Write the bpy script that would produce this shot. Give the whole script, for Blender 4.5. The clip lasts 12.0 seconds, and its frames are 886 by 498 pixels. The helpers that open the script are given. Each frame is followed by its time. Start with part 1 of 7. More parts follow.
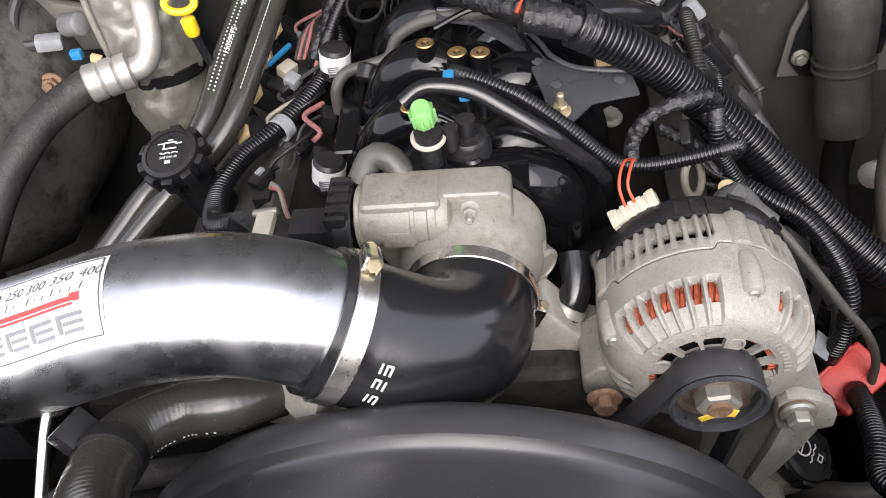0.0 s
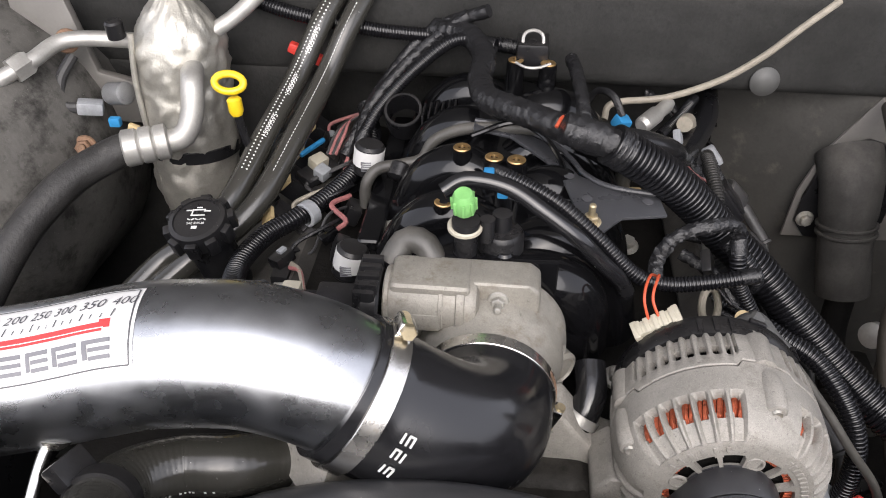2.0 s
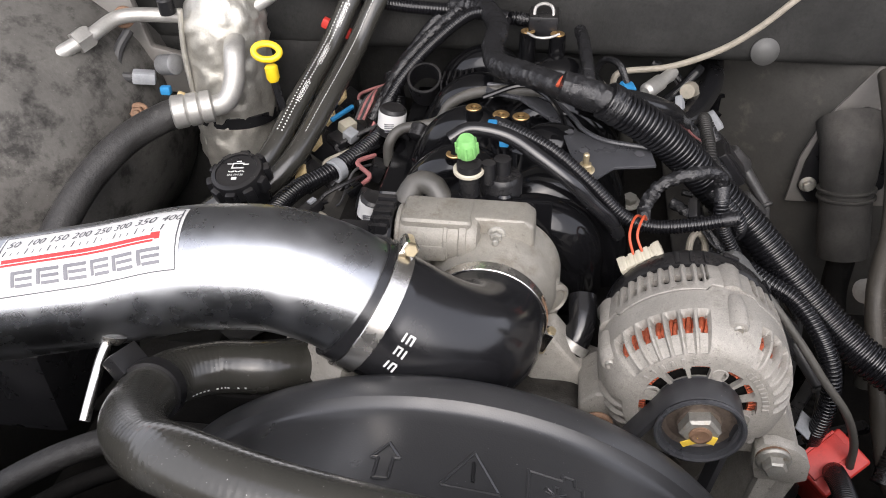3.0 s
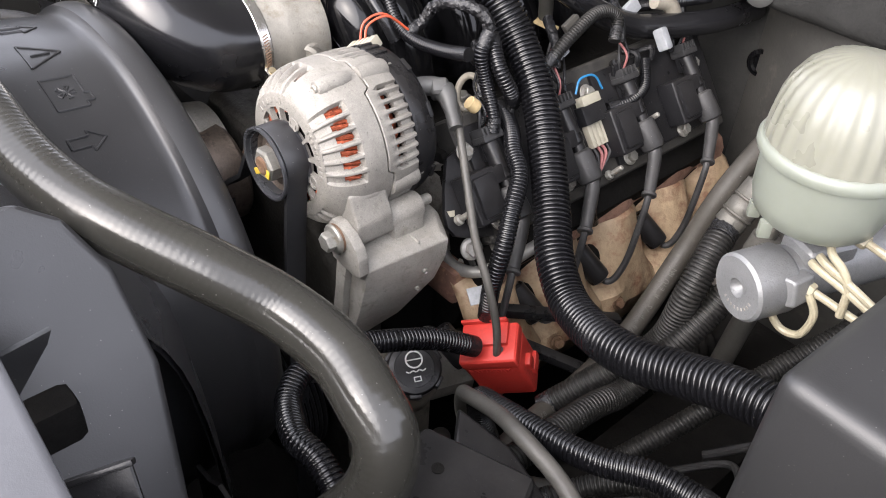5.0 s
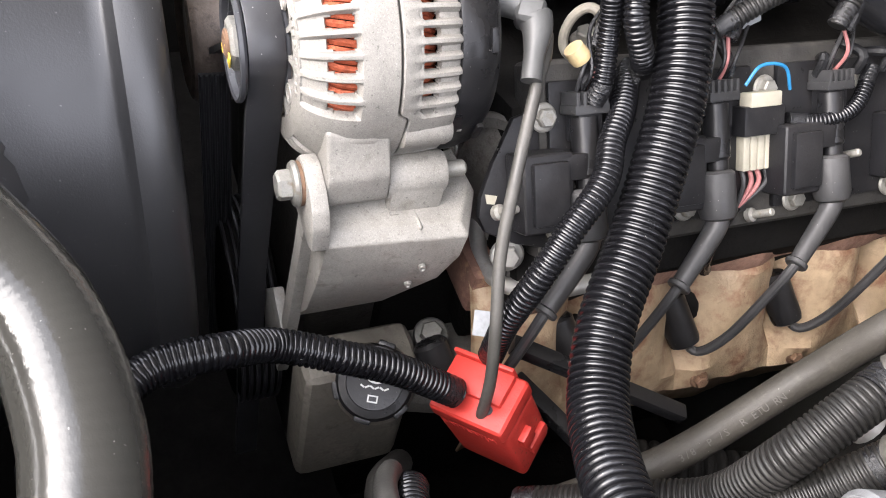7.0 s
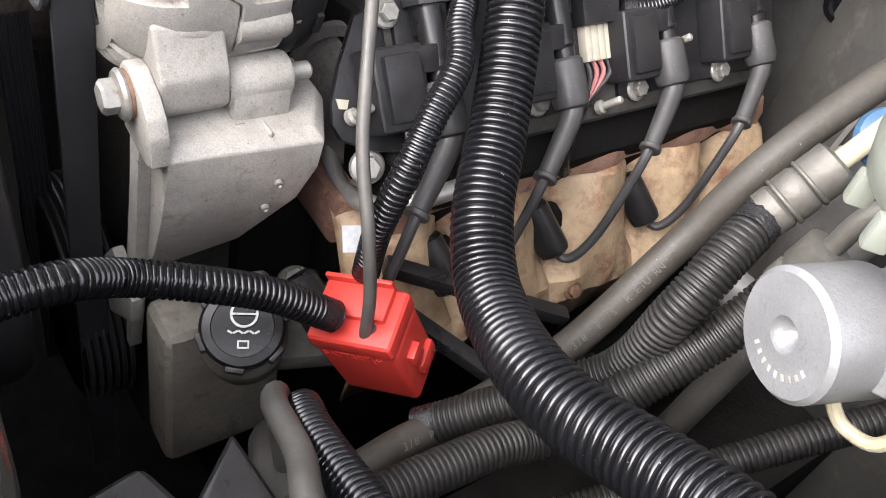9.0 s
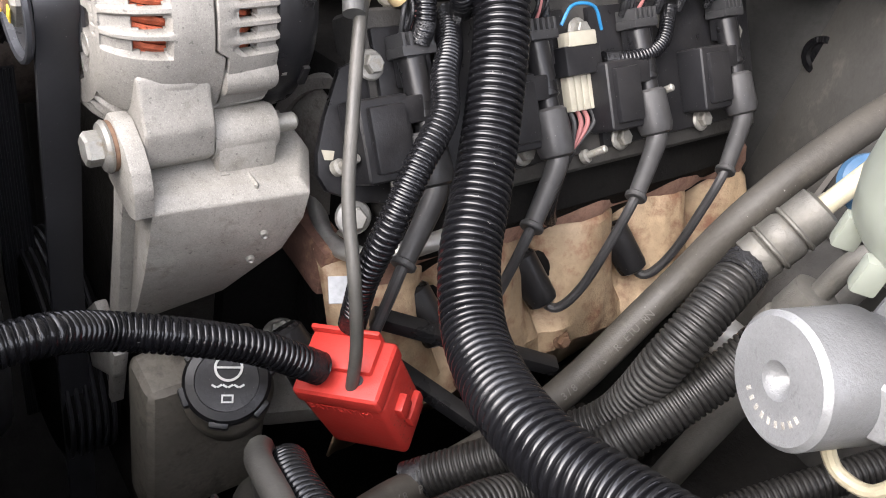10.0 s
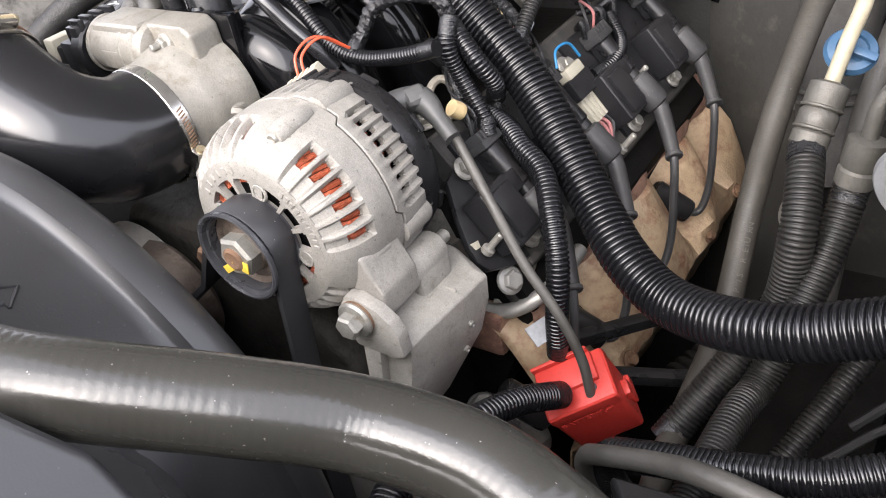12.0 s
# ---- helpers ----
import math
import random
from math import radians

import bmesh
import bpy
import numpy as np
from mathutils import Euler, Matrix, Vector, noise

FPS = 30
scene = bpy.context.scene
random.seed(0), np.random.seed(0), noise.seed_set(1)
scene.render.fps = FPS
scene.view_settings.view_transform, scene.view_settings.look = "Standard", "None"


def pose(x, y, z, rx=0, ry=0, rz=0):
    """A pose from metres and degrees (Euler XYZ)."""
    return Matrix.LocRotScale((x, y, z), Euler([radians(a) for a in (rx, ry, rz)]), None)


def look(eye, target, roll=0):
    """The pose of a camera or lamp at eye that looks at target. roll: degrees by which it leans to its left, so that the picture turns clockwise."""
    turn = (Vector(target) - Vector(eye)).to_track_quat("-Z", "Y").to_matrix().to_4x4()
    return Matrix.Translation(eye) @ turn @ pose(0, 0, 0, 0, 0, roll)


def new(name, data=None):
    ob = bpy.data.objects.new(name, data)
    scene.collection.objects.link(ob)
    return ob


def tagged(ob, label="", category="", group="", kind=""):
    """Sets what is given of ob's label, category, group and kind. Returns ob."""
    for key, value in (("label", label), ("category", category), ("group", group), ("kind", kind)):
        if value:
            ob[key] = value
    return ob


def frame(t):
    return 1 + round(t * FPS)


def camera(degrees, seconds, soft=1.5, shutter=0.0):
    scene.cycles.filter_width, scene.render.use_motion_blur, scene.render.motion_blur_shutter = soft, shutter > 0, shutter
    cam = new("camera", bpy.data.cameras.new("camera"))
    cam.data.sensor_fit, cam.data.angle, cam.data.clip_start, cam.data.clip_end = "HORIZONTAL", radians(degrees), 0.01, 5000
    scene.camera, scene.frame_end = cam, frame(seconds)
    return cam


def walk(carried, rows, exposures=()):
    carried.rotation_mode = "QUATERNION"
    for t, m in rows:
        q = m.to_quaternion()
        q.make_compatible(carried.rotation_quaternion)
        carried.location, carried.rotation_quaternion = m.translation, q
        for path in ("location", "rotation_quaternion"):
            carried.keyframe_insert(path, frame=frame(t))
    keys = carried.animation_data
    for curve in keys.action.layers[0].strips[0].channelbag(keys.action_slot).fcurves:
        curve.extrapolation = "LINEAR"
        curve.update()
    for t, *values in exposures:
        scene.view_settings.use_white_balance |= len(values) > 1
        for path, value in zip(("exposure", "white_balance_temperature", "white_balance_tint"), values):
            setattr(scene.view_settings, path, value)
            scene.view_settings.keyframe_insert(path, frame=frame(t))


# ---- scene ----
# ---------- camera ----------
cam = camera(56.4, 12.0, 1.0)
PATH = [
    (0, (0.07, -0.037, 1.411), (-0.146, 1.317, -0.045), -9.3),
    (0.5, (0.01, -0.043, 1.396), (-0.166, 1.266, -0.105), -4.7),
    (1, (-0.011, -0.014, 1.376), (-0.146, 1.174, -0.227), -1.7),
    (1.5, (0.003, -0.002, 1.376), (-0.118, 1.317, -0.122), 0.5),
    (2, (0.032, -0.07, 1.385), (-0.12, 1.525, 0.188), 0.3),
    (2.5, (0.045, -0.132, 1.391), (-0.112, 1.447, 0.174), -0.5),
    (2.7, (0.043, -0.153, 1.398), (-0.123, 1.431, 0.188), -0.7),
    (4.3, (0.447, -0.153, 1.341), (-0.546, 1.083, 0.121), -0.4),
    (4.5, (0.491, -0.115, 1.335), (-0.499, 1.086, 0.078), 2.1),
    (5, (0.69, -0.017, 1.316), (-0.442, 1.04, 0.051), 3.5),
    (5.5, (0.72, 0.039, 1.298), (-0.553, 0.916, 0.029), 5.0),
    (6, (0.68, 0.136, 1.261), (-0.546, 0.988, -0.07), 12.4),
    (6.5, (0.629, 0.177, 1.241), (-0.613, 0.928, -0.135), 14.7),
    (7, (0.557, 0.185, 1.217), (-0.585, 0.895, -0.264), 15.9),
    (7.5, (0.55, 0.184, 1.152), (-0.561, 0.928, -0.336), 14.3),
    (7.7, (0.544, 0.195, 1.119), (-0.528, 1.071, -0.323), 14.9),
    (9.3, (0.585, 0.171, 1.151), (-0.436, 1.256, -0.183), 18.1),
    (9.5, (0.583, 0.171, 1.15), (-0.479, 1.27, -0.141), 17.3),
    (10, (0.581, 0.175, 1.145), (-0.496, 1.278, -0.129), 17.0),
    (10.5, (0.571, 0.177, 1.148), (-0.542, 1.289, -0.087), 14.7),
    (11, (0.574, 0.149, 1.215), (-0.742, 1.163, 0.101), 4.0),
    (11.5, (0.578, 0.059, 1.21), (-0.615, 1.253, 0.137), -5.0),
    (12, (0.553, 0.009, 1.21), (-0.508, 1.262, 0.069), -11.6),
]
walk(cam, [(t, look(eye, target, roll)) for t, eye, target, roll in PATH], [(t, e, 6500, 13) for t, e in ((0, 1.32), (1.0, 1.30), (2.0, 0.95), (2.7, 1.06), (4.3, 0.84), (4.6, 1.22), (5.0, 1.80), (5.5, 2.10), (6.5, 2.16), (7.5, 2.64), (9.5, 2.42), (10.5, 2.20), (12, 1.94))])

# ---------- light: bright overcast sky in front of the truck, the raised hood shades the back ----------
world = bpy.data.worlds.new("world")
world.use_nodes = True
wt = world.node_tree
sky = wt.nodes.new("ShaderNodeTexSky")
sky.sky_type = "NISHITA"
sky.sun_disc = False
sky.sun_elevation, sky.sun_rotation = math.radians(38), math.radians(175)
sky.air_density, sky.dust_density, sky.ozone_density = 1.2, 7.0, 1.0
cloud = wt.nodes.new("ShaderNodeHueSaturation")
cloud.inputs["Saturation"].default_value = 0.45
wt.links.new(sky.outputs[0], cloud.inputs["Color"])
veil = wt.nodes.new("ShaderNodeMix")
veil.data_type = "RGBA"
veil.inputs[0].default_value = 0.55
veil.inputs[7].default_value = (8.4, 8.6, 9.6, 1)
wt.links.new(cloud.outputs[0], veil.inputs[6])
wt.links.new(veil.outputs[2], wt.nodes["Background"].inputs[0])
wt.nodes["Background"].inputs[1].default_value = 0.15
scene.world = world
sun_data = bpy.data.lights.new("sun", "SUN")
sun_data.energy, sun_data.angle, sun_data.color = 1.65, math.radians(72), (1.0, 0.975, 0.96)
sun = new("sun", sun_data)
sun.matrix_world = look((0.25, -2.6, 3.0), (0.1, 0.3, 0.9))

# ---------- materials ----------
def mat(name, colour, rough=0.5, metal=0.0, var=0.25, scale=30.0, bump=0.15, fine=350.0, stain=None, spread=0.5, coat=0.0, trans=0.0, glow=None, dust_sheen=0.0, speck=0.0, sss=0.0, ior=1.5, pits=0.0):
    """A node material: base colour with broad and fine variation, optional stains, paler upward faces (settled dirt,
    painted sheen), relief.
    """
    m = bpy.data.materials.new(name)
    m.use_nodes = True
    nt = m.node_tree
    b = nt.nodes["Principled BSDF"]
    co = nt.nodes.new("ShaderNodeTexCoord")

    def noise_tex(s, detail=4.0, rough_=0.6):
        n = nt.nodes.new("ShaderNodeTexNoise")
        n.inputs["Scale"].default_value, n.inputs["Detail"].default_value, n.inputs["Roughness"].default_value = s, detail, rough_
        nt.links.new(co.outputs["Object"], n.inputs["Vector"])
        return n.outputs["Fac"]

    def ramp(fac, lo, hi, a, c):
        r = nt.nodes.new("ShaderNodeMapRange")
        r.inputs["From Min"].default_value, r.inputs["From Max"].default_value = lo, hi
        r.inputs["To Min"].default_value, r.inputs["To Max"].default_value = a, c
        nt.links.new(fac, r.inputs["Value"])
        return r.outputs["Result"]

    def blend(fac, a, c):
        x = nt.nodes.new("ShaderNodeMix")
        x.data_type = "RGBA"
        nt.links.new(fac, x.inputs[0])
        for side, v in ((6, a), (7, c)):
            if isinstance(v, tuple):
                x.inputs[side].default_value = (*v, 1)
            else:
                nt.links.new(v, x.inputs[side])
        return x.outputs[2]

    broad, small = noise_tex(scale), noise_tex(fine, 2.0)
    dark = tuple(c * (1 - var) for c in colour)
    light = tuple(min(1, c * (1 + var)) for c in colour)
    col = blend(ramp(broad, 0.3, 0.7, 0, 1), dark, light)
    col = blend(ramp(small, 0.35, 0.75, 0, 0.35 * min(1, var * 3)), col, tuple(c * 0.55 for c in colour))
    mid = noise_tex(scale * 5 + 20, 5.0, 0.75)
    if var > 0.08:
        col = blend(ramp(mid, 0.50, 0.72, 0, min(0.75, var * 2.2)), col, tuple(c * 0.6 for c in colour))
    if stain:
        spot = noise_tex(scale * 1.7 + 11, 6.0, 0.7)
        col = blend(ramp(spot, 1 - spread, min(1.0, 1.18 - spread), 0, 0.85), col, stain)
    # faces are paled the more they turn up: settled dirt, and painted sheen
    if dust_sheen:
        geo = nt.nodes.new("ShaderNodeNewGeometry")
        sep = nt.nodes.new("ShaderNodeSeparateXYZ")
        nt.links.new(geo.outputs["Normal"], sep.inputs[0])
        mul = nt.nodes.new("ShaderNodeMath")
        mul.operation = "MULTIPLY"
        nt.links.new(ramp(sep.outputs["Z"], 0.0, 1.0, 0, dust_sheen), mul.inputs[0])
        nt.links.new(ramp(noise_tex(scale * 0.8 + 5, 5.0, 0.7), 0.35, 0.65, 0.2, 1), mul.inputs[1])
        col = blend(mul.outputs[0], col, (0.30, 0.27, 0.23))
    if pits:
        col = blend(ramp(noise_tex(1100.0, 2.0, 0.6), 0.56, 0.66, 0, 0.55 * pits), col, tuple(c * 0.45 for c in colour))
        col = blend(ramp(noise_tex(1500.0, 1.0, 0.5), 0.60, 0.68, 0, 0.5 * pits), col, tuple(min(1, c * 1.45) for c in colour))
        col = blend(ramp(noise_tex(260.0, 3.0, 0.6), 0.66, 0.70, 0, 0.75 * pits), col, tuple(c * 0.30 for c in colour))
    if speck:
        col = blend(ramp(noise_tex(620.0, 1.0, 0.5), 0.80 - 0.06 * speck, 0.82 - 0.06 * speck, 0, 0.35), col, (0.42, 0.41, 0.38))
    nt.links.new(col, b.inputs["Base Color"])
    b.inputs["Subsurface Weight"].default_value = sss
    b.inputs["Subsurface Radius"].default_value = (0.02, 0.02, 0.015)
    nt.links.new(ramp(broad, 0.3, 0.7, max(0.02, rough - 0.08), min(1, rough + 0.1)), b.inputs["Roughness"])
    b.inputs["Metallic"].default_value = metal
    b.inputs["IOR"].default_value = ior
    b.inputs["Coat Weight"].default_value = coat
    b.inputs["Transmission Weight"].default_value = trans
    if glow:
        b.inputs["Emission Color"].default_value = (*glow[0], 1)
        b.inputs["Emission Strength"].default_value = glow[1]
    if bump:
        bp = nt.nodes.new("ShaderNodeBump")
        bp.inputs["Strength"].default_value, bp.inputs["Distance"].default_value = bump, 0.12 / fine
        both = nt.nodes.new("ShaderNodeMath")
        both.operation = "MULTIPLY_ADD"
        nt.links.new(mid, both.inputs[0])
        both.inputs[1].default_value = 2.5 if var > 0.08 else 0.0
        nt.links.new(small, both.inputs[2])
        nt.links.new(both.outputs[0], bp.inputs["Height"])
        nt.links.new(bp.outputs[0], b.inputs["Normal"])
    return m


CHROME = mat("polished_aluminium", (0.39, 0.40, 0.415), 0.28, 1.0, 0.08, 30, 0.12, 900, speck=1.3)
RUBBER = mat("black_silicone", (0.009, 0.009, 0.010), 0.20, 0, 0.07, 25, 0.1, 500, ior=1.55)
HOSE = mat("radiator_hose_rubber", (0.030, 0.029, 0.025), 0.19, 0, 0.07, 18, 0.30, 420, speck=0.7, ior=1.55)
OLDHOSE = mat("grey_hose_rubber", (0.050, 0.048, 0.043), 0.5, 0, 0.25, 30, 0.5, 500, dust_sheen=0.10)
# on this black plastic the paler tops paint a sheen into the colour
BLACK = mat("black_plastic", (0.010, 0.010, 0.011), 0.30, 0, 0.25, 30, 0.25, 500, dust_sheen=0.04, speck=0.3, ior=1.36)
GLOSS = mat("glossy_black_plastic", (0.004, 0.004, 0.0045), 0.10, 0, 0.07, 12, 0.06, 300, ior=1.42)
SHROUD = mat("textured_black_plastic", (0.027, 0.027, 0.028), 0.34, 0, 0.07, 14, 0.6, 800, speck=0.4, ior=1.6)
SHIELD = mat("grey_plastic_shield", (0.088, 0.090, 0.098), 0.38, 0, 0.10, 10, 0.5, 1400)
LOOM = mat("loom_plastic", (0.0055, 0.0055, 0.0065), 0.20, 0, 0.07, 20, 0.12, 700, speck=0.3, ior=1.5)
LOOMOLD = mat("dusty_loom_plastic", (0.012, 0.0118, 0.0115), 0.36, 0, 0.25, 30, 0.2, 500, dust_sheen=0.05, speck=0.4, ior=1.35)
TAPE = mat("shiny_harness_tape", (0.012, 0.012, 0.013), 0.18, 0, 0.3, 60, 0.8, 260, ior=1.48)
CAST = mat("cast_aluminium", (0.245, 0.232, 0.208), 0.60, 0.10, 0.22, 34, 1.0, 900, stain=(0.15, 0.138, 0.118), spread=0.47, speck=0.9, pits=0.8)
CASTDIRTY = mat("dirty_cast_aluminium", (0.30, 0.284, 0.254), 0.62, 0.1, 0.26, 24, 1.0, 600, stain=(0.135, 0.12, 0.098), spread=0.44, pits=0.8)
THROTTLE = mat("throttle_body_aluminium", (0.215, 0.203, 0.176), 0.48, 0.2, 0.2, 30, 0.8, 700, stain=(0.12, 0.10, 0.075), spread=0.48, pits=0.6)
STEEL = mat("zinc_steel", (0.32, 0.31, 0.28), 0.5, 0.6, 0.2, 60, 0.5, 500, stain=(0.20, 0.155, 0.10), spread=0.44, pits=0.4)
BAND = mat("stainless_band", (0.72, 0.70, 0.66), 0.24, 1.0, 0.12, 50, 0.1, 500, stain=(0.42, 0.27, 0.12), spread=0.38)
RUST = mat("rusty_steel", (0.22, 0.13, 0.08), 0.75, 0.3, 0.4, 60, 0.7, 400, stain=(0.10, 0.06, 0.04), spread=0.5)
RUSTPULLEY = mat("worn_pulley_steel", (0.17, 0.135, 0.11), 0.42, 0.5, 0.35, 40, 0.3, 400, stain=(0.03, 0.025, 0.022), spread=0.5)
PSHOSE = mat("grimy_hose_rubber", (0.036, 0.0325, 0.027), 0.55, 0, 0.25, 30, 0.6, 500, stain=(0.060, 0.054, 0.044), spread=0.42, dust_sheen=0.05, speck=0.5, ior=1.4)
BRASS = mat("yellow_zinc_screw", (0.38, 0.32, 0.21), 0.42, 0.7, 0.2, 90, 0.3, 500)
GOLD = mat("brass_insert", (0.55, 0.36, 0.16), 0.35, 0.9, 0.2, 90, 0.2, 500)
COPPER = mat("enamelled_copper", (0.40, 0.095, 0.045), 0.33, 0.6, 0.45, 260, 0.8, 420)
RED = mat("red_plastic", (0.50, 0.038, 0.028), 0.45, 0, 0.12, 30, 0.4, 400, stain=(0.28, 0.032, 0.024), spread=0.40)
REDWIRE = mat("red_wire", (0.46, 0.075, 0.03), 0.4, 0, 0.2, 60, 0.05)
PINKWIRE = mat("pink_wire", (0.30, 0.115, 0.11), 0.55, 0, 0.3, 60, 0.05)
WHITEPL = mat("cream_plastic", (0.37, 0.345, 0.275), 0.45, 0, 0.12, 50, 0.1, 400)
GREYPL = mat("grey_plastic_clip", (0.24, 0.25, 0.262), 0.5, 0, 0.2, 60, 0.1)
GREEN = mat("green_plastic_cap", (0.16, 0.38, 0.12), 0.45, 0, 0.12, 80, 0.3, 500)
YELLOW = mat("yellow_plastic", (0.64, 0.45, 0.012), 0.42, 0, 0.1, 60, 0.1)
BLUE = mat("blue_plastic", (0.025, 0.20, 0.42), 0.42, 0, 0.15, 60, 0.1)
TANPL = mat("tan_plastic", (0.50, 0.38, 0.20), 0.5, 0, 0.2, 60, 0.1)
TAN = mat("tan_heat_shield", (0.41, 0.30, 0.19), 0.5, 0.15, 0.25, 14, 0.6, 140, stain=(0.20, 0.085, 0.05), spread=0.50)
RUSTSHIELD = mat("rusted_exhaust", (0.17, 0.09, 0.065), 0.8, 0.1, 0.4, 30, 0.6, 300, stain=(0.40, 0.24, 0.14), spread=0.45)
COVER = mat("valve_cover_grey", (0.040, 0.039, 0.037), 0.6, 0.1, 0.3, 30, 0.8, 400, dust_sheen=0.16, ior=1.25)
COIL = mat("coil_plastic", (0.012, 0.012, 0.0135), 0.34, 0, 0.3, 50, 0.3, 400, dust_sheen=0.04, speck=0.5, ior=1.35)
BOOT = mat("boot_rubber", (0.034, 0.034, 0.035), 0.40, 0, 0.2, 40, 0.2, 400, dust_sheen=0.05, speck=0.5, ior=1.4)
ENGINE = mat("dark_engine_block", (0.008, 0.0077, 0.0074), 0.78, 0.1, 0.4, 15, 0.8, 200, dust_sheen=0.03, ior=1.15)
PAINT = mat("bay_paint", (0.042, 0.041, 0.038), 0.5, 0, 0.22, 9, 0.3, 300, stain=(0.085, 0.078, 0.068), spread=0.42, dust_sheen=0.10, ior=1.3)
PAINTLIGHT = mat("bare_pewter_paint", (0.16, 0.153, 0.142), 0.42, 0.3, 0.1, 10, 0.05, 300, dust_sheen=0.1)
LINER = mat("firewall_mat", (0.026, 0.026, 0.025), 0.7, 0, 0.3, 14, 0.8, 250, dust_sheen=0.04, ior=1.2)
MASTER = mat("machined_aluminium", (0.185, 0.188, 0.19), 0.42, 0.35, 0.12, 40, 0.8, 620, pits=0.35)
TANK = mat("translucent_tank", (0.165, 0.178, 0.150), 0.36, 0, 0.06, 18, 0.1, 200, sss=0.35)
TANKLID = mat("milky_tank_lid", (0.165, 0.165, 0.135), 0.30, 0, 0.06, 18, 0.1, 200, sss=0.4)
FOIL = mat("foil_wrap", (0.42, 0.405, 0.36), 0.36, 0.7, 0.15, 60, 0.5, 260, stain=(0.30, 0.275, 0.225), spread=0.40)
ALU = mat("dull_aluminium_line", (0.38, 0.372, 0.35), 0.45, 0.6, 0.15, 40, 0.3, 400, stain=(0.26, 0.215, 0.16), spread=0.37)
BELT = mat("belt_rubber", (0.030, 0.030, 0.032), 0.42, 0, 0.15, 40, 0.2, 900, speck=0.4, ior=1.45)
PAPER = mat("label_white", (0.52, 0.52, 0.51), 0.35, 0, 0.03, 30, 0.02)
INK = mat("label_ink", (0.06, 0.06, 0.065), 0.5, 0, 0.1, 30, 0.0)
INKGREY = mat("label_grey_ink", (0.12, 0.12, 0.13), 0.45, 0, 0.1, 30, 0.0)
INKRED = mat("label_red_ink", (0.62, 0.03, 0.03), 0.4, 0, 0.1, 30, 0.0)
MARK = mat("white_print", (0.62, 0.62, 0.60), 0.5, 0, 0.2, 90, 0.0)
TAPEWRAP = mat("beige_cloth_tape", (0.232, 0.210, 0.169), 0.6, 0, 0.2, 60, 0.5, 300)
DIRTFLOOR = mat("yard_concrete", (0.30, 0.29, 0.275), 0.8, 0, 0.2, 3, 0.2, 60)
SATIN = mat("satin_black_paint", (0.042, 0.043, 0.047), 0.30, 0.0, 0.15, 30, 0.2, 500, speck=0.4)
GREYRUBBER = mat("grey_boot_rubber", (0.060, 0.060, 0.058), 0.5, 0, 0.15, 30, 0.2, 400)
BOXPL = mat("dark_box_plastic", (0.020, 0.020, 0.0205), 0.40, 0, 0.07, 9, 0.5, 900, speck=0.4)
PANEL = mat("satin_dark_plastic", (0.060, 0.060, 0.063), 0.26, 0, 0.07, 9, 0.4, 700, speck=0.7, ior=1.6)
WHEEL = mat("dusty_wheelhouse", (0.105, 0.101, 0.093), 0.6, 0, 0.25, 12, 0.4, 200, stain=(0.016, 0.015, 0.014), spread=0.52, speck=0.6, ior=1.25)
ACHOSE = mat("worn_black_hose", (0.030, 0.029, 0.028), 0.42, 0, 0.3, 30, 0.6, 200, stain=(0.075, 0.072, 0.068), spread=0.42, ior=1.35)
PSTANK = mat("grimy_tan_plastic", (0.185, 0.168, 0.138), 0.6, 0, 0.3, 25, 0.5, 300, stain=(0.075, 0.065, 0.052), spread=0.48)
FERRULE = mat("brown_zinc_ferrule", (0.102, 0.097, 0.085), 0.5, 0.35, 0.2, 60, 0.4, 300, stain=(0.10, 0.09, 0.07), spread=0.45)
CREAMLINE = mat("cream_coated_line", (0.30, 0.27, 0.19), 0.45, 0, 0.15, 60, 0.2, 300, stain=(0.17, 0.12, 0.07), spread=0.42)
HOSEINK = mat("faded_hose_print", (0.085, 0.08, 0.072), 0.6, 0, 0.2, 90, 0.0)
GRIMECAST = mat("oily_cast_metal", (0.045, 0.042, 0.037), 0.55, 0.2, 0.35, 25, 0.8, 250, stain=(0.015, 0.014, 0.012), spread=0.5, ior=1.25)
GREASECAST = mat("greasy_cast_metal", (0.165, 0.155, 0.138), 0.6, 0.1, 0.3, 30, 0.9, 500, stain=(0.055, 0.045, 0.034), spread=0.47, pits=0.7)
RUSTFLANGE = mat("rusty_flange", (0.25, 0.145, 0.105), 0.75, 0.1, 0.35, 40, 0.9, 260, stain=(0.12, 0.058, 0.038), spread=0.50)
BLUECAP = mat("blue_translucent_cap", (0.035, 0.085, 0.155), 0.35, 0, 0.15, 60, 0.1)
HOODMAT = mat("hood_underside", (0.11, 0.108, 0.105), 0.6, 0.0, 0.1, 5, 0.1, 120)
NUTPAINT = mat("yellow_paint_mark", (0.75, 0.52, 0.06), 0.6, 0, 0.2, 90, 0.1)

# ---------- mesh tools ----------
BASE = {}


def thing(name, base, label, category, group="", kind=""):
    """An empty at the base of a thing; its parts hang under it."""
    ob = new(name)
    ob.empty_display_size = 0.02
    ob.location = base
    BASE[ob.name] = Vector(base)
    return tagged(ob, label, category, group, kind)


def finish(bm, angle=0.6):
    bmesh.ops.recalc_face_normals(bm, faces=bm.faces)
    for f in bm.faces:
        f.smooth = True
    for e in bm.edges:
        if len(e.link_faces) == 2 and e.calc_face_angle(0) > angle:
            e.smooth = False


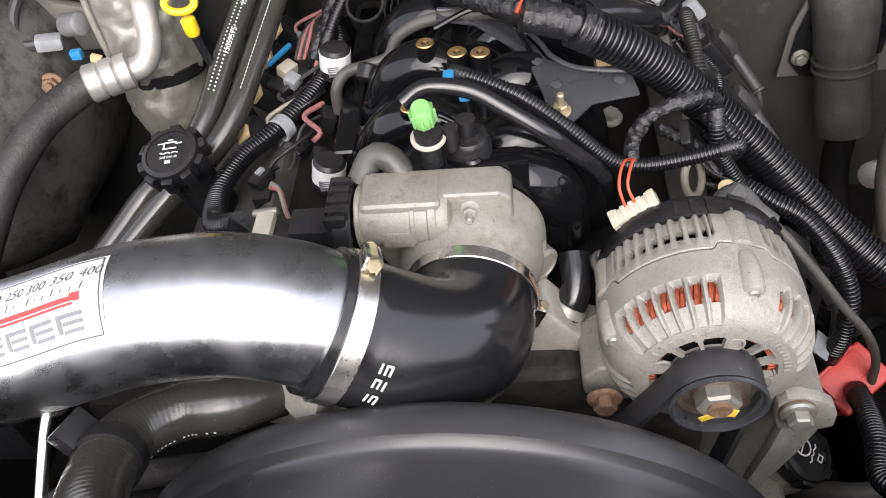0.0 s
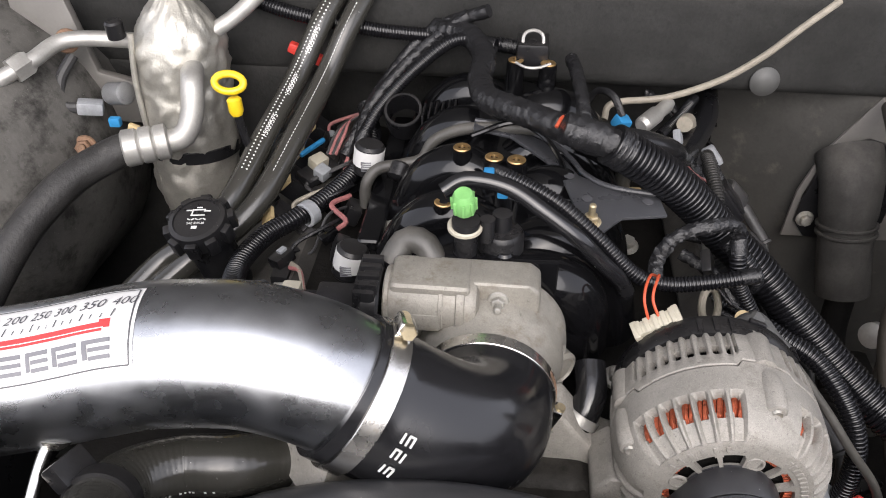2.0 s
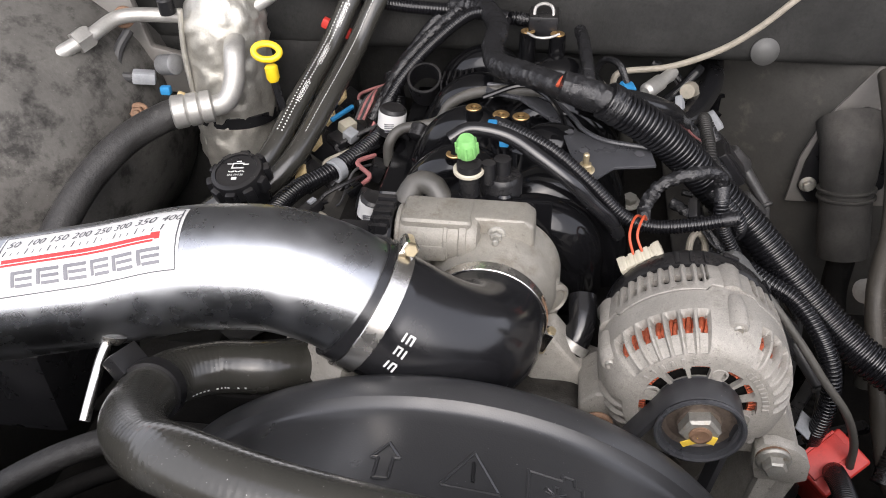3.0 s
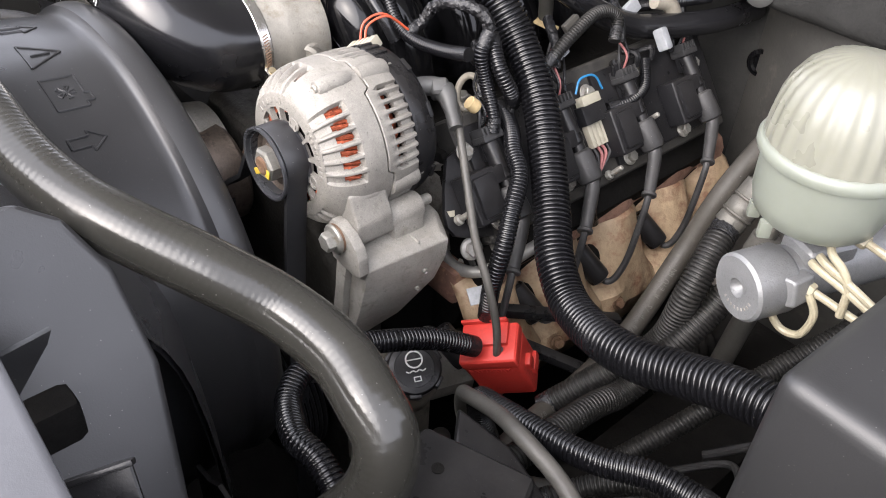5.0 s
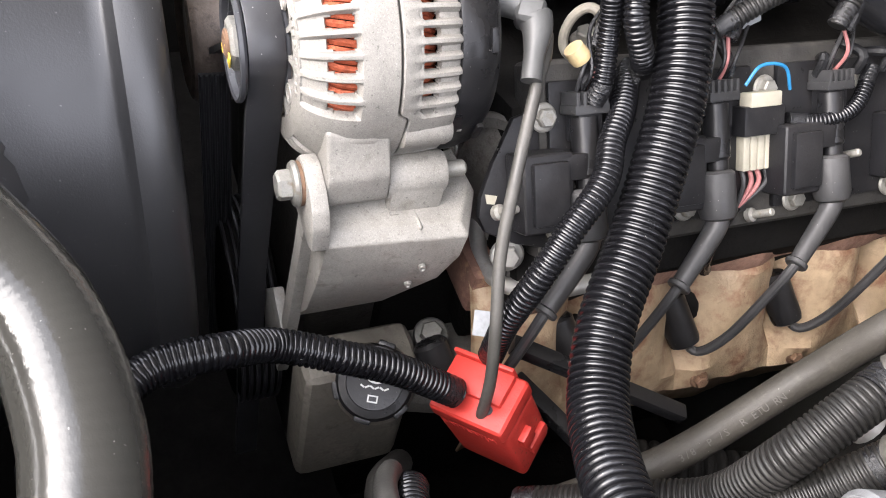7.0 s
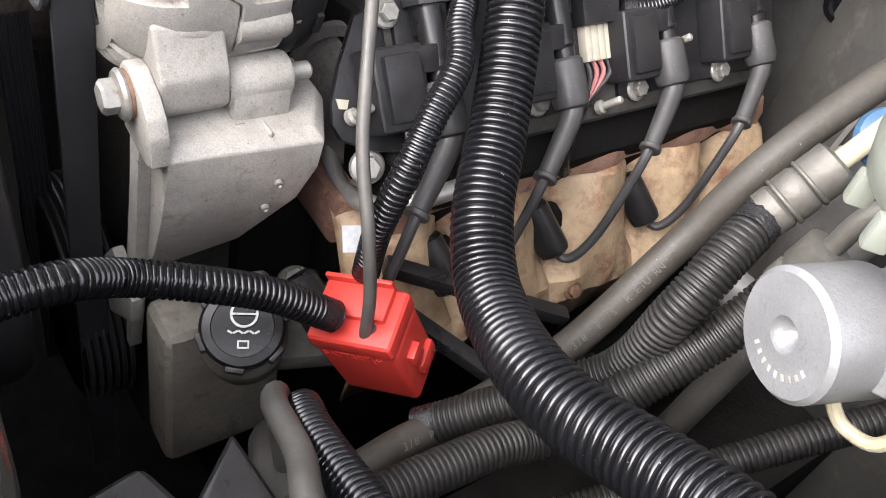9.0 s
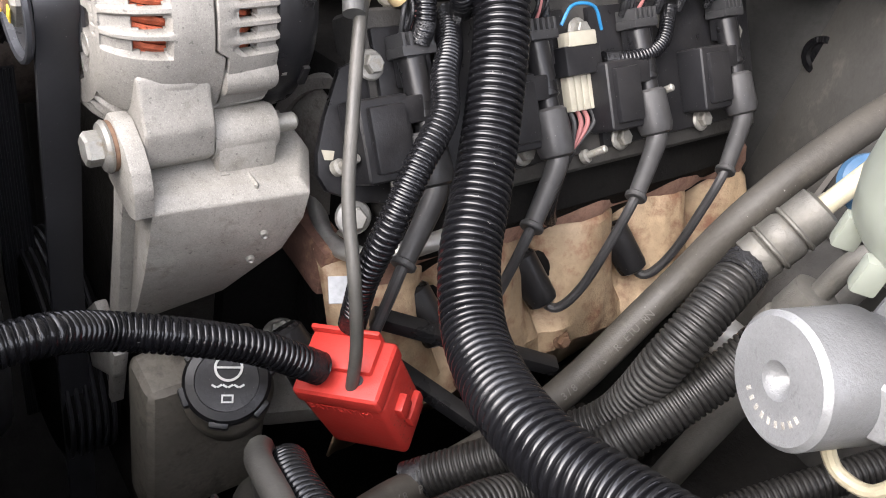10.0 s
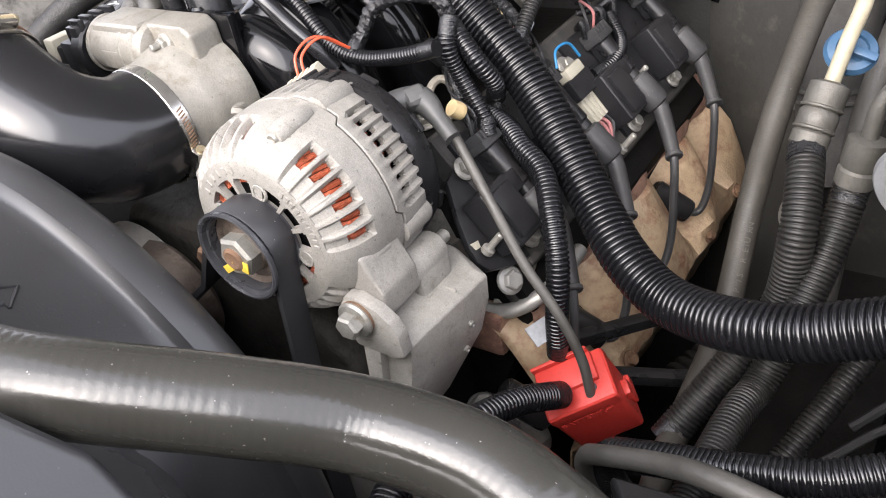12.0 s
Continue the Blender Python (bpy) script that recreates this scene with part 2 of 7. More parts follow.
def part(name, bm, material, parent, label="", angle=0.6):
    """Links a bmesh, given in world metres, as one mesh under a thing or a part."""
    finish(bm, angle)
    base = BASE[parent.name]
    bmesh.ops.translate(bm, verts=bm.verts, vec=-base)
    me = bpy.data.meshes.new(name)
    bm.to_mesh(me)
    bm.free()
    me.materials.append(material)
    ob = new(name, me)
    ob.parent = parent
    BASE[ob.name] = base
    return tagged(ob, label)


def solid(name, bm, material, label, category, kind="", group="", angle=0.6):
    """A thing that is a single mesh."""
    finish(bm, angle)
    c = sum((v.co for v in bm.verts), Vector()) / max(1, len(bm.verts))
    c.z = min(v.co.z for v in bm.verts)
    bmesh.ops.translate(bm, verts=bm.verts, vec=-c)
    me = bpy.data.meshes.new(name)
    bm.to_mesh(me)
    bm.free()
    me.materials.append(material)
    ob = new(name, me)
    ob.location = c
    BASE[ob.name] = c
    return tagged(ob, label, category, group, kind)


def axes(d, up=(0, 0, 1)):
    """A turn whose z runs along d and whose x lies near up."""
    z = Vector(d).normalized()
    y = z.cross(Vector(up))
    if y.length < 1e-4:
        y = z.cross(Vector((1, 0, 0)))
    y.normalize()
    return Matrix((y.cross(z), y, z)).transposed()


def at(o, d=(0, 0, 1), up=(0, 1, 0)):
    return Matrix.Translation(o) @ axes(d, up).to_4x4()


def add(bm, other):
    """Puts the second bmesh into the first."""
    me = bpy.data.meshes.new("tmp")
    other.to_mesh(me)
    other.free()
    bm.from_mesh(me)
    bpy.data.meshes.remove(me)
    return bm


def smooth_line(pts, step):
    """Catmull-Rom through the points, then even steps."""
    p = [Vector(q) for q in pts]
    p = [2 * p[0] - p[1]] + p + [2 * p[-1] - p[-2]]
    fine = []
    for i in range(1, len(p) - 2):
        a, b, c, d = p[i - 1 : i + 3]
        for k in range(24):
            t = k / 24
            fine.append(0.5 * (2 * b + (c - a) * t + (2 * a - 5 * b + 4 * c - d) * t * t + (3 * b - a - 3 * c + d) * t ** 3))
    fine.append(p[-2])
    out, left = [fine[0]], step
    for a, b in zip(fine, fine[1:]):
        seg = (b - a).length
        while seg >= left and seg > 0:
            a = a + (b - a) * (left / seg)
            out.append(a)
            seg = (b - a).length
            left = step
        left -= seg
    if (out[-1] - fine[-1]).length > step * 0.3:
        out.append(fine[-1])
    return out


def sweep(line, radius, n=16, squash=None):
    """A closed tube along even points; radius is a number or a function of the index."""
    bm = bmesh.new()
    rings, side = [], None
    for i, c in enumerate(line):
        d = (line[min(i + 1, len(line) - 1)] - line[max(i - 1, 0)]).normalized()
        if side is None:
            side = d.orthogonal().normalized()
        side = (side - d * side.dot(d)).normalized()
        other = d.cross(side)
        r = radius(i) if callable(radius) else radius
        ring = []
        for k in range(n):
            a = 2 * math.pi * k / n
            ring.append(bm.verts.new(c + side * (r * math.cos(a)) + other * (r * math.sin(a))))
        rings.append(ring)
    for a, b in zip(rings, rings[1:]):
        for k in range(n):
            bm.faces.new((a[k], a[(k + 1) % n], b[(k + 1) % n], b[k]))
    bm.faces.new(rings[0])
    bm.faces.new(rings[-1][::-1])
    return bm


def tube(pts, r, n=14, step=None):
    return sweep(smooth_line(pts, step or max(0.003, r * 0.6)), r, n)


def loom(pts, r, pitch=0.0048, depth=0.0016, n=20):
    """Corrugated conduit: flat rounded ribs and narrow deep grooves, seven rings a rib."""
    line = smooth_line(pts, pitch / 7)
    return sweep(line, lambda i: r - (0.22, 0.03, 0, 0.03, 0.22, 1.0, 1.0)[i % 7] * depth, n)


def taped(pts, r, n=16, amp=1.0):
    """A bundle wound with tape: slanting overlaps and loose creases."""
    line = smooth_line(pts, 0.0011)
    bm = sweep(line, r, n)
    bm.verts.ensure_lookup_table()
    for i, c in enumerate(line):
        for k in range(n):
            v = bm.verts[i * n + k]
            turn_ = (i * 0.0011 / 0.011 + k / n) % 1.0
            w = Vector((i * 0.16, 2.2 * math.cos(2 * math.pi * k / n), 2.2 * math.sin(2 * math.pi * k / n)))
            bump_ = 0.16 * (turn_ - 0.5) + 0.10 - 0.55 * abs(noise.noise(w)) + 0.12 * noise.noise(w * 0.5)
            v.co = c + (v.co - c) * (1 + amp * bump_)
    return bm


def loom_thing(pts, r, pitch, depth, n, material, label, category):
    """Corrugated conduit with a slit along it and tape at both ends."""
    line = smooth_line(pts, 0.002)
    ob = thing("wiring_loom", line[0], label, category)
    part("conduit", loom(pts, r, pitch, depth, n), material, ob, "", 0.7)
    for end in (line[:8], line[-8:]):
        part("tape_wrap", taped(end, r * 0.99, n, 0.25), TAPE, ob, "shiny black tape")
    return ob


def lathe(profile, m, n=32, arc=None):
    """Turns (radius, height) pairs round the z of m; open ends are capped."""
    bm = bmesh.new()
    rings = []
    for r, h in profile:
        rings.append([bm.verts.new(m @ Vector((r * math.cos(2 * math.pi * k / n), r * math.sin(2 * math.pi * k / n), h))) for k in range(n)])
    for a, b in zip(rings, rings[1:]):
        for k in range(n):
            bm.faces.new((a[k], a[(k + 1) % n], b[(k + 1) % n], b[k]))
    bm.faces.new(rings[0])
    bm.faces.new(rings[-1])
    return bm


def turned(profile, m, n=48):
    """A closed section of (radius, height) pairs turned round the z of m."""
    bm = bmesh.new()
    rings = [[bm.verts.new(m @ Vector((r * math.cos(2 * math.pi * k / n), r * math.sin(2 * math.pi * k / n), h))) for k in range(n)] for r, h in profile]
    for a, b in zip(rings, rings[1:] + rings[:1]):
        for k in range(n):
            bm.faces.new((a[k], a[(k + 1) % n], b[(k + 1) % n], b[k]))
    return bm


def ring(ro, ri, h, m, n=32, edge=0.0008):
    """A washer-like ring with softened edges, from z 0 to h."""
    prof = [(ri, 0), (ro - edge, 0), (ro, edge), (ro, h - edge), (ro - edge, h), (ri, h), (ri, 0)]
    bm = bmesh.new()
    rings = [[bm.verts.new(m @ Vector((r * math.cos(2 * math.pi * k / n), r * math.sin(2 * math.pi * k / n), z))) for k in range(n)] for r, z in prof[:-1]]
    rings.append(rings[0])
    for a, b in zip(rings, rings[1:]):
        for k in range(n):
            bm.faces.new((a[k], a[(k + 1) % n], b[(k + 1) % n], b[k]))
    return bm


def box(size, m=Matrix(), bevel=0.002, seg=2):
    bm = bmesh.new()
    bmesh.ops.create_cube(bm, size=1, matrix=m @ Matrix.Diagonal((*size, 1)))
    if bevel:
        bmesh.ops.bevel(bm, geom=bm.edges[:], offset=bevel, segments=seg, affect="EDGES", profile=0.6)
    return bm


def block(x0, x1, y0, y1, z0, z1, bevel=0.002, seg=2):
    return box((x1 - x0, y1 - y0, z1 - z0), Matrix.Translation(((x0 + x1) / 2, (y0 + y1) / 2, (z0 + z1) / 2)), bevel, seg)


def prism(poly, h, m=Matrix(), bevel=0.0015, seg=2, top=1.0):
    """A flat shape pushed up along the z of m; top scales the upper face."""
    bm = bmesh.new()
    c = sum((Vector((*p, 0)) for p in poly), Vector()) / len(poly)
    lo = [bm.verts.new(m @ Vector((*p, 0))) for p in poly]
    hi = [bm.verts.new(m @ (c + (Vector((*p, 0)) - c) * top + Vector((0, 0, h)))) for p in poly]
    bm.faces.new(lo[::-1])
    bm.faces.new(hi)
    for i in range(len(poly)):
        j = (i + 1) % len(poly)
        bm.faces.new((lo[i], lo[j], hi[j], hi[i]))
    if bevel:
        bmesh.ops.recalc_face_normals(bm, faces=bm.faces)
        bmesh.ops.bevel(bm, geom=bm.edges[:], offset=bevel, segments=seg, affect="EDGES", profile=0.6)
    return bm


def hexhead(m, r, h):
    """A hexagon head with a chamfered top, on z 0 of m."""
    bm = bmesh.new()
    rows = []
    for s, z in ((1, 0), (1, h * 0.82), (0.84, h)):
        rows.append([bm.verts.new(m @ Vector((r * s * math.cos(math.pi * k / 3), r * s * math.sin(math.pi * k / 3), z))) for k in range(6)])
    for a, b in zip(rows, rows[1:]):
        for k in range(6):
            bm.faces.new((a[k], a[(k + 1) % 6], b[(k + 1) % 6], b[k]))
    bm.faces.new(rows[0])
    bm.faces.new(rows[-1])
    return bm


def flange_bolt(name, o, d, r, material, label, parent=None, shank=0.0, category="bolt"):
    """A hexagon bolt with washer flange; shank adds a threaded stud end."""
    m = at(o, d)
    bm = lathe([(r * 1.45, 0), (r * 1.5, r * 0.15), (r * 1.35, r * 0.35), (r, r * 0.45)], m, 20)
    add(bm, hexhead(m @ Matrix.Translation((0, 0, r * 0.3)), r, r * 1.0))
    if shank:
        add(bm, lathe([(r * 0.5, r), (r * 0.5, r + shank * 0.9), (r * 0.35, r + shank)], m, 12))
    if parent:
        return part(name, bm, material, parent, label, 0.5)
    return solid(name, bm, material, label, category, angle=0.5)


def text_mesh(body, size, m, depth=0.0003, align="CENTER"):
    """Letters in the built-in font as a bmesh, lying in the xy of m."""
    cu = bpy.data.curves.new("t", "FONT")
    cu.body, cu.size, cu.extrude, cu.align_x, cu.align_y, cu.resolution_u = body, size, depth, align, "CENTER", 2
    ob = bpy.data.objects.new("t", cu)
    scene.collection.objects.link(ob)
    bpy.context.view_layer.update()
    me = bpy.data.meshes.new_from_object(ob.evaluated_get(bpy.context.evaluated_depsgraph_get()))
    bm = bmesh.new()
    bm.from_mesh(me)
    bpy.data.objects.remove(ob)
    bpy.data.meshes.remove(me)
    bmesh.ops.transform(bm, matrix=m, verts=bm.verts)
    return bm


def bars(rows, m, h=0.0003):
    """Small flat bars (x, y, w, d) on the xy of m, for print that cannot be read."""
    bm = bmesh.new()
    for x, y, w, d in rows:
        add(bm, box((w, d, h), m @ Matrix.Translation((x, y, 0)), 0))
    return bm

# ---------- the yard and the truck's raised hood ----------
solid("ground", block(-300, 300, -300, 300, -0.1, 0, 0), DIRTFLOOR, "pale grey concrete yard under the truck", "ground", "structure")
hood = box((1.40, 1.56, 0.03), Matrix.Translation((0.02, 0.52, 1.68)) @ pose(0, 0, 0, 0, 0, 90) @ pose(0, 0, 0, 0, 54, 0), 0.01)
solid("hood", hood, HOODMAT, "raised truck hood with a pewter painted underside", "hood", "structure")

# ---------- engine bay shell ----------
bay = block(-0.78, 0.80, 0.86, 0.89, 0.20, 0.99, 0.008)
add(bay, block(-0.78, 0.80, 0.772, 0.89, 0.985, 1.10, 0.02, 4))
add(bay, block(-0.78, -0.20, 0.772, 0.86, 0.25, 1.0, 0.02, 4))
add(bay, block(-0.78, 0.80, 0.80, 0.98, 1.085, 1.11, 0.008))
solid("firewall", bay, LINER, "dark grey padded firewall at the back of the bay", "firewall", "structure")
swell = prism([(0.22, 0.885), (0.272, 0.857), (0.33, 0.822), (0.40, 0.782), (0.80, 0.775), (0.80, 0.89), (0.22, 0.89)], 0.75, Matrix.Translation((0, 0, 0.30)), 0.012, 4)
solid("firewall_panel", swell, PAINT, "grey painted firewall panel beside the steering column", "panel", "structure")
solid("inner_fender_driver", block(0.74, 0.78, -0.10, 0.86, 0.14, 1.06, 0.015), PAINT, "dark grey painted inner fender", "fender", "structure")
fend = smooth_line([(-0.66, 0.555, 0.84), (-0.625, 0.60, 0.875), (-0.605, 0.68, 0.90), (-0.605, 0.77, 0.89)], 0.012)
solid("wheelhouse_passenger", sweep([Vector(p) for p in fend], lambda i: 0.20 * min(1.0, 0.35 + 0.65 * (i / 7) ** 0.6), 28), WHEEL, "dusty rounded dark grey wheelhouse", "fender", "structure")
solid("inner_fender_passenger", block(-0.80, -0.74, -0.10, 0.86, 0.14, 1.08, 0.015), PAINT, "dark grey painted inner fender", "fender", "structure")
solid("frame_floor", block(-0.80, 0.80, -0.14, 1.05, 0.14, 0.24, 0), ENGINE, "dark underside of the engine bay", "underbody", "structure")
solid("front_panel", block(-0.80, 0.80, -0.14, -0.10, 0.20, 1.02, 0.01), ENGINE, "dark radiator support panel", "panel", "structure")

# ---------- engine core ----------
core = block(-0.13, 0.21, 0.36, 0.80, 0.35, 0.80, 0.01)
add(core, prism([(-0.10, 0.70), (0.18, 0.70), (0.15, 0.885), (-0.07, 0.885)], 0.42, Matrix.Translation((0, 0.80, 0)) @ pose(0, 0, 0, 90, 0, 0), 0.01))
add(core, prism([(0.12, 0.68), (0.235, 0.68), (0.285, 0.80), (0.21, 0.90), (0.12, 0.88)], 0.38, Matrix.Translation((0, 0.80, 0)) @ pose(0, 0, 0, 90, 0, 0), 0.006))
add(core, prism([(-0.06, 0.68), (-0.18, 0.68), (-0.27, 0.80), (-0.17, 0.92), (-0.06, 0.90)], 0.36, Matrix.Translation((0, 0.80, 0)) @ pose(0, 0, 0, 90, 0, 0), 0.006))
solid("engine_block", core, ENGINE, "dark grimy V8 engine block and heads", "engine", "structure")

# ---------- intake pipe, elbow and clamps ----------
PIPE = [(-0.37, 0.222, 1.020), (-0.31, 0.232, 1.028), (-0.243, 0.243, 1.038), (-0.209, 0.250, 1.043), (-0.174, 0.256, 1.050), (-0.140, 0.259, 1.053), (-0.108, 0.261, 1.052), (-0.077, 0.262, 1.043), (-0.057, 0.263, 1.031), (-0.034, 0.264, 1.014)]
ELBOW = [(-0.060, 0.263, 1.0325), (-0.046, 0.2635, 1.022), (-0.030, 0.2640, 1.0115), (-0.010, 0.2660, 0.9985), (0.008, 0.2735, 0.9860), (0.0195, 0.288, 0.9755), (0.0245, 0.308, 0.9685), (0.0254, 0.345, 0.9655)]
pipe = thing("intake_pipe", (-0.15, 0.25, 1.0), "polished aluminium air intake pipe with a dial-style label", "intake pipe")
part("pipe", tube(PIPE, 0.0425, 48, 0.006), CHROME, pipe)
rod = sweep(smooth_line([(-0.2175, 0.216, 1.020), (-0.2195, 0.202, 1.010), (-0.2200, 0.186, 0.9995), (-0.2200, 0.168, 0.9880)], 0.003), 0.0037, 12)
add(rod, lathe([(0.011, 0), (0.009, 0.002), (0.005, 0.006)], at((-0.2135, 0.216, 1.021), (-0.1, -0.55, -0.8)), 16))
part("mounting_stud", rod, BAND, pipe, "welded bright mounting stud")
elbow = thing("silicone_elbow", (0.0, 0.28, 0.95), "black silicone elbow hose clamped to the throttle body", "hose")
line = smooth_line(ELBOW, 0.005)
part("elbow", sweep(line, lambda i: 0.0462 if i < 5 else 0.0452, 48), RUBBER, elbow)
for k, (o, nn) in enumerate((((-0.0147, 0.2255, 1.0313), (0.335, -0.838, 0.431)), ((-0.0197, 0.2211, 1.0239), (0.226, -0.936, 0.271)), ((-0.0261, 0.2184, 1.0138), (0.086, -0.995, 0.051)))):
    em = at(Vector(o) + Vector(nn).normalized() * 0.0004, nn, (-0.008, -0.005, -0.0115))
    part("white_mark", bars([(0.0, -0.0032, 0.0066, 0.0013), (0.0, 0.0, 0.0066, 0.0013), (0.0 + 0.0005 * k, 0.0032, 0.0066, 0.0013), (-0.0028, 0.0016 - 0.0032 * (k % 2), 0.0013, 0.0032)], em, 0.0006), MARK, elbow, "white printed shape")


def clamp(c, d, r, w, screw_dir, label):
    cl = thing("hose_clamp", c, label, "hose clamp", "hose clamps")
    m = at(Vector(c) - Vector(d).normalized() * w / 2, d, (0, 0, 1))
    part("band", ring(r + 0.0012, r - 0.0004, w, m, 56, 0.0004), BAND, cl)
    out = (Vector(screw_dir) - Vector(d).normalized() * Vector(screw_dir).dot(Vector(d).normalized())).normalized()
    tang = Vector(d).normalized().cross(out)
    o = Vector(c) + out * (r + 0.005)
    part("screw_housing", box((0.020, 0.011, 0.008), at(o - out * 0.001, out, tang), 0.002), BAND, cl)
    scr = lathe([(0.0034, 0), (0.0034, 0.020), (0.0030, 0.021)], at(o - tang * 0.012, tang), 14)
    for k in range(7):
        add(scr, ring(0.0040, 0.002, 0.0012, at(o - tang * (0.010 - k * 0.0028), tang), 14, 0.0003))
    add(scr, hexhead(at(o + tang * 0.009, tang), 0.0050, 0.005))
    part("screw", scr, BRASS, cl, "yellow zinc worm screw")
    slots = bmesh.new()
    for k in range(12):
        a = 0.25 + k * 0.055
        p = out * math.cos(a) - tang * math.sin(a)
        add(slots, box((0.0010, w * 0.55, 0.0004), at(Vector(c) + p * (r + 0.0013), p, Vector(d).cross(p)) @ pose(0, 0, 0, 0, 0, 20), 0))
    part("thread_slots", slots, RUST, cl)
    return cl


d1 = (Vector(ELBOW[3]) - Vector(ELBOW[0])).normalized()
clamp(Vector(ELBOW[0]) * 0.20 + Vector(ELBOW[1]) * 0.80, d1, 0.0467, 0.013, (0.25, 0.35, 0.9), "stainless worm-drive clamp round the intake pipe joint")
clamp((0.0252, 0.3315, 0.9655), (0.06, 1, 0), 0.0460, 0.010, (0.92, 0, -0.39), "stainless worm-drive clamp at the throttle body")

# label wrapped on the pipe: u runs right along it, v up over it
PLINE = smooth_line(PIPE, 0.002)


def wrap(bm, lift=0.0003, turn=-24.0):
    """Bends flat print (metres from the label's right end and middle) onto the pipe."""
    k0 = min(range(len(PLINE)), key=lambda i: abs(PLINE[i].x + 0.1590))
    for v in bm.verts:
        k = max(1, min(len(PLINE) - 2, k0 + v.co.x / 0.002))
        i = int(k)
        c = PLINE[i].lerp(PLINE[i + 1], k - i)
        d = (PLINE[i + 1] - PLINE[i - 1]).normalized()
        up = (Vector((0, 0, 1)) - d * d.z).normalized()
        back = up.cross(d) * -1
        back = d.cross(up) * -1 if d.cross(up).y < 0 else d.cross(up)
        a = math.radians(turn) + v.co.y / 0.0425
        v.co = c + (up * math.cos(a) + back * math.sin(a)) * (0.0425 + lift + v.co.z)
    return bm


def sheet(x0, x1, y0, y1, nx=40, ny=16):
    bm = bmesh.new()
    g = [[bm.verts.new((x0 + (x1 - x0) * i / nx, y0 + (y1 - y0) * j / ny, 0)) for j in range(ny + 1)] for i in range(nx + 1)]
    for i in range(nx):
        for j in range(ny):
            bm.faces.new((g[i][j], g[i + 1][j], g[i + 1][j + 1], g[i][j + 1]))
    return bm


part("label", wrap(sheet(-0.125, 0.0, -0.024, 0.026), 0.0003), PAPER, pipe, "white dial-style label")
edge = bmesh.new()
for x0, x1, y0, y1 in ((-0.123, -0.002, 0.0236, 0.0244), (-0.123, -0.002, -0.0224, -0.0216), (-0.0024, -0.0016, -0.022, 0.024), (-0.1236, -0.1228, -0.022, 0.024)):
    add(edge, sheet(x0, x1, y0, y1, 30, 4))
part("label_border", wrap(edge, 0.0008), INK, pipe)
num = bmesh.new()
for k in range(8):
    add(num, text_mesh(str(400 - 50 * k), 0.0084, Matrix.Translation((-0.0120 - 0.0154 * k, 0.0155, 0)), 0.0))
    for q in range(3):
        add(num, sheet(-0.0120 - 0.0154 * k - 0.0051 * q - 0.0028, -0.0120 - 0.0154 * k - 0.0051 * q - 0.0022 + 0.0002 * (q == 0), 0.0058, 0.0104 - 0.0018 * (q > 0), 1, 2))
for v in num.verts:
    v.co.x += v.co.y * 0.30
tagged(part("label_scale", wrap(num, 0.0008), INK, pipe), kind="stuff")
red = sheet(-0.120, -0.016, -0.0022, 0.0030, 30, 2)
add(red, sheet(-0.018, -0.0125, -0.0006, 0.0046, 4, 2))
part("label_red_bar", wrap(red, 0.0008), INKRED, pipe)
part("label_bar_gap", wrap(sheet(-0.120, -0.0155, -0.0008, -0.0002, 30, 2), 0.0011), PAPER, pipe)
big = bmesh.new()
for k in range(6):
    x = -0.019 - 0.0172 * k
    for x0, x1, y0, y1 in ((x - 0.0072, x + 0.0072, -0.0086, -0.0062), (x - 0.0072, x - 0.0046, -0.0165, -0.0062), (x - 0.0040, x + 0.0072, -0.0128, -0.0106), (x - 0.0040, x + 0.0072, -0.0172, -0.0150)):
        add(big, sheet(x0, x1, y0, y1, 6, 3))
tagged(part("label_shape", wrap(big, 0.0008), INKGREY, pipe, "plain grey shapes"), "plain grey shapes", kind="stuff")

# ---------- throttle body ----------
tb = thing("throttle_body", (0.03, 0.37, 0.90), "cast aluminium electronic throttle body with black motor cap", "throttle body")
b = lathe([(0.045, 0), (0.0464, 0.003), (0.0464, 0.012), (0.0500, 0.018), (0.0525, 0.028), (0.0525, 0.040), (0.055, 0.045), (0.055, 0.058)], at((0.0252, 0.334, 0.9655), (0, 1, 0)), 56)
add(b, prism([(-0.046, 0.985), (-0.048, 1.020), (-0.042, 1.031), (0.050, 1.031), (0.0575, 1.025), (0.0590, 0.985), (0.074, 0.972), (0.080, 0.955), (0.070, 0.925), (0.0, 0.915), (-0.03, 0.95)], 0.029, Matrix.Translation((0, 0.394, 0)) @ pose(0, 0, 0, 90, 0, 0), 0.0035, 3))
add(b, lathe([(0.0205, 0), (0.0215, 0.002), (0.0215, 0.060), (0.0195, 0.064), (0.0150, 0.066)], at((-0.050, 0.3700, 1.010), (1, 0, 0)), 40))
add(b, block(-0.046, 0.010, 0.356, 0.392, 1.012, 1.0325, 0.005, 3))
for x0, x1, r_ in ((-0.0495, -0.0455, 0.0228), (-0.012, -0.008, 0.0222), (0.000, 0.0065, 0.0226)):
    add(b, lathe([(r_ - 0.001, 0), (r_, 0.0008), (r_, x1 - x0 - 0.0008), (r_ - 0.001, x1 - x0)], at((x0, 0.3700, 1.010), (1, 0, 0)), 40))
add(b, block(-0.032, -0.010, 0.3478, 0.362, 1.000, 1.014, 0.0015))
add(b, lathe([(0.0085, 0), (0.0085, 0.004), (0.006, 0.007)], at((-0.004, 0.3560, 0.9880), (0, -1, 0.2)), 20))
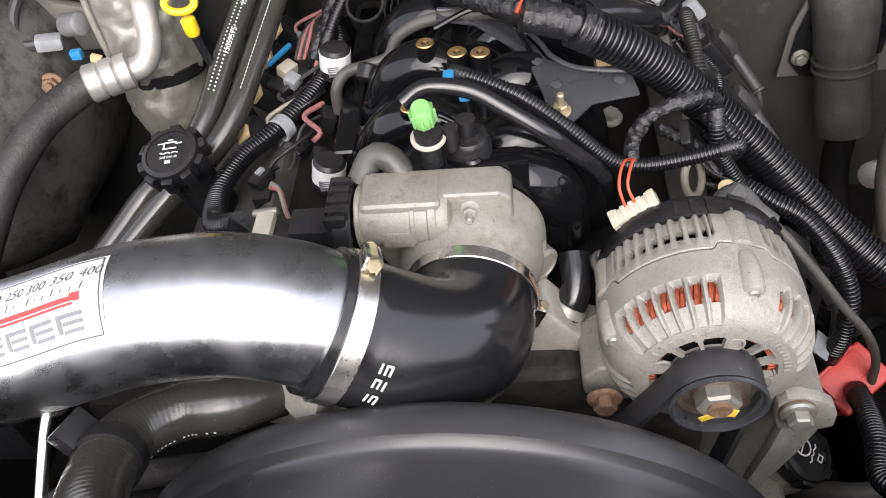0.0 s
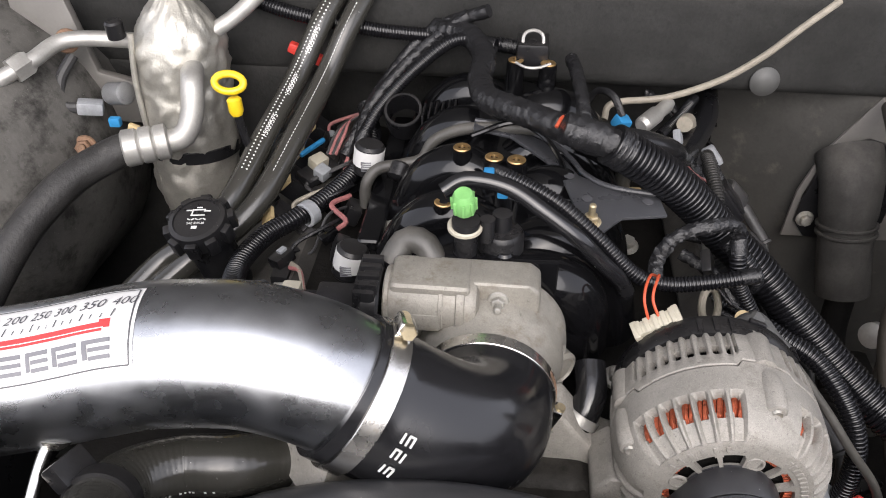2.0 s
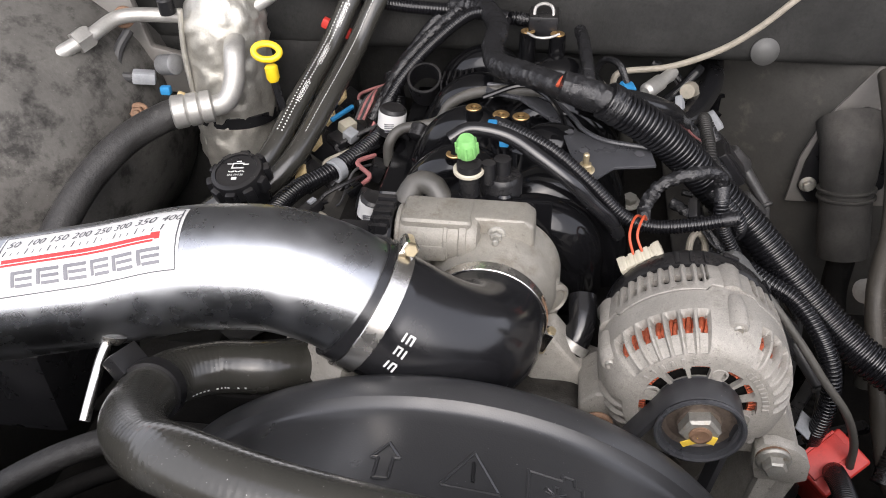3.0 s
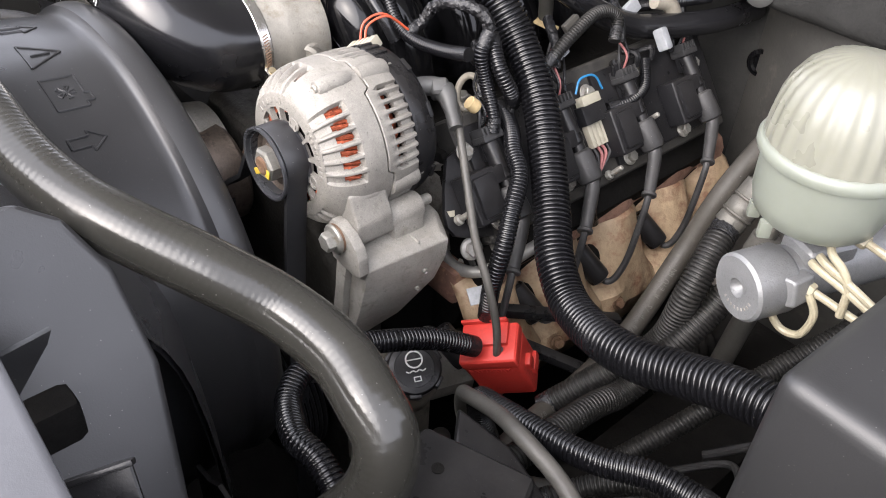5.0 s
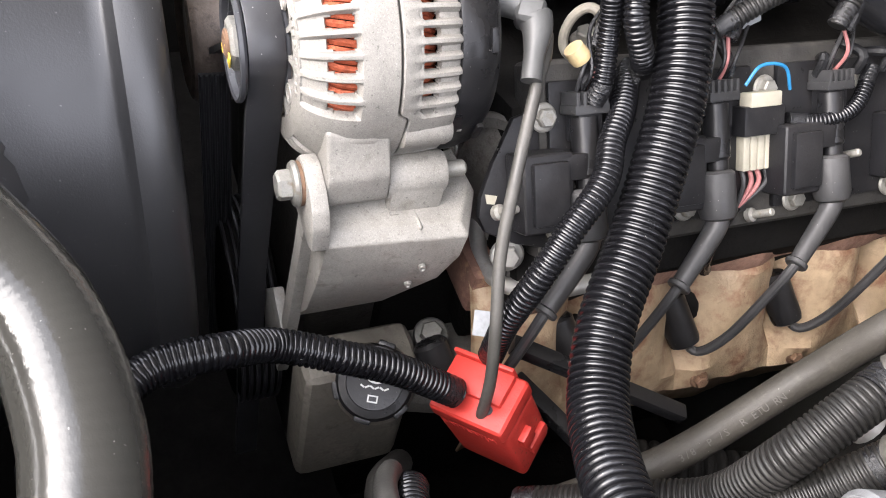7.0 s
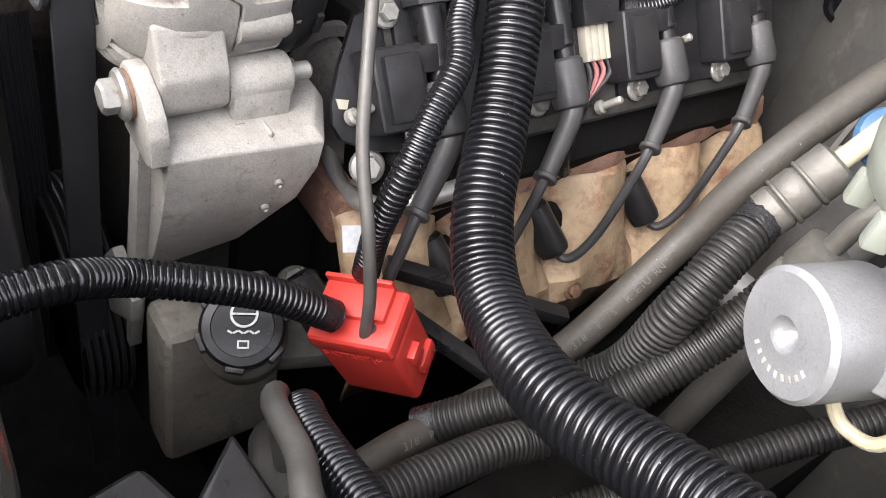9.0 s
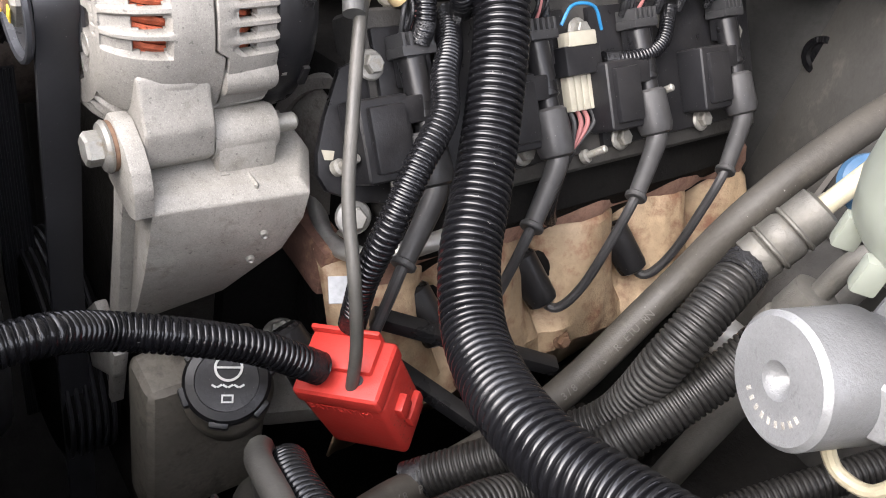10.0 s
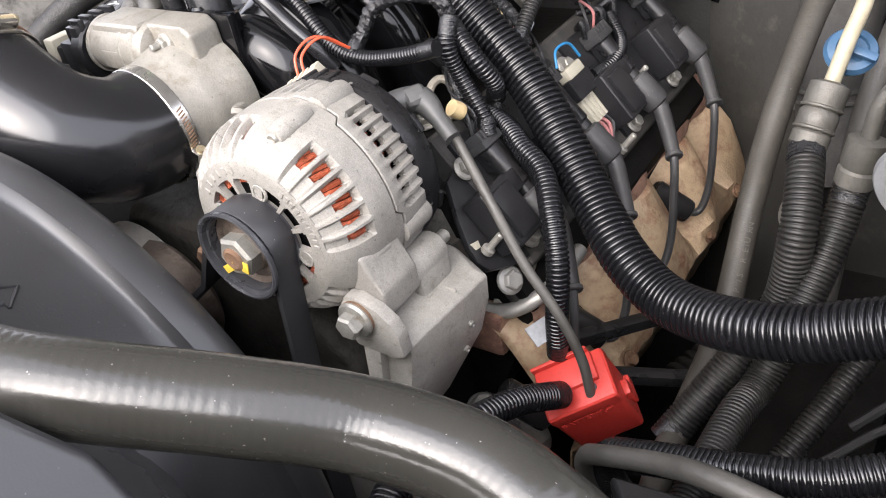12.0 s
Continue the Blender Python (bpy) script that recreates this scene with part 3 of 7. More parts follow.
add(b, block(0.058, 0.080, 0.364, 0.392, 0.932, 0.972, 0.006, 3))
add(b, lathe([(0.013, 0), (0.0145, 0.003), (0.0145, 0.012), (0.011, 0.014), (0.0095, 0.0125)], at((0.0690, 0.374, 0.956), (0.6, -0.7, 0)), 24))
add(b, lathe([(0.0085, 0), (0.0085, 0.0012)], at((0.0287, 0.3655, 1.0175), (0, -1, 0.1)), 20))
part("housing", b, THROTTLE, tb)
c = lathe([(0.024, 0), (0.026, 0.002), (0.026, 0.012), (0.022, 0.016), (0.012, 0.017)], at((-0.052, 0.368, 1.006), (-1, 0, 0)), 16)
add(c, block(-0.070, -0.054, 0.348, 0.388, 0.990, 1.030, 0.003))
for k in range(4):
    add(c, block(-0.068, -0.053, 0.352 + k * 0.010, 0.357 + k * 0.010, 0.985, 1.034, 0.001))
part("motor_cap", c, BLACK, tb, "ribbed black motor cap")
c = block(-0.100, -0.068, 0.355, 0.381, 0.985, 1.012, 0.003)
add(c, block(-0.116, -0.098, 0.358, 0.378, 0.990, 1.006, 0.003))
part("plug", c, COIL, tb)
part("plug_clip", block(-0.126, -0.112, 0.356, 0.380, 0.992, 1.012, 0.003), WHITEPL, tb, "pale plug clip")
flange_bolt("stud", (0.0287, 0.3645, 1.0176), (0, -1, 0.12), 0.0050, STEEL, "", tb, 0.009)
part("gasket_plate", block(-0.034, 0.070, 0.394, 0.402, 0.915, 1.030, 0.002), GLOSS, tb)
part("vent_hose", tube([(-0.050, 0.395, 1.020), (-0.040, 0.405, 1.034), (-0.026, 0.402, 1.034), (-0.018, 0.394, 1.022)], 0.010, 16), OLDHOSE, tb, "short brown rubber vent hose")

# ---------- fan shroud ----------
SC = Vector((0.005, 0, 0.772))
sh = thing("fan_shroud", (0.0, 0.13, 0.7), "textured black plastic upper fan shroud with moulded symbols", "fan shroud")
prof = [(0.268, 0.004), (0.262, 0.035), (0.250, 0.06), (0.2415, 0.10), (0.2365, 0.15), (0.2330, 0.182), (0.2320, 0.190), (0.2335, 0.193), (0.2385, 0.197), (0.2400, 0.206), (0.2385, 0.214), (0.2350, 0.2195), (0.2310, 0.2215), (0.2285, 0.222), (0.2285, 0.216), (0.230, 0.20), (0.229, 0.18), (0.2325, 0.15), (0.2375, 0.10), (0.246, 0.06), (0.258, 0.035)]
bm = bmesh.new()
rows = []
for r, y in prof:
    row = []
    for k in range(97):
        a = math.radians(-150 + 300 * k / 96)
        row.append(bm.verts.new(SC + Vector((r * math.sin(a), y, r * math.cos(a)))))
    rows.append(row)
rows.append(rows[0])
for a, b in zip(rows, rows[1:]):
    for k in range(96):
        bm.faces.new((a[k], a[k + 1], b[k + 1], b[k]))
part("ring", bm, SHROUD, sh)
# sloping panel round the ring, bending from a flat top edge to a steep face
ZS = [1.040, 1.028, 1.005, 0.985, 0.965, 0.945, 0.925, 0.90, 0.875, 0.85, 0.80, 0.75, 0.70, 0.62]
YS = [0.000, 0.012, 0.034, 0.049, 0.058, 0.065, 0.071, 0.078, 0.084, 0.089, 0.095, 0.099, 0.102, 0.105]
bm = bmesh.new()
px_ = lambda i: -0.37 + 0.655 * i / 44


def panel_y(x, y, z):
    """How far back the shroud's panel lies, bulged over the ring."""
    return y + 0.065 * max(0, min(1, (0.38 - abs(x)) / 0.18)) * min(1, (1.04 - z) / 0.15)


back = []
for off in (0.0, -0.004):
    back.append([[bm.verts.new((px_(i), panel_y(px_(i), y, z) + off, z)) for i in range(45)] for y, z in zip(YS, ZS)])
for g in back:
    for j in range(len(ZS) - 1):
        for i in range(44):
            q = (g[j][i], g[j][i + 1], g[j + 1][i + 1], g[j + 1][i])
            c = sum((v.co for v in q), Vector()) / 4
            if math.hypot(c.x - SC.x, c.z - SC.z) > 0.238 and (c.x > -0.22 or c.z > 0.985):
                bm.faces.new(q)
part("front_panel", bm, PANEL, sh)
end = prism([(-0.012, -0.061), (0.050, -0.061), (0.070, -0.045), (0.084, -0.010), (0.086, 0.050), (0.068, 0.140), (0.050, 0.244), (-0.012, 0.244)], 0.016, Matrix(((0, 0.5735, -0.8192, 0.32), (1, 0, 0, 0), (0, -0.8192, -0.5735, 1.0), (0, 0, 0, 1))), 0.005, 3)
part("end_wall", end, SHROUD, sh, "satin black sloping end of the shroud")
for x, z in ((0.304, 1.011), (0.358, 1.022)):
    part("gusset", prism([(0.0, 0.0), (0.034, 0.004), (0.030, -0.004), (0.0, -0.040)], 0.004, Matrix.Translation((x, 0.002, z)) @ pose(0, 0, 0, 90, 0, 90), 0.001), SHROUD, sh)


def on_shroud(u, v, lift=0.0):
    """A place on the shroud's curved top: u degrees round, v metres back."""
    r = 0.2365 + (0.15 - v) * 0.10 + max(0, 0.10 - v) * 0.12 + lift
    a = math.radians(u)
    return SC + Vector((r * math.sin(a), v, r * math.cos(a)))


def moulded(u, v, poly, w=0.0011):
    """A raised closed outline on the shroud, drawn in millimetres round (u, v)."""
    pts = [on_shroud(u + math.degrees(x / 236), v + y / 1000, 0.0002) for x, y in poly]
    bm = bmesh.new()
    for a, b in zip(pts, pts[1:] + pts[:1]):
        add(bm, sweep([a, (a + b) / 2, b], w, 6))
    return bm


ARROW = [(0, 14), (9, 2), (4.5, 2), (4.5, -14), (-4.5, -14), (-4.5, 2), (-9, 2)]
part("moulded_arrow", moulded(-5.0, 0.148, ARROW), SHROUD, sh)
part("moulded_triangle", moulded(7.5, 0.146, [(0, 16), (17, -12), (-17, -12)]), SHROUD, sh)
part("moulded_triangle_bar", moulded(7.5, 0.146, [(0, 8), (0.6, -7)]), SHROUD, sh)
fan = moulded(19.5, 0.145, [(-17, 13), (4, 13), (4, 17), (12, 17), (12, 11), (17, 11), (17, -13), (-17, -13)])
for k in range(5):
    a = 2 * math.pi * k / 5
    add(fan, moulded(19.5, 0.145, [(0, 0), (7 * math.cos(a), 7 * math.sin(a)), (7 * math.cos(a + 0.5), 7 * math.sin(a + 0.5))], 0.0008))
part("moulded_fan_symbol", fan, SHROUD, sh)
part("moulded_arrow", moulded(31.0, 0.140, ARROW), SHROUD, sh)

# radiator behind the shroud, and the cover over the radiator support
solid("radiator", block(-0.38, 0.36, -0.02, 0.038, 0.40, 0.97, 0.006), ENGINE, "black radiator core behind the fan shroud", "radiator")
cov = thing("radiator_cover", (0.1, -0.05, 1.05), "grey plastic radiator cover with a white information label", "cover")
pts = [(-0.45, -0.16), (0.62, -0.16), (0.62, 0.000), (0.50, 0.003), (0.42, 0.006), (0.30, 0.010), (-0.10, 0.022), (-0.45, 0.022)]
part("panel", prism(pts, 0.010, Matrix.Translation((0, 0, 1.0675)), 0.004, 3), SHIELD, cov)
part("rear_lip", prism([(-0.45, 0.0), (0.62, -0.02), (0.62, -0.006), (0.42, -0.003), (0.30, 0.004), (-0.10, 0.020), (-0.45, 0.020)], 0.055, Matrix.Translation((0, 0, 1.015)), 0.003), BLACK, cov)
LM = Matrix.Translation((0.196, -0.052, 1.0782)) @ pose(0, 0, 0, 0, 0, -1.5)
part("label", box((0.134, 0.062, 0.0005), LM, 0.0), PAPER, cov, "white information label")
lab = text_mesh("VEHICLE EMISSION CONTROL INFORMATION", 0.0040, LM @ Matrix.Translation((0.010, 0.0255, 0.0006)), 0.00005)
part("heading", lab, INK, cov)
random.seed(3)
rows = []
for k in range(15):
    x = -0.044
    while x < 0.060 and not (k in (3, 8) and x > 0.035):
        w = random.uniform(0.003, 0.011)
        rows.append((x + w / 2, 0.019 - k * 0.0031, w, 0.0014))
        x += w + 0.0012
part("print", bars(rows, LM @ Matrix.Translation((0, 0, 0.0004)), 0.0002), INKGREY, cov)
part("barcode", bars([(-0.062 + k * 0.0011, 0.019, 0.0005 + 0.0004 * (k % 3 == 0), 0.014) for k in range(12)], LM @ Matrix.Translation((0, 0, 0.0004)), 0.0002), INK, cov)
rec = bmesh.new()
R = [(0.090, -0.010), (0.284, -0.018), (0.290, -0.024), (0.290, -0.098), (0.284, -0.104), (0.094, -0.096), (0.087, -0.088), (0.085, -0.016)]
for a, b_ in zip(R, R[1:] + R[:1]):
    add(rec, sweep([Vector((*a, 1.0775)), (Vector((*a, 1.0775)) + Vector((*b_, 1.0775))) / 2, Vector((*b_, 1.0775))], 0.0011, 6))
part("recess_edge", rec, SHIELD, cov)
part("push_pin", lathe([(0.015, 0), (0.015, 0.0015), (0.012, 0.003), (0.008, 0.0032), (0.0075, 0.0015), (0.002, 0.0015)], at((0.037, 0.000, 1.0776)), 28), BLACK, cov)

# ---------- upper radiator hose ----------
HOSEPTS = [(-0.100, 0.259, 0.967), (-0.127, 0.241, 0.977), (-0.156, 0.237, 0.977), (-0.180, 0.217, 0.985), (-0.182, 0.186, 0.999), (-0.170, 0.149, 1.018), (-0.143, 0.117, 1.037), (-0.108, 0.096, 1.053), (-0.051, 0.080, 1.055), (0.030, 0.072, 1.049), (0.100, 0.071, 1.044), (0.151, 0.074, 1.041), (0.210, 0.076, 1.031), (0.260, 0.085, 1.023), (0.294, 0.100, 1.015), (0.335, 0.128, 0.998), (0.370, 0.154, 0.978), (0.413, 0.164, 0.968), (0.445, 0.162, 0.958), (0.464, 0.160, 0.942), (0.468, 0.150, 0.913), (0.457, 0.130, 0.883), (0.438, 0.100, 0.858), (0.404, 0.069, 0.842)]
hs = thing("upper_radiator_hose", (0.1, 0.1, 0.95), "long black rubber upper radiator hose with a joint sleeve", "hose")
part("hose", sweep(smooth_line(HOSEPTS, 0.0011), lambda i: 0.0192 + 0.00005 * math.sin(i * 1.5), 40), HOSE, hs)

line = smooth_line(HOSEPTS, 0.004)
k0 = min(range(len(line)), key=lambda i: (line[i] - Vector((0.072, 0.074, 1.030))).length)
part("joint_sleeve", sweep(line[k0 - 7 : k0 + 2], lambda i: 0.0215 if i in (0, 8) else 0.0222, 32), HOSE, hs, "ribbed joint sleeve")
part("clip_ring", sweep(line[k0 - 1 : k0 + 4], lambda i: 0.0208, 32), BLACK, hs)
k1 = min(range(len(line)), key=lambda i: (line[i] - Vector((-0.178, 0.195, 1.0))).length)
part("plastic_clip", sweep(line[k1 - 2 : k1 + 2], lambda i: 0.0215, 24), BLACK, hs)
part("clip_tab", box((0.024, 0.012, 0.016), at(line[k1] + Vector((-0.020, 0.012, 0.014)), (-0.6, 0.3, 0.6), (0, 1, 0)), 0.002), BLACK, hs)
d = (line[1] - line[0]).normalized()
pr = bmesh.new()
for i in range(10, 34):
    c_, d_ = line[i], (line[i + 1] - line[i]).normalized()
    o_ = (Vector((0.2, -0.95, -0.05)) - d_ * d_.dot(Vector((0.2, -0.95, -0.05)))).normalized()
    if i % 6:
        add(pr, box((0.0014, 0.0014, 0.0003), at(c_ + o_ * 0.0191, o_, d_), 0))
tagged(part("print", pr, MARK, hs), kind="stuff")

# ---------- alternator ----------
AX, AZ = 0.1836, 0.9395
alt = thing("alternator", (AX, 0.35, AZ - 0.07), "silver cast aluminium alternator with copper windings behind its slots", "alternator")


def shell(stations, n, is_open, thick, sink=lambda y, k: 0.0, lean=lambda y, k: 0.0):
    """Polar shell round the alternator's axis: stations (radius, y), faces left out where is_open(i, k); lean moves it along the axis."""
    bm = bmesh.new()

    def layer(off):
        rows = []
        for i, (r, y) in enumerate(stations):
            a, b = stations[max(i - 1, 0)], stations[min(i + 1, len(stations) - 1)]
            t = Vector((b[0] - a[0], b[1] - a[1])).normalized()
            rr, yy = r - off * t.y, y + off * t.x
            rows.append([bm.verts.new((AX + (rr - sink(y, k)) * math.sin(2 * math.pi * k / n), yy + lean(y, k), AZ + (rr - sink(y, k)) * math.cos(2 * math.pi * k / n))) for k in range(n)])
        return rows

    outer, inner = layer(0), layer(thick)
    cell = lambda i, k: 0 <= i < len(stations) - 1 and not is_open(i, k % n)
    for i in range(len(stations) - 1):
        for k in range(n):
            if not cell(i, k):
                continue
            j = (k + 1) % n
            bm.faces.new((outer[i][k], outer[i][j], outer[i + 1][j], outer[i + 1][k]))
            bm.faces.new((inner[i][k], inner[i + 1][k], inner[i + 1][j], inner[i][j]))
            if not cell(i - 1, k):
                bm.faces.new((outer[i][k], inner[i][k], inner[i][j], outer[i][j]))
            if not cell(i + 1, k):
                bm.faces.new((outer[i + 1][k], outer[i + 1][j], inner[i + 1][j], inner[i + 1][k]))
            if not cell(i, k - 1):
                bm.faces.new((outer[i][k], outer[i + 1][k], inner[i + 1][k], inner[i][k]))
            if not cell(i, k + 1):
                bm.faces.new((outer[i][j], inner[i][j], inner[i + 1][j], outer[i + 1][j]))
    bmesh.ops.remove_doubles(bm, verts=bm.verts, dist=1e-6)
    return bm


N = 456
LUGS = (17, 105, 197, 288)
SLOTS = [-3.4 - 9.2 * k for k in range(7)] + [36.5 + 9.9 * k for k in range(6)] + [125 + 9.6 * k for k in range(6)] + [217 + 9.6 * k for k in range(6)]
WINDOWS = [lug + 14 + 26.5 * k for lug in LUGS for k in range(3)]


def turn_gap(a, b):
    return abs((a - b + 180) % 360 - 180)


def near_lug(k, w):
    return any(turn_gap(k * 360 / N, l) < w for l in LUGS)


def slot_gap(k):
    """Degrees to the middle of the nearest cooling slot."""
    return min(turn_gap(k * 360 / N, q) for q in SLOTS)


def ease(v):
    v = max(0.0, min(1.0, v))
    return v * v * (3 - 2 * v)


GAPS = [slot_gap(k) for k in range(N)]
JOG = [ease((17 - min(turn_gap(k * 360 / N, l) for l in LUGS)) / 4) for k in range(N)]
REARFIN = (0, 0, 0.0016, 0.0034, 0.0034, 0.0034, 0.0034, 0.0016, 0)


def groove(y, k):
    """How far the cooling grooves lie under the shoulder of the front housing."""
    return 0.0042 * ease((4.1 - GAPS[k]) / 1.5) * ease((y - 0.2771) / 0.0022) * ease((0.3055 - y) / 0.0025)


def rear_groove(y, k):
    """The grooves between the fins of the rear housing."""
    return REARFIN[k % 9] * (0.5 if y < 0.3375 else 1.0) if y > 0.3355 and not near_lug(k, 14) else 0.0


def front_lean(y, k):
    """The seam steps back round the bolt bosses."""
    return 0.0055 * JOG[k] * ease((y - 0.308) / 0.012)


def rear_lean(y, k):
    return 0.0055 * JOG[k] * ease((0.346 - y) / 0.014)


front = [(0.020, 0.2772), (0.0260, 0.2772), (0.0275, 0.2770), (0.0285, 0.2770), (0.0395, 0.2770), (0.0412, 0.2770), (0.0440, 0.2770), (0.0505, 0.2770), (0.0532, 0.2775), (0.0556, 0.2785), (0.0580, 0.2801), (0.0602, 0.2820), (0.0622, 0.2842), (0.0640, 0.2866), (0.0656, 0.2892), (0.0669, 0.2920), (0.0680, 0.2950), (0.0688, 0.2980), (0.0694, 0.3006), (0.0697, 0.3026), (0.0699, 0.3036), (0.0701, 0.3052), (0.0703, 0.3080), (0.0705, 0.3130), (0.0706, 0.3180), (0.0707, 0.3243), (0.0700, 0.3250), (0.0640, 0.3251)]


def front_open(i, k):
    a = k * 360 / N + 0.4
    if 3 <= i <= 4:
        return min(turn_gap(a, w) for w in WINDOWS) < (10.6 if i == 3 else 9.2)
    if 14 <= i <= 19:
        return min(turn_gap(a, q) for q in SLOTS) < (2.0 if i == 19 else 2.4 if i == 14 else 3.0)
    return False


part("front_housing", shell(front, N, front_open, 0.0045, groove, front_lean), CAST, alt)
rear = [(0.0640, 0.3262), (0.0700, 0.3263), (0.0707, 0.3270), (0.0706, 0.3335), (0.0704, 0.3362), (0.0704, 0.3374), (0.0703, 0.3382), (0.0701, 0.3465), (0.0699, 0.3478), (0.0692, 0.3570), (0.0678, 0.3593), (0.0600, 0.3600)]
part("rear_housing", shell(rear, N, lambda i, k: 5 <= i <= 7 and k % 9 in ((2, 3, 4, 5, 6) if i == 6 else (3, 4, 5)) and not near_lug(k, 14), 0.005, rear_groove, rear_lean), CAST, alt)
for l in LUGS:
    a = math.radians(l)
    ray = Vector((math.sin(a), 0, math.cos(a)))
    o = Vector((AX, 0.2925, AZ)) + ray * 0.0668
    part("bolt_boss", lathe([(0.0050, 0.000), (0.0062, 0.0004), (0.0070, 0.002), (0.0078, 0.010), (0.0076, 0.022), (0.0060, 0.030)], at(o - ray * (0.0035 if l == 105 else 0.0), ray * 0.05 + Vector((0, 1, 0))), 28), CAST, alt)
    if l != 105:
        part("boss_web", box((0.0115, 0.020, 0.011), at(o + Vector((0, 0.009, 0)) - ray * 0.0085, ray, (0, 1, 0)) @ pose(0, 0, 0, 0, -20, 0), 0.005, 3), CAST, alt)
    part("bolt_boss", lathe([(0.0060, 0.038), (0.0092, 0.039), (0.0092, 0.064), (0.0080, 0.067), (0.004, 0.0672)], at(o - ray * 0.0020, (0, 1, 0)), 24), CAST, alt)
    part("through_bolt", lathe([(0.0040, 0), (0.0040, 0.0008), (0.0030, 0.0022), (0.0012, 0.0014)], at(o, (0, -1, 0)), 16), STEEL, alt)
    part("bolt_end", lathe([(0.0034, 0.066), (0.0034, 0.074), (0.002, 0.075)], at(o - ray * 0.0020, (0, 1, 0)), 12), STEEL, alt)
for l in LUGS:
    a = math.radians(l)
    o = Vector((AX + 0.0350 * math.sin(a), 0.2772, AZ + 0.0350 * math.cos(a)))
    part("face_boss", turned([(0.0062, -0.0004), (0.0056, 0.0008), (0.0044, 0.0008), (0.0038, -0.0022)], at(o, (0, -1, 0)), 24), CAST, alt)
# raised casting marks on the face
bm = bmesh.new()
for centre, count, step in ((-34, 6, 9.4), (63, 10, 5.3)):
    for k in range(count):
        a = math.radians(centre + (k - (count - 1) / 2) * step)
        p = Vector((AX + 0.0470 * math.sin(a), 0.2769, AZ + 0.0470 * math.cos(a)))
        add(bm, box((0.0030, 0.0050, 0.0012), at(p, (0, -1, 0), (math.cos(a), 0, -math.sin(a))), 0.0004, 1))
tagged(part("casting_mark", bm, CAST, alt), kind="stuff")
bm = bmesh.new()
for k in range(90):
    a = 2 * math.pi * k / 90
    p = [Vector((AX + r * math.sin(a + s), y, AZ + r * math.cos(a + s))) for r, y, s in ((0.036, 0.2835, 0), (0.0505, 0.2850, 0.01), (0.0575, 0.2900, 0.03), (0.0612, 0.2975, 0.06), (0.0612, 0.308, 0.09))]
    add(bm, sweep(smooth_line(p, 0.006), 0.0021, 6))
for k in range(90):
    a = 2 * math.pi * k / 90
    p = [Vector((AX + r * math.sin(a + s), y, AZ + r * math.cos(a + s))) for r, y, s in ((0.0605, 0.332, 0), (0.0620, 0.340, 0.05), (0.056, 0.3475, 0.08))]
    add(bm, sweep(smooth_line(p, 0.006), 0.0021, 6))
tagged(part("stator_wire", bm, COPPER, alt, "reddish copper wire windings"), "reddish copper wire windings", kind="stuff")
core = lathe([(0.018, 0.2850), (0.040, 0.2855), (0.048, 0.290), (0.0540, 0.296), (0.0555, 0.304), (0.064, 0.307), (0.064, 0.334), (0.054, 0.336), (0.050, 0.352), (0.02, 0.354)], Matrix.Translation((AX, 0, AZ)) @ pose(0, 0, 0, -90, 0, 0), 48)
part("stator_core", core, ENGINE, alt)
cap = lathe([(0.060, 0), (0.0672, 0.001), (0.0682, 0.003), (0.0678, 0.012), (0.0660, 0.020), (0.0600, 0.0262), (0.042, 0.028)], at((AX, 0.3585, AZ), (0, 1, 0)), 96)
for k in range(3):
    q = math.radians(-14 + 9 * k)
    add(cap, box((0.0035, 0.013, 0.004), at((AX + 0.0675 * math.sin(q), 0.367, AZ + 0.0675 * math.cos(q)), (math.sin(q), 0, math.cos(q)), (math.cos(q), 0, -math.sin(q))), 0.0008))
for q in (22, 58, 108):
    q = math.radians(q)
    add(cap, box((0.013, 0.004, 0.003), at((AX + 0.0672 * math.sin(q), 0.3775, AZ + 0.0672 * math.cos(q)), (math.sin(q), 0, math.cos(q)), (math.cos(q), 0, -math.sin(q))), 0.0008))
part("rear_cover", cap, BLACK, alt, "black plastic rear cover")
bm = box((0.030, 0.022, 0.024), at((0.147, 0.380, 0.977), (-0.42, -0.1, 0.84), (1, 0.16, 0.55)), 0.003)
part("regulator_socket", bm, BLACK, alt)
m = at((0.1425, 0.383, 0.9900), (-0.42, -0.35, 0.84), (1, 0.16, 0.55))
plug = box((0.033, 0.011, 0.009), m, 0.002)
for k in range(5):
    part("plug_rib", box((0.004, 0.012, 0.006), m @ Matrix.Translation((-0.0128 + 0.0064 * k, 0, 0.0025)), 0.001), WHITEPL, alt)
part("plug_end", box((0.005, 0.014, 0.010), m @ Matrix.Translation((0.0155, 0, 0)), 0.001), WHITEPL, alt)
part("plug_end", box((0.005, 0.014, 0.010), m @ Matrix.Translation((-0.0155, 0, 0)), 0.001), WHITEPL, alt)
part("plug", plug, WHITEPL, alt, "cream plastic plug")
# post boot and charge wire
boot = sweep(smooth_line([(0.199, 0.387, 0.970), (0.206, 0.399, 0.974), (0.215, 0.409, 0.974), (0.224, 0.411, 0.970), (0.235, 0.407, 0.962), (0.248, 0.402, 0.952)], 0.002), lambda i: 0.0085 if i < 17 else max(0.0060, 0.0100 - 0.0004 * (i - 17)), 16)
add(boot, box((0.017, 0.019, 0.016), at((0.217, 0.409, 0.973), (0.5, -0.3, -0.4), (0.6, 0.9, 0.1)), 0.006, 3))
part("post_boot", boot, GREYRUBBER, alt, "grey rubber terminal boot")

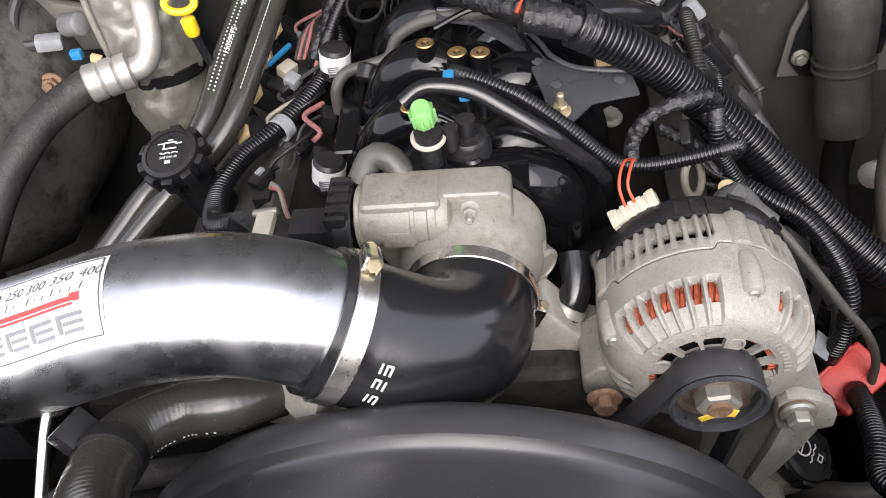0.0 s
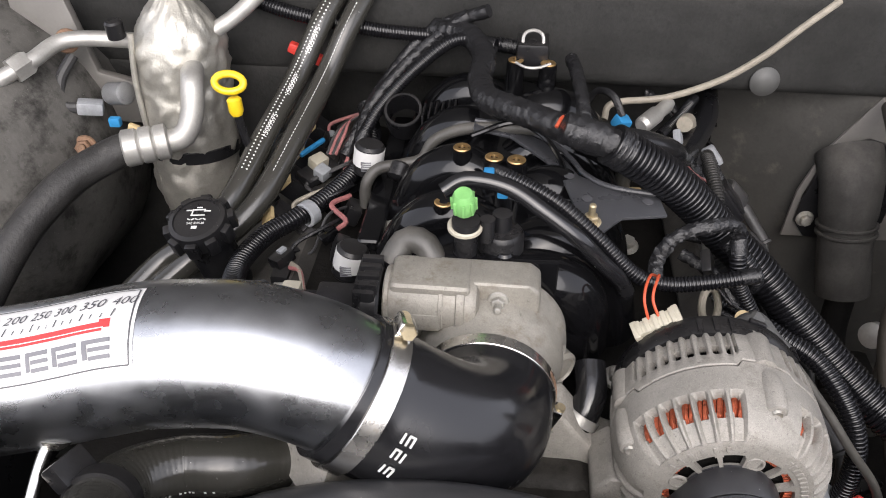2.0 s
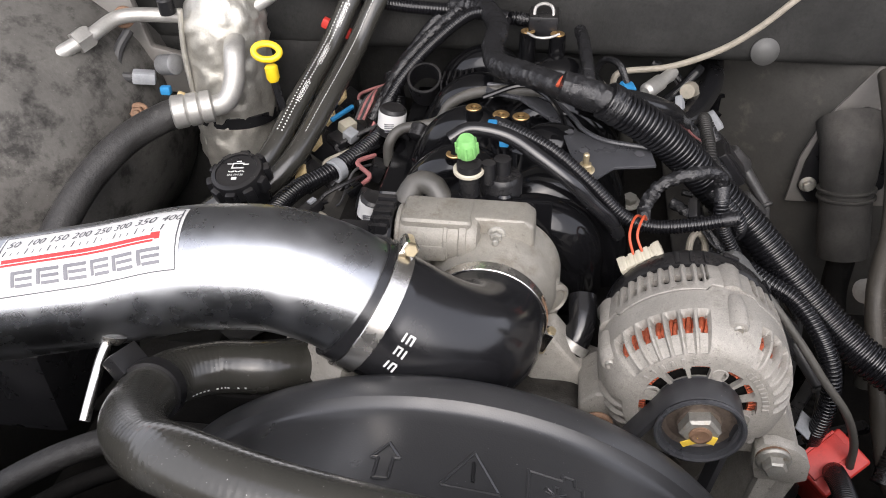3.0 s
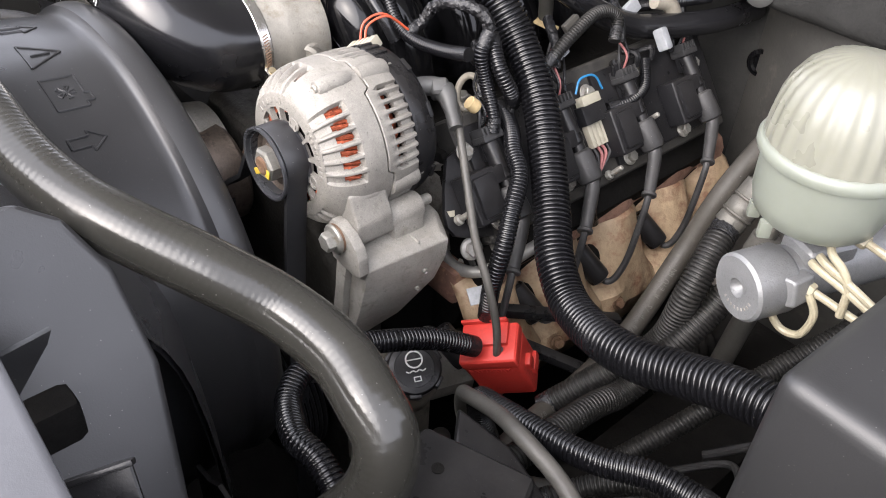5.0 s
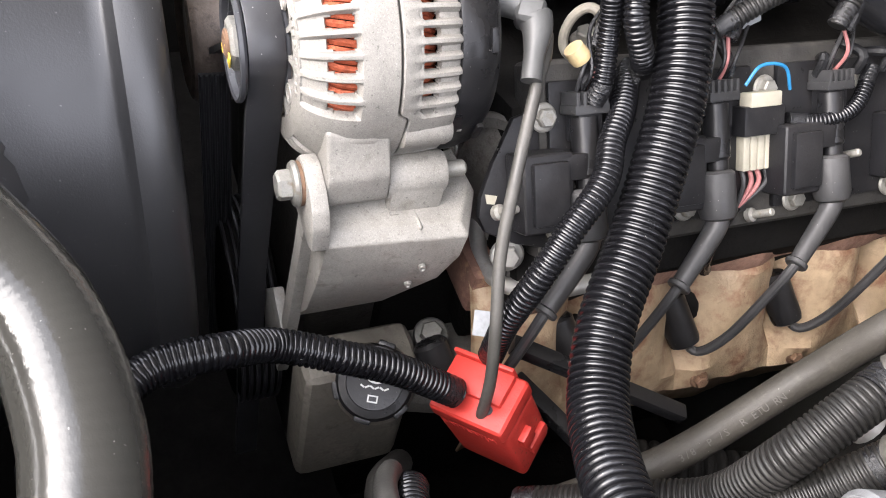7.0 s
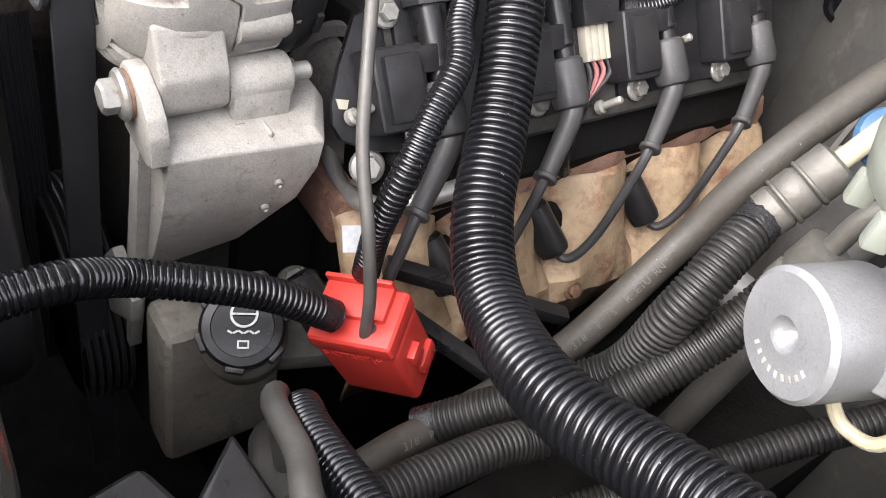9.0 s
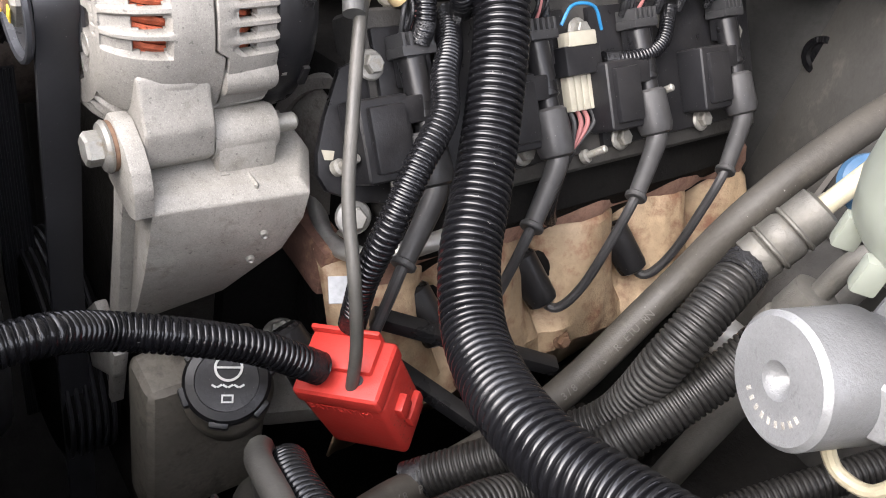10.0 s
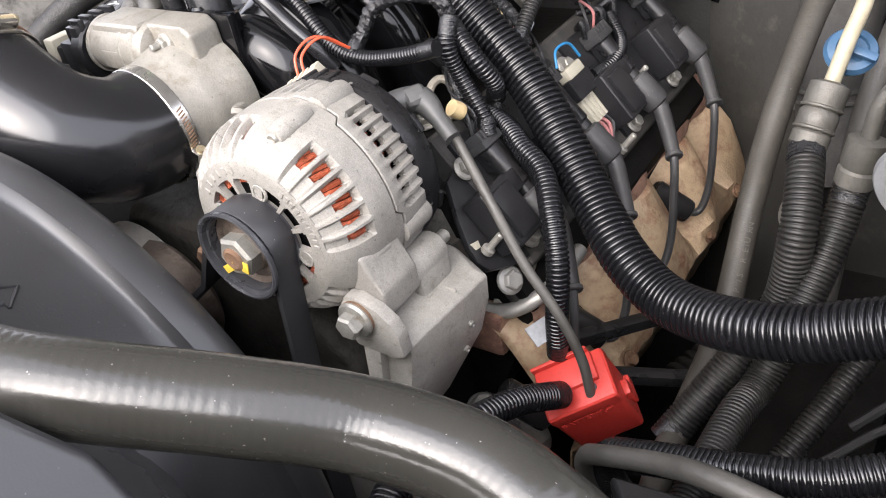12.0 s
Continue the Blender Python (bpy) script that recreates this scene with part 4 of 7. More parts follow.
# mounting ears
bm = prism([(0.205, 0.892), (0.226, 0.882), (0.256, 0.881), (0.262, 0.888), (0.262, 0.905), (0.255, 0.918), (0.2505, 0.930), (0.225, 0.935)], 0.036, Matrix.Translation((0, 0.3247, 0)) @ pose(0, 0, 0, 90, 0, 0), 0.0030, 3)
part("mounting_ear", bm, CAST, alt)
bm = prism([(0.150, 0.885), (0.120, 0.882), (0.102, 0.892), (0.100, 0.912), (0.112, 0.924), (0.130, 0.925)], 0.05, Matrix.Translation((0, 0.345, 0)) @ pose(0, 0, 0, 90, 0, 0), 0.004, 3)
part("mounting_ear", bm, CAST, alt)

# pulley, nut
pm = Matrix.Translation((AX, 0, AZ)) @ pose(0, 0, 0, -90, 0, 0)
prof = [(0.0300, 0.2520), (0.0316, 0.2525), (0.0318, 0.2545), (0.0305, 0.2560), (0.0262, 0.2565), (0.0262, 0.2760), (0.030, 0.2765), (0.030, 0.2785), (0.018, 0.2800), (0.018, 0.2675), (0.0262, 0.2640), (0.0285, 0.2530), (0.0300, 0.2520)]
part("pulley", turned(prof[:-1], pm, 56), SATIN, alt, "dark worn steel pulley")
part("pulley_web", lathe([(0.010, 0.2610), (0.0150, 0.2610), (0.0165, 0.2640), (0.0225, 0.2650), (0.0258, 0.2625), (0.0258, 0.2675), (0.010, 0.2675)], pm, 40), RUSTPULLEY, alt, "brown rusted pulley web")
part("nut", hexhead(at((AX, 0.2615, AZ), (0, -1, 0), (0.4, 0, 1)), 0.0145, 0.0105), STEEL, alt)
part("shaft_end", lathe([(0.0080, 0), (0.0080, 0.0012), (0.006, 0.0020), (0.003, 0.0010)], at((AX, 0.2510, AZ), (0, -1, 0)), 20), RUST, alt, "rusty shaft end")
bm = box((0.013, 0.0055, 0.0008), at((AX - 0.006, 0.2503, AZ - 0.0075), (0, -1, 0), (0.8, 0, 0.5)), 0.0003)
add(bm, box((0.008, 0.0055, 0.0008), at((AX + 0.0085, 0.2503, AZ - 0.004), (0, -1, 0), (0.2, 0, 0.9)), 0.0003))
part("paint_mark", bm, NUTPAINT, alt)

# serpentine belt
belt_pts = [(0.176, 0.45), (0.186, 0.75), (0.2065, 0.915), (0.2105, 0.938)]
for k in range(1, 14):
    a = math.radians(90 - k * 11.5)
    belt_pts.append((AX + 0.0295 * math.sin(a), AZ + 0.0295 * math.cos(a)))
belt_pts += [(0.127, 0.897), (0.08, 0.858), (0.04, 0.825)]
bm = bmesh.new()
sec = [(-0.0098, 0.0012), (-0.0090, 0.0016), (0.0090, 0.0016), (0.0098, 0.0012)] + [(0.0098 - 0.00327 * (k / 2), -0.0012 if k % 2 else -0.0028) for k in range(13)]
rows = []
for i, (x, z) in enumerate(belt_pts):
    a, b = belt_pts[max(i - 1, 0)], belt_pts[min(i + 1, len(belt_pts) - 1)]
    t = Vector((b[0] - a[0], b[1] - a[1])).normalized()
    nrm = Vector((t.y, 0, -t.x))
    rows.append([bm.verts.new(Vector((x, 0.2665 + u, z)) + nrm * v) for u, v in sec])
for a, b in zip(rows, rows[1:]):
    for k in range(len(sec)):
        j = (k + 1) % len(sec)
        bm.faces.new((a[k], a[j], b[j], b[k]))
belt = thing("serpentine_belt", (0.19, 0.269, 0.60), "black ribbed serpentine belt over the alternator pulley", "belt")
part("upper_run", bm, BELT, belt)
bm = block(0.0835, 0.0858, 0.2485, 0.2705, 0.50, 0.842, 0)
part("inner_run", bm, BELT, belt)
for k in range(6):
    part("belt_rib", block(0.0856, 0.0876, 0.2492 + 0.0036 * k, 0.2514 + 0.0036 * k, 0.50, 0.842, 0.0006, 1), BELT, belt)

# ---------- alternator bracket ----------
br = thing("alternator_bracket", (0.2, 0.32, 0.75), "dirty cast aluminium accessory bracket under the alternator", "bracket")
# body: top ledge, sloping side, tapering towards the bottom
bm = bmesh.new()
loops = [[(0.240, 0.287, 0.878), (0.269, 0.287, 0.875), (0.273, 0.368, 0.872), (0.244, 0.384, 0.874), (0.220, 0.380, 0.880)],
         [(0.242, 0.287, 0.868), (0.276, 0.287, 0.869), (0.280, 0.372, 0.866), (0.247, 0.388, 0.868), (0.218, 0.384, 0.870)],
         [(0.243, 0.287, 0.845), (0.271, 0.287, 0.845), (0.280, 0.370, 0.848), (0.250, 0.385, 0.848), (0.218, 0.380, 0.850)],
         [(0.240, 0.287, 0.820), (0.264, 0.287, 0.817), (0.275, 0.362, 0.823), (0.250, 0.375, 0.823), (0.215, 0.370, 0.820)],
         [(0.229, 0.287, 0.780), (0.252, 0.287, 0.780), (0.254, 0.338, 0.778), (0.245, 0.350, 0.780), (0.205, 0.350, 0.780)],
         [(0.214, 0.287, 0.740), (0.233, 0.287, 0.748), (0.236, 0.300, 0.752), (0.220, 0.310, 0.750), (0.200, 0.310, 0.745)]]
vs = [[bm.verts.new(p) for p in l] for l in loops]
for a, b in zip(vs, vs[1:]):
    for k in range(5):
        bm.faces.new((a[k], a[(k + 1) % 5], b[(k + 1) % 5], b[k]))
bm.faces.new(vs[0])
bm.faces.new(vs[-1])
bmesh.ops.recalc_face_normals(bm, faces=bm.faces)
bmesh.ops.bevel(bm, geom=[e for e in bm.edges if e.calc_face_angle(0) > 0.5], offset=0.0016, segments=2, affect="EDGES", profile=0.6)
part("body", bm, CASTDIRTY, br)
bm = prism([(0.238, 0.866), (0.268, 0.864), (0.2765, 0.868), (0.2755, 0.884), (0.2715, 0.893), (0.262, 0.901), (0.247, 0.9065), (0.238, 0.9055), (0.233, 0.898), (0.234, 0.880)], 0.0100, Matrix.Translation((0, 0.2885, 0)) @ pose(0, 0, 0, 90, 0, 0), 0.0016, 2)
part("front_flange", bm, CASTDIRTY, br)
bm = prism([(0.214, 0.66), (0.221, 0.66), (0.233, 0.72), (0.245, 0.79), (0.251, 0.840), (0.256, 0.868), (0.242, 0.868), (0.238, 0.832), (0.229, 0.780), (0.220, 0.72)], 0.0085, Matrix.Translation((0, 0.2882, 0)) @ pose(0, 0, 0, 90, 0, 0), 0.0012, 2)
part("flange_rib", bm, CASTDIRTY, br)
bm = prism([(0.185, 0.66), (0.232, 0.700), (0.236, 0.725), (0.20, 0.74), (0.17, 0.70)], 0.008, Matrix.Translation((0, 0.286, 0)) @ pose(0, 0, 0, 90, 0, 0), 0.002)
part("lower_tab", bm, CASTDIRTY, br)
bm = prism([(0.055, 0.80), (0.125, 0.80), (0.132, 0.885), (0.124, 0.906), (0.100, 0.915), (0.078, 0.945), (0.066, 0.94), (0.058, 0.895)], 0.036, Matrix.Translation((0, 0.366, 0)) @ pose(0, 0, 0, 90, 0, 0), 0.005, 3)
part("inner_lug", bm, CASTDIRTY, br)
bm = prism([(0.10, 0.78), (0.215, 0.76), (0.225, 0.85), (0.215, 0.878), (0.13, 0.876), (0.10, 0.86)], 0.02, Matrix.Translation((0, 0.358, 0)) @ pose(0, 0, 0, 90, 0, 0), 0.004)
part("web", bm, GREASECAST, br)
for q in ((0.2790, 0.348, 0.840), (0.2735, 0.344, 0.818)):
    part("plug_mark", lathe([(0.0026, -0.004), (0.0026, 0.0), (0.0018, 0.0004), (0.0012, -0.0006)], at(q, (0.97, -0.15, -0.2)), 12), STEEL, br)
part("cast_letters", bars([(-0.012 + 0.008 * k, 0, 0.0050, 0.0012 + 0.005 * (k % 2)) for k in range(4)], at((0.2600, 0.318, 0.8746), (0.06, 0, 1), (0, 1, 0)), 0.0008), CASTDIRTY, br)
flange_bolt("pivot_bolt", (0.2465, 0.2762, 0.892), (0, -1, 0), 0.0088, STEEL, "zinc flange bolt", br)
flange_bolt("inner_bolt", (0.115, 0.284, 0.905), (0, -1, 0), 0.0085, RUST, "rusty flange bolt", br)
part("pivot_washer", ring(0.0125, 0.004, 0.0026, at((0.2465, 0.2762, 0.892), (0, 1, 0)), 24, 0.0005), RUST, br, "rusty washer")
part("pivot_washer", ring(0.0120, 0.004, 0.0026, at((0.2465, 0.2876, 0.892), (0, 1, 0)), 24, 0.0005), RUST, br, "rusty washer")
part("ledge_rib", block(0.2480, 0.2745, 0.3415, 0.3440, 0.870, 0.8742, 0.0010, 1), CASTDIRTY, br)
part("pivot_sleeve", lathe([(0.0125, 0), (0.0130, 0.002), (0.0130, 0.034), (0.012, 0.036)], at((0.247, 0.3255, 0.890), (0, 1, 0)), 24), CASTDIRTY, br)
part("sleeve_foot", block(0.2345, 0.2605, 0.327, 0.360, 0.862, 0.890, 0.003), CASTDIRTY, br)
part("pivot_bolt_end", lathe([(0.005, 0), (0.005, 0.014), (0.003, 0.016)], at((0.247, 0.361, 0.890), (0, 1, 0)), 14), STEEL, br)

# ---------- looms, cables and hoses on the driver side ----------
BIG = [(0.070, 0.502, 1.080), (0.108, 0.502, 1.068), (0.152, 0.506, 1.040), (0.185, 0.511, 1.010), (0.210, 0.513, 0.983), (0.251, 0.502, 0.947), (0.288, 0.480, 0.913), (0.321, 0.456, 0.885), (0.356, 0.427, 0.865), (0.390, 0.408, 0.854), (0.422, 0.394, 0.858), (0.454, 0.383, 0.868), (0.484, 0.380, 0.877), (0.516, 0.383, 0.889), (0.559, 0.384, 0.906), (0.607, 0.382, 0.918)]
loom_thing(BIG[1:], 0.0170, 0.0046, 0.0024, 28, LOOM, "thick shiny black corrugated wiring loom crossing the engine", "wiring loom")
solid("taped_harness", taped(BIG[:3], 0.0125, 20, 0.4), TAPE, "black tape-wrapped harness trunk entering the thick loom", "wiring harness")
L2 = [(0.210, 0.497, 0.924), (0.245, 0.475, 0.921), (0.266, 0.458, 0.917), (0.290, 0.443, 0.909), (0.309, 0.417, 0.893), (0.321, 0.398, 0.867), (0.322, 0.388, 0.831), (0.319, 0.389, 0.792)]
loom_thing(L2, 0.0085, 0.0034, 0.0011, 18, LOOM, "thin black corrugated loom dropping to the red terminal box", "wiring loom")
CH = [(0.219, 0.423, 0.960), (0.234, 0.416, 0.955), (0.249, 0.406, 0.947), (0.282, 0.389, 0.911), (0.307, 0.378, 0.879), (0.332, 0.373, 0.847), (0.347, 0.372, 0.813), (0.352, 0.372, 0.780)]
solid("charge_cable", tube(CH, 0.0037, 12), OLDHOSE, "grey battery cable from the alternator to the red box", "cable")
CR = [(0.488, 0.136, 0.785), (0.459, 0.143, 0.850), (0.413, 0.149, 0.874), (0.384, 0.148, 0.875), (0.351, 0.162, 0.864), (0.335, 0.176, 0.862), (0.326, 0.193, 0.861), (0.322, 0.224, 0.857), (0.311, 0.253, 0.836), (0.320, 0.288, 0.826), (0.327, 0.323, 0.810), (0.335, 0.360, 0.784)]
loom_thing(CR, 0.0098, 0.0036, 0.0012, 18, LOOM, "black corrugated loom curving into the red terminal box", "wiring loom")

# red terminal box
rb = thing("battery_junction_box", (0.35, 0.38, 0.72), "red plastic battery terminal box with raised lettering", "terminal box")
RM = Matrix(((0.760, -0.642, -0.099, 0.341), (0.535, 0.705, -0.465, 0.391), (0.368, 0.301, 0.880, 0.751), (0, 0, 0, 1)))
b = prism([(-0.026, -0.018), (0.026, -0.018), (0.026, 0.018), (-0.026, 0.018)], 0.060, RM @ Matrix.Translation((0, 0, -0.037)), 0.005, 4, 1.04)
add(b, box((0.0545, 0.040, 0.014), RM @ Matrix.Translation((0, 0, 0.028)), 0.004, 3))
part("box", b, RED, rb)
part("lid_flange", box((0.044, 0.003, 0.014), RM @ Matrix.Translation((-0.004, 0.0195, 0.036)), 0.001), RED, rb)
part("lid_step", box((0.044, 0.022, 0.006), RM @ Matrix.Translation((-0.003, 0.007, 0.036)), 0.0015), RED, rb)
part("latch", box((0.006, 0.012, 0.012), RM @ Matrix.Translation((0.0285, -0.004, 0.002)), 0.0015), RED, rb)
part("latch", box((0.005, 0.020, 0.010), RM @ Matrix.Translation((0.028, 0.004, -0.016)), 0.0015), RED, rb)
# dark disc on the lid, its colour gives the opening's shade
part("cable_hole_disc", lathe([(0.0032, 0), (0.0032, 0.0012)], RM @ Matrix.Translation((0.012, -0.008, 0.0345)), 14), INK, rb)
part("lettering", text_mesh("BATTERY(+)", 0.0078, RM @ Matrix.Translation((-0.002, -0.0186, 0.016)) @ pose(0, 0, 0, 90, 0, 0), 0.0006), RED, rb, "raised red letters")
dirt = bmesh.new()
random.seed(8)
for k in range(70):
    add(dirt, lathe([(random.uniform(0.0003, 0.0008), 0), (0.0002, 0.0002)], RM @ Matrix.Translation((0.0266, random.uniform(-0.016, 0.016), random.uniform(-0.03, 0.02))) @ pose(0, 0, 0, 0, 90, 0), 5))
tagged(part("grime_specks", dirt, RUST, rb), kind="stuff")

# power steering hoses
PSR = [(0.428, 0.234, 0.744), (0.407, 0.358, 0.743), (0.404, 0.408, 0.742), (0.407, 0.482, 0.774), (0.404, 0.551, 0.837), (0.410, 0.584, 0.900), (0.415, 0.638, 0.946), (0.420, 0.696, 0.971), (0.429, 0.763, 0.984)]
rh = thing("return_hose", PSR[1], "dusty grey rubber power steering return hose with faded print", "hose")
part("hose", tube(PSR, 0.0102, 18), PSHOSE, rh)
CBX = [(0.398, 0.390, 0.736), (0.431, 0.446, 0.784), (0.448, 0.474, 0.812), (0.453, 0.487, 0.862), (0.449, 0.512, 0.890), (0.443, 0.538, 0.901)]
loom_thing(CBX, 0.0125, 0.0034, 0.0013, 20, LOOMOLD, "dusty black corrugated sleeve over the pressure hose", "hose sleeve")
ft = thing("hose_fitting", (0.44, 0.55, 0.90), "crimped grey metal hose fitting with a pale steel line", "hose fitting")
d = Vector((0.010, 0.040, 0.056)).normalized()
o = Vector((0.4425, 0.539, 0.901))
part("ferrule", lathe([(0.010, 0), (0.013, 0.002), (0.013, 0.010), (0.0115, 0.012), (0.0135, 0.015), (0.0135, 0.024), (0.0118, 0.027), (0.0135, 0.030), (0.0135, 0.044), (0.009, 0.046)], at(o, d), 24), FERRULE, ft)
part("steel_line", tube([o + d * 0.044, o + d * 0.075, o + d * 0.11, (0.445, 0.68, 1.02)], 0.0055, 12), CREAMLINE, ft, "cream coated steel line with rust specks")
for k in (0.012, 0.027):
    part("crimp_ridge", ring(0.0142, 0.0112, 0.0026, at(o + d * k, d), 24, 0.0008), FERRULE, ft)
CC = [(0.440, 0.249, 0.780), (0.444, 0.384, 0.779), (0.450, 0.430, 0.777), (0.463, 0.464, 0.815), (0.472, 0.503, 0.853), (0.476, 0.530, 0.885)]
loom_thing(CC, 0.0120, 0.0034, 0.0012, 20, LOOMOLD, "dusty black corrugated loom beside the steering hoses", "wiring loom")

f2 = thing("hose_fitting", (0.478, 0.52, 0.90), "dark brown crimped hose fitting with a bent metal line", "hose fitting")
d2 = Vector((0.10, 0.10, 0.62)).normalized()
o2 = Vector((0.476, 0.527, 0.884))
part("ferrule", lathe([(0.010, 0), (0.0128, 0.002), (0.0128, 0.012), (0.0112, 0.014), (0.0128, 0.017), (0.0128, 0.034), (0.008, 0.036)], at(o2, d2), 24), FERRULE, f2)
part("line", tube([o2 + d2 * 0.034, o2 + d2 * 0.060, o2 + d2 * 0.078 + Vector((0.012, 0.004, 0)), o2 + d2 * 0.085 + Vector((0.04, 0.02, 0))], 0.0055, 12), FERRULE, f2)
# print along the return hose
ln = smooth_line(PSR, 0.004)
for i0 in (34, 66):
    for c_, ch in enumerate("3/8 P/S RETURN"):
        q = min(len(ln) - 2, i0 + int(c_ * 1.45))
        dd = (ln[q + 1] - ln[q - 1]).normalized()
        oo = (Vector((0.55, -0.45, 0.70)) - dd * dd.dot(Vector((0.55, -0.45, 0.70)))).normalized()
        mm = Matrix((dd, oo.cross(dd), oo)).transposed().to_4x4()
        mm.translation = ln[q] + oo * 0.0107
        if ch != " ":
            part("printed_letter", text_mesh(ch, 0.0066, mm, 0.0002), HOSEINK, rh)

# ---------- brake master cylinder and reservoir ----------
mc = thing("brake_master_cylinder", (0.525, 0.45, 0.94), "machined aluminium brake master cylinder with white translucent reservoir", "master cylinder")
mo = Vector((0.523, 0.402, 0.965))
md = Vector((0.35, 0.93, 0.05)).normalized()
body = lathe([(0.0004, 0.009), (0.0062, 0.0032), (0.0068, 0.0), (0.0215, 0.0), (0.0235, 0.002), (0.0238, 0.030), (0.0222, 0.0325), (0.0205, 0.034), (0.0205, 0.16)], at(mo, md), 48)
part("body", body, MASTER, mc)
for k in range(9):
    a = math.radians(150 + 14 * k)
    q = at(mo, -md, (0, 0, 1)) @ Matrix.Translation((0.0145 * math.cos(a), 0.0145 * math.sin(a), 0.0)) @ pose(0, 0, 0, 0, 0, math.degrees(a))
    part("etched_mark", box((0.0024, 0.0014, 0.0003), q, 0), CASTDIRTY, mc)
RC = Vector((0.5375, 0.4400, 0.9900))
RT = Matrix.Translation(RC) @ pose(0, 0, 0, 0.6, -0.7, 0)
res = [(0.020, 0.0265), (0.034, 0.0275), (0.0375, 0.0310), (0.0405, 0.0420), (0.0415, 0.0690), (0.0450, 0.0705), (0.0460, 0.0730), (0.0460, 0.0760), (0.0447, 0.0785), (0.0432, 0.0795)]
part("bowl", lathe(res, RT, 64), TANK, mc, "white translucent fluid bowl")
dome = bmesh.new()
prof = [(0.0432, 0.0780), (0.0428, 0.0840), (0.0420, 0.0930), (0.0405, 0.1030), (0.0375, 0.1130), (0.0325, 0.1220), (0.0250, 0.1285), (0.0150, 0.1325), (0.0050, 0.1340)]
rings = []
for r, h in prof:
    rib = 0.0006 if 0.080 < h < 0.118 else 0.0002
    rings.append([dome.verts.new(RT @ Vector(((r + rib * math.cos(26 * 2 * math.pi * k / 208)) * math.cos(2 * math.pi * k / 208), (r + rib * math.cos(26 * 2 * math.pi * k / 208)) * math.sin(2 * math.pi * k / 208), h))) for k in range(208)])
for a_, b_ in zip(rings, rings[1:]):
    for k in range(208):
        dome.faces.new((a_[k], a_[(k + 1) % 208], b_[(k + 1) % 208], b_[k]))
dome.faces.new(rings[0])
dome.faces.new(rings[-1])
part("dome_cap", dome, TANKLID, mc, "white ribbed translucent dome cap")
for k, (x_, y_) in enumerate(((-0.028, -0.020), (-0.012, -0.034))):
    part("clip_tab", box((0.008, 0.006, 0.012), RT @ Matrix.Translation((x_, y_, 0.0245)) @ pose(0, 0, 0, 0, 0, 40), 0.0015), TANK, mc)
part("mount_lug", box((0.040, 0.030, 0.034), at(mo + md * 0.058 + Vector((0, 0, 0.010)), (0, 0, 1), md), 0.006, 3), MASTER, mc)
part("side_boss", prism([(-0.013, -0.012), (0.013, -0.012), (0.013, 0.014), (-0.013, 0.014)], 0.030, at((0.529, 0.427, 0.967), (0.95, -0.14, 0.27), (0, 0, 1)), 0.003, 3, 0.72), MASTER, mc)
LINES = [[(0.5537, 0.4285, 0.974), (0.568, 0.4285, 0.9728), (0.583, 0.4285, 0.9713), (0.604, 0.430, 0.969)],
         [(0.541, 0.422, 0.950), (0.545, 0.424, 0.941), (0.553, 0.425, 0.936), (0.564, 0.425, 0.941), (0.567, 0.425, 0.960), (0.559, 0.425, 0.973)],
         [(0.552, 0.428, 0.993), (0.559, 0.425, 0.993), (0.578, 0.425, 0.989), (0.596, 0.425, 0.984)],
         [(0.555, 0.428, 1.000), (0.562, 0.425, 0.999), (0.579, 0.425, 0.994), (0.597, 0.425, 0.988)],
         [(0.558, 0.430, 1.009), (0.563, 0.425, 1.007), (0.572, 0.425, 1.001), (0.579, 0.425, 0.990), (0.581, 0.425, 0.970)],
         [(0.566, 0.446, 1.0135), (0.576, 0.445, 1.0125), (0.585, 0.445, 1.011), (0.606, 0.445, 1.006)]]
for k, ln_ in enumerate(LINES):
    part("brake_line", tube(ln_, 0.0027, 10, 0.0025), CREAMLINE, mc, "cream coated brake line")
    if k in (0, 5):
        q_ = Vector(ln_[0])
        part("line_nut", hexhead(at(q_ - (Vector(ln_[1]) - q_).normalized() * 0.002, Vector(ln_[1]) - q_), 0.0052, 0.009), CREAMLINE, mc, "dull brake line nut")

# ---------- dark boxes at the driver's corner ----------
solid("fuse_box_cover", prism([(0.606, 0.266), (0.610, 0.363), (0.612, 0.42), (0.735, 0.42), (0.735, 0.262)], 0.24, Matrix.Translation((0, 0, 0.810)), 0.012, 5, 0.985), BOXPL, "dark grey plastic box cover at the driver's front corner", "box cover")
splash = solid("splash_cover", prism([(0.431, 0.219), (0.507, 0.247), (0.54, 0.18), (0.53, 0.10), (0.455, 0.10)], 0.14, Matrix.Translation((0, 0, 0.74)), 0.006, 3), BLACK, "black plastic cover with a small hole", "cover")
solid("splash_cover", prism([(0.4216, 0.2572), (0.470, 0.262), (0.520, 0.25), (0.50, 0.20), (0.445, 0.232)], 0.12, Matrix.Translation((0, 0, 0.742)), 0.005, 3), BLACK, "low black plastic cover behind the first one", "cover")
# no opening is cut: a near-black disc paints its shade
part("hole", lathe([(0.0042, 0), (0.0042, 0.0012), (0.003, 0.0014)], at((0.463, 0.202, 0.8795)), 16), ENGINE, splash, "small near-black disc painting a hole's shade")

# ---------- driver-side valve cover, coils and plug wires ----------
S = Vector((0.61, 0, -0.79))
NV = Vector((0.79, 0, 0.61))


def vc(s, y, n=0.0):
    """A place on the valve cover: s down its slope, y back, n off it."""
    return Vector((0.215, y, 0.925)) + S * s + NV * n


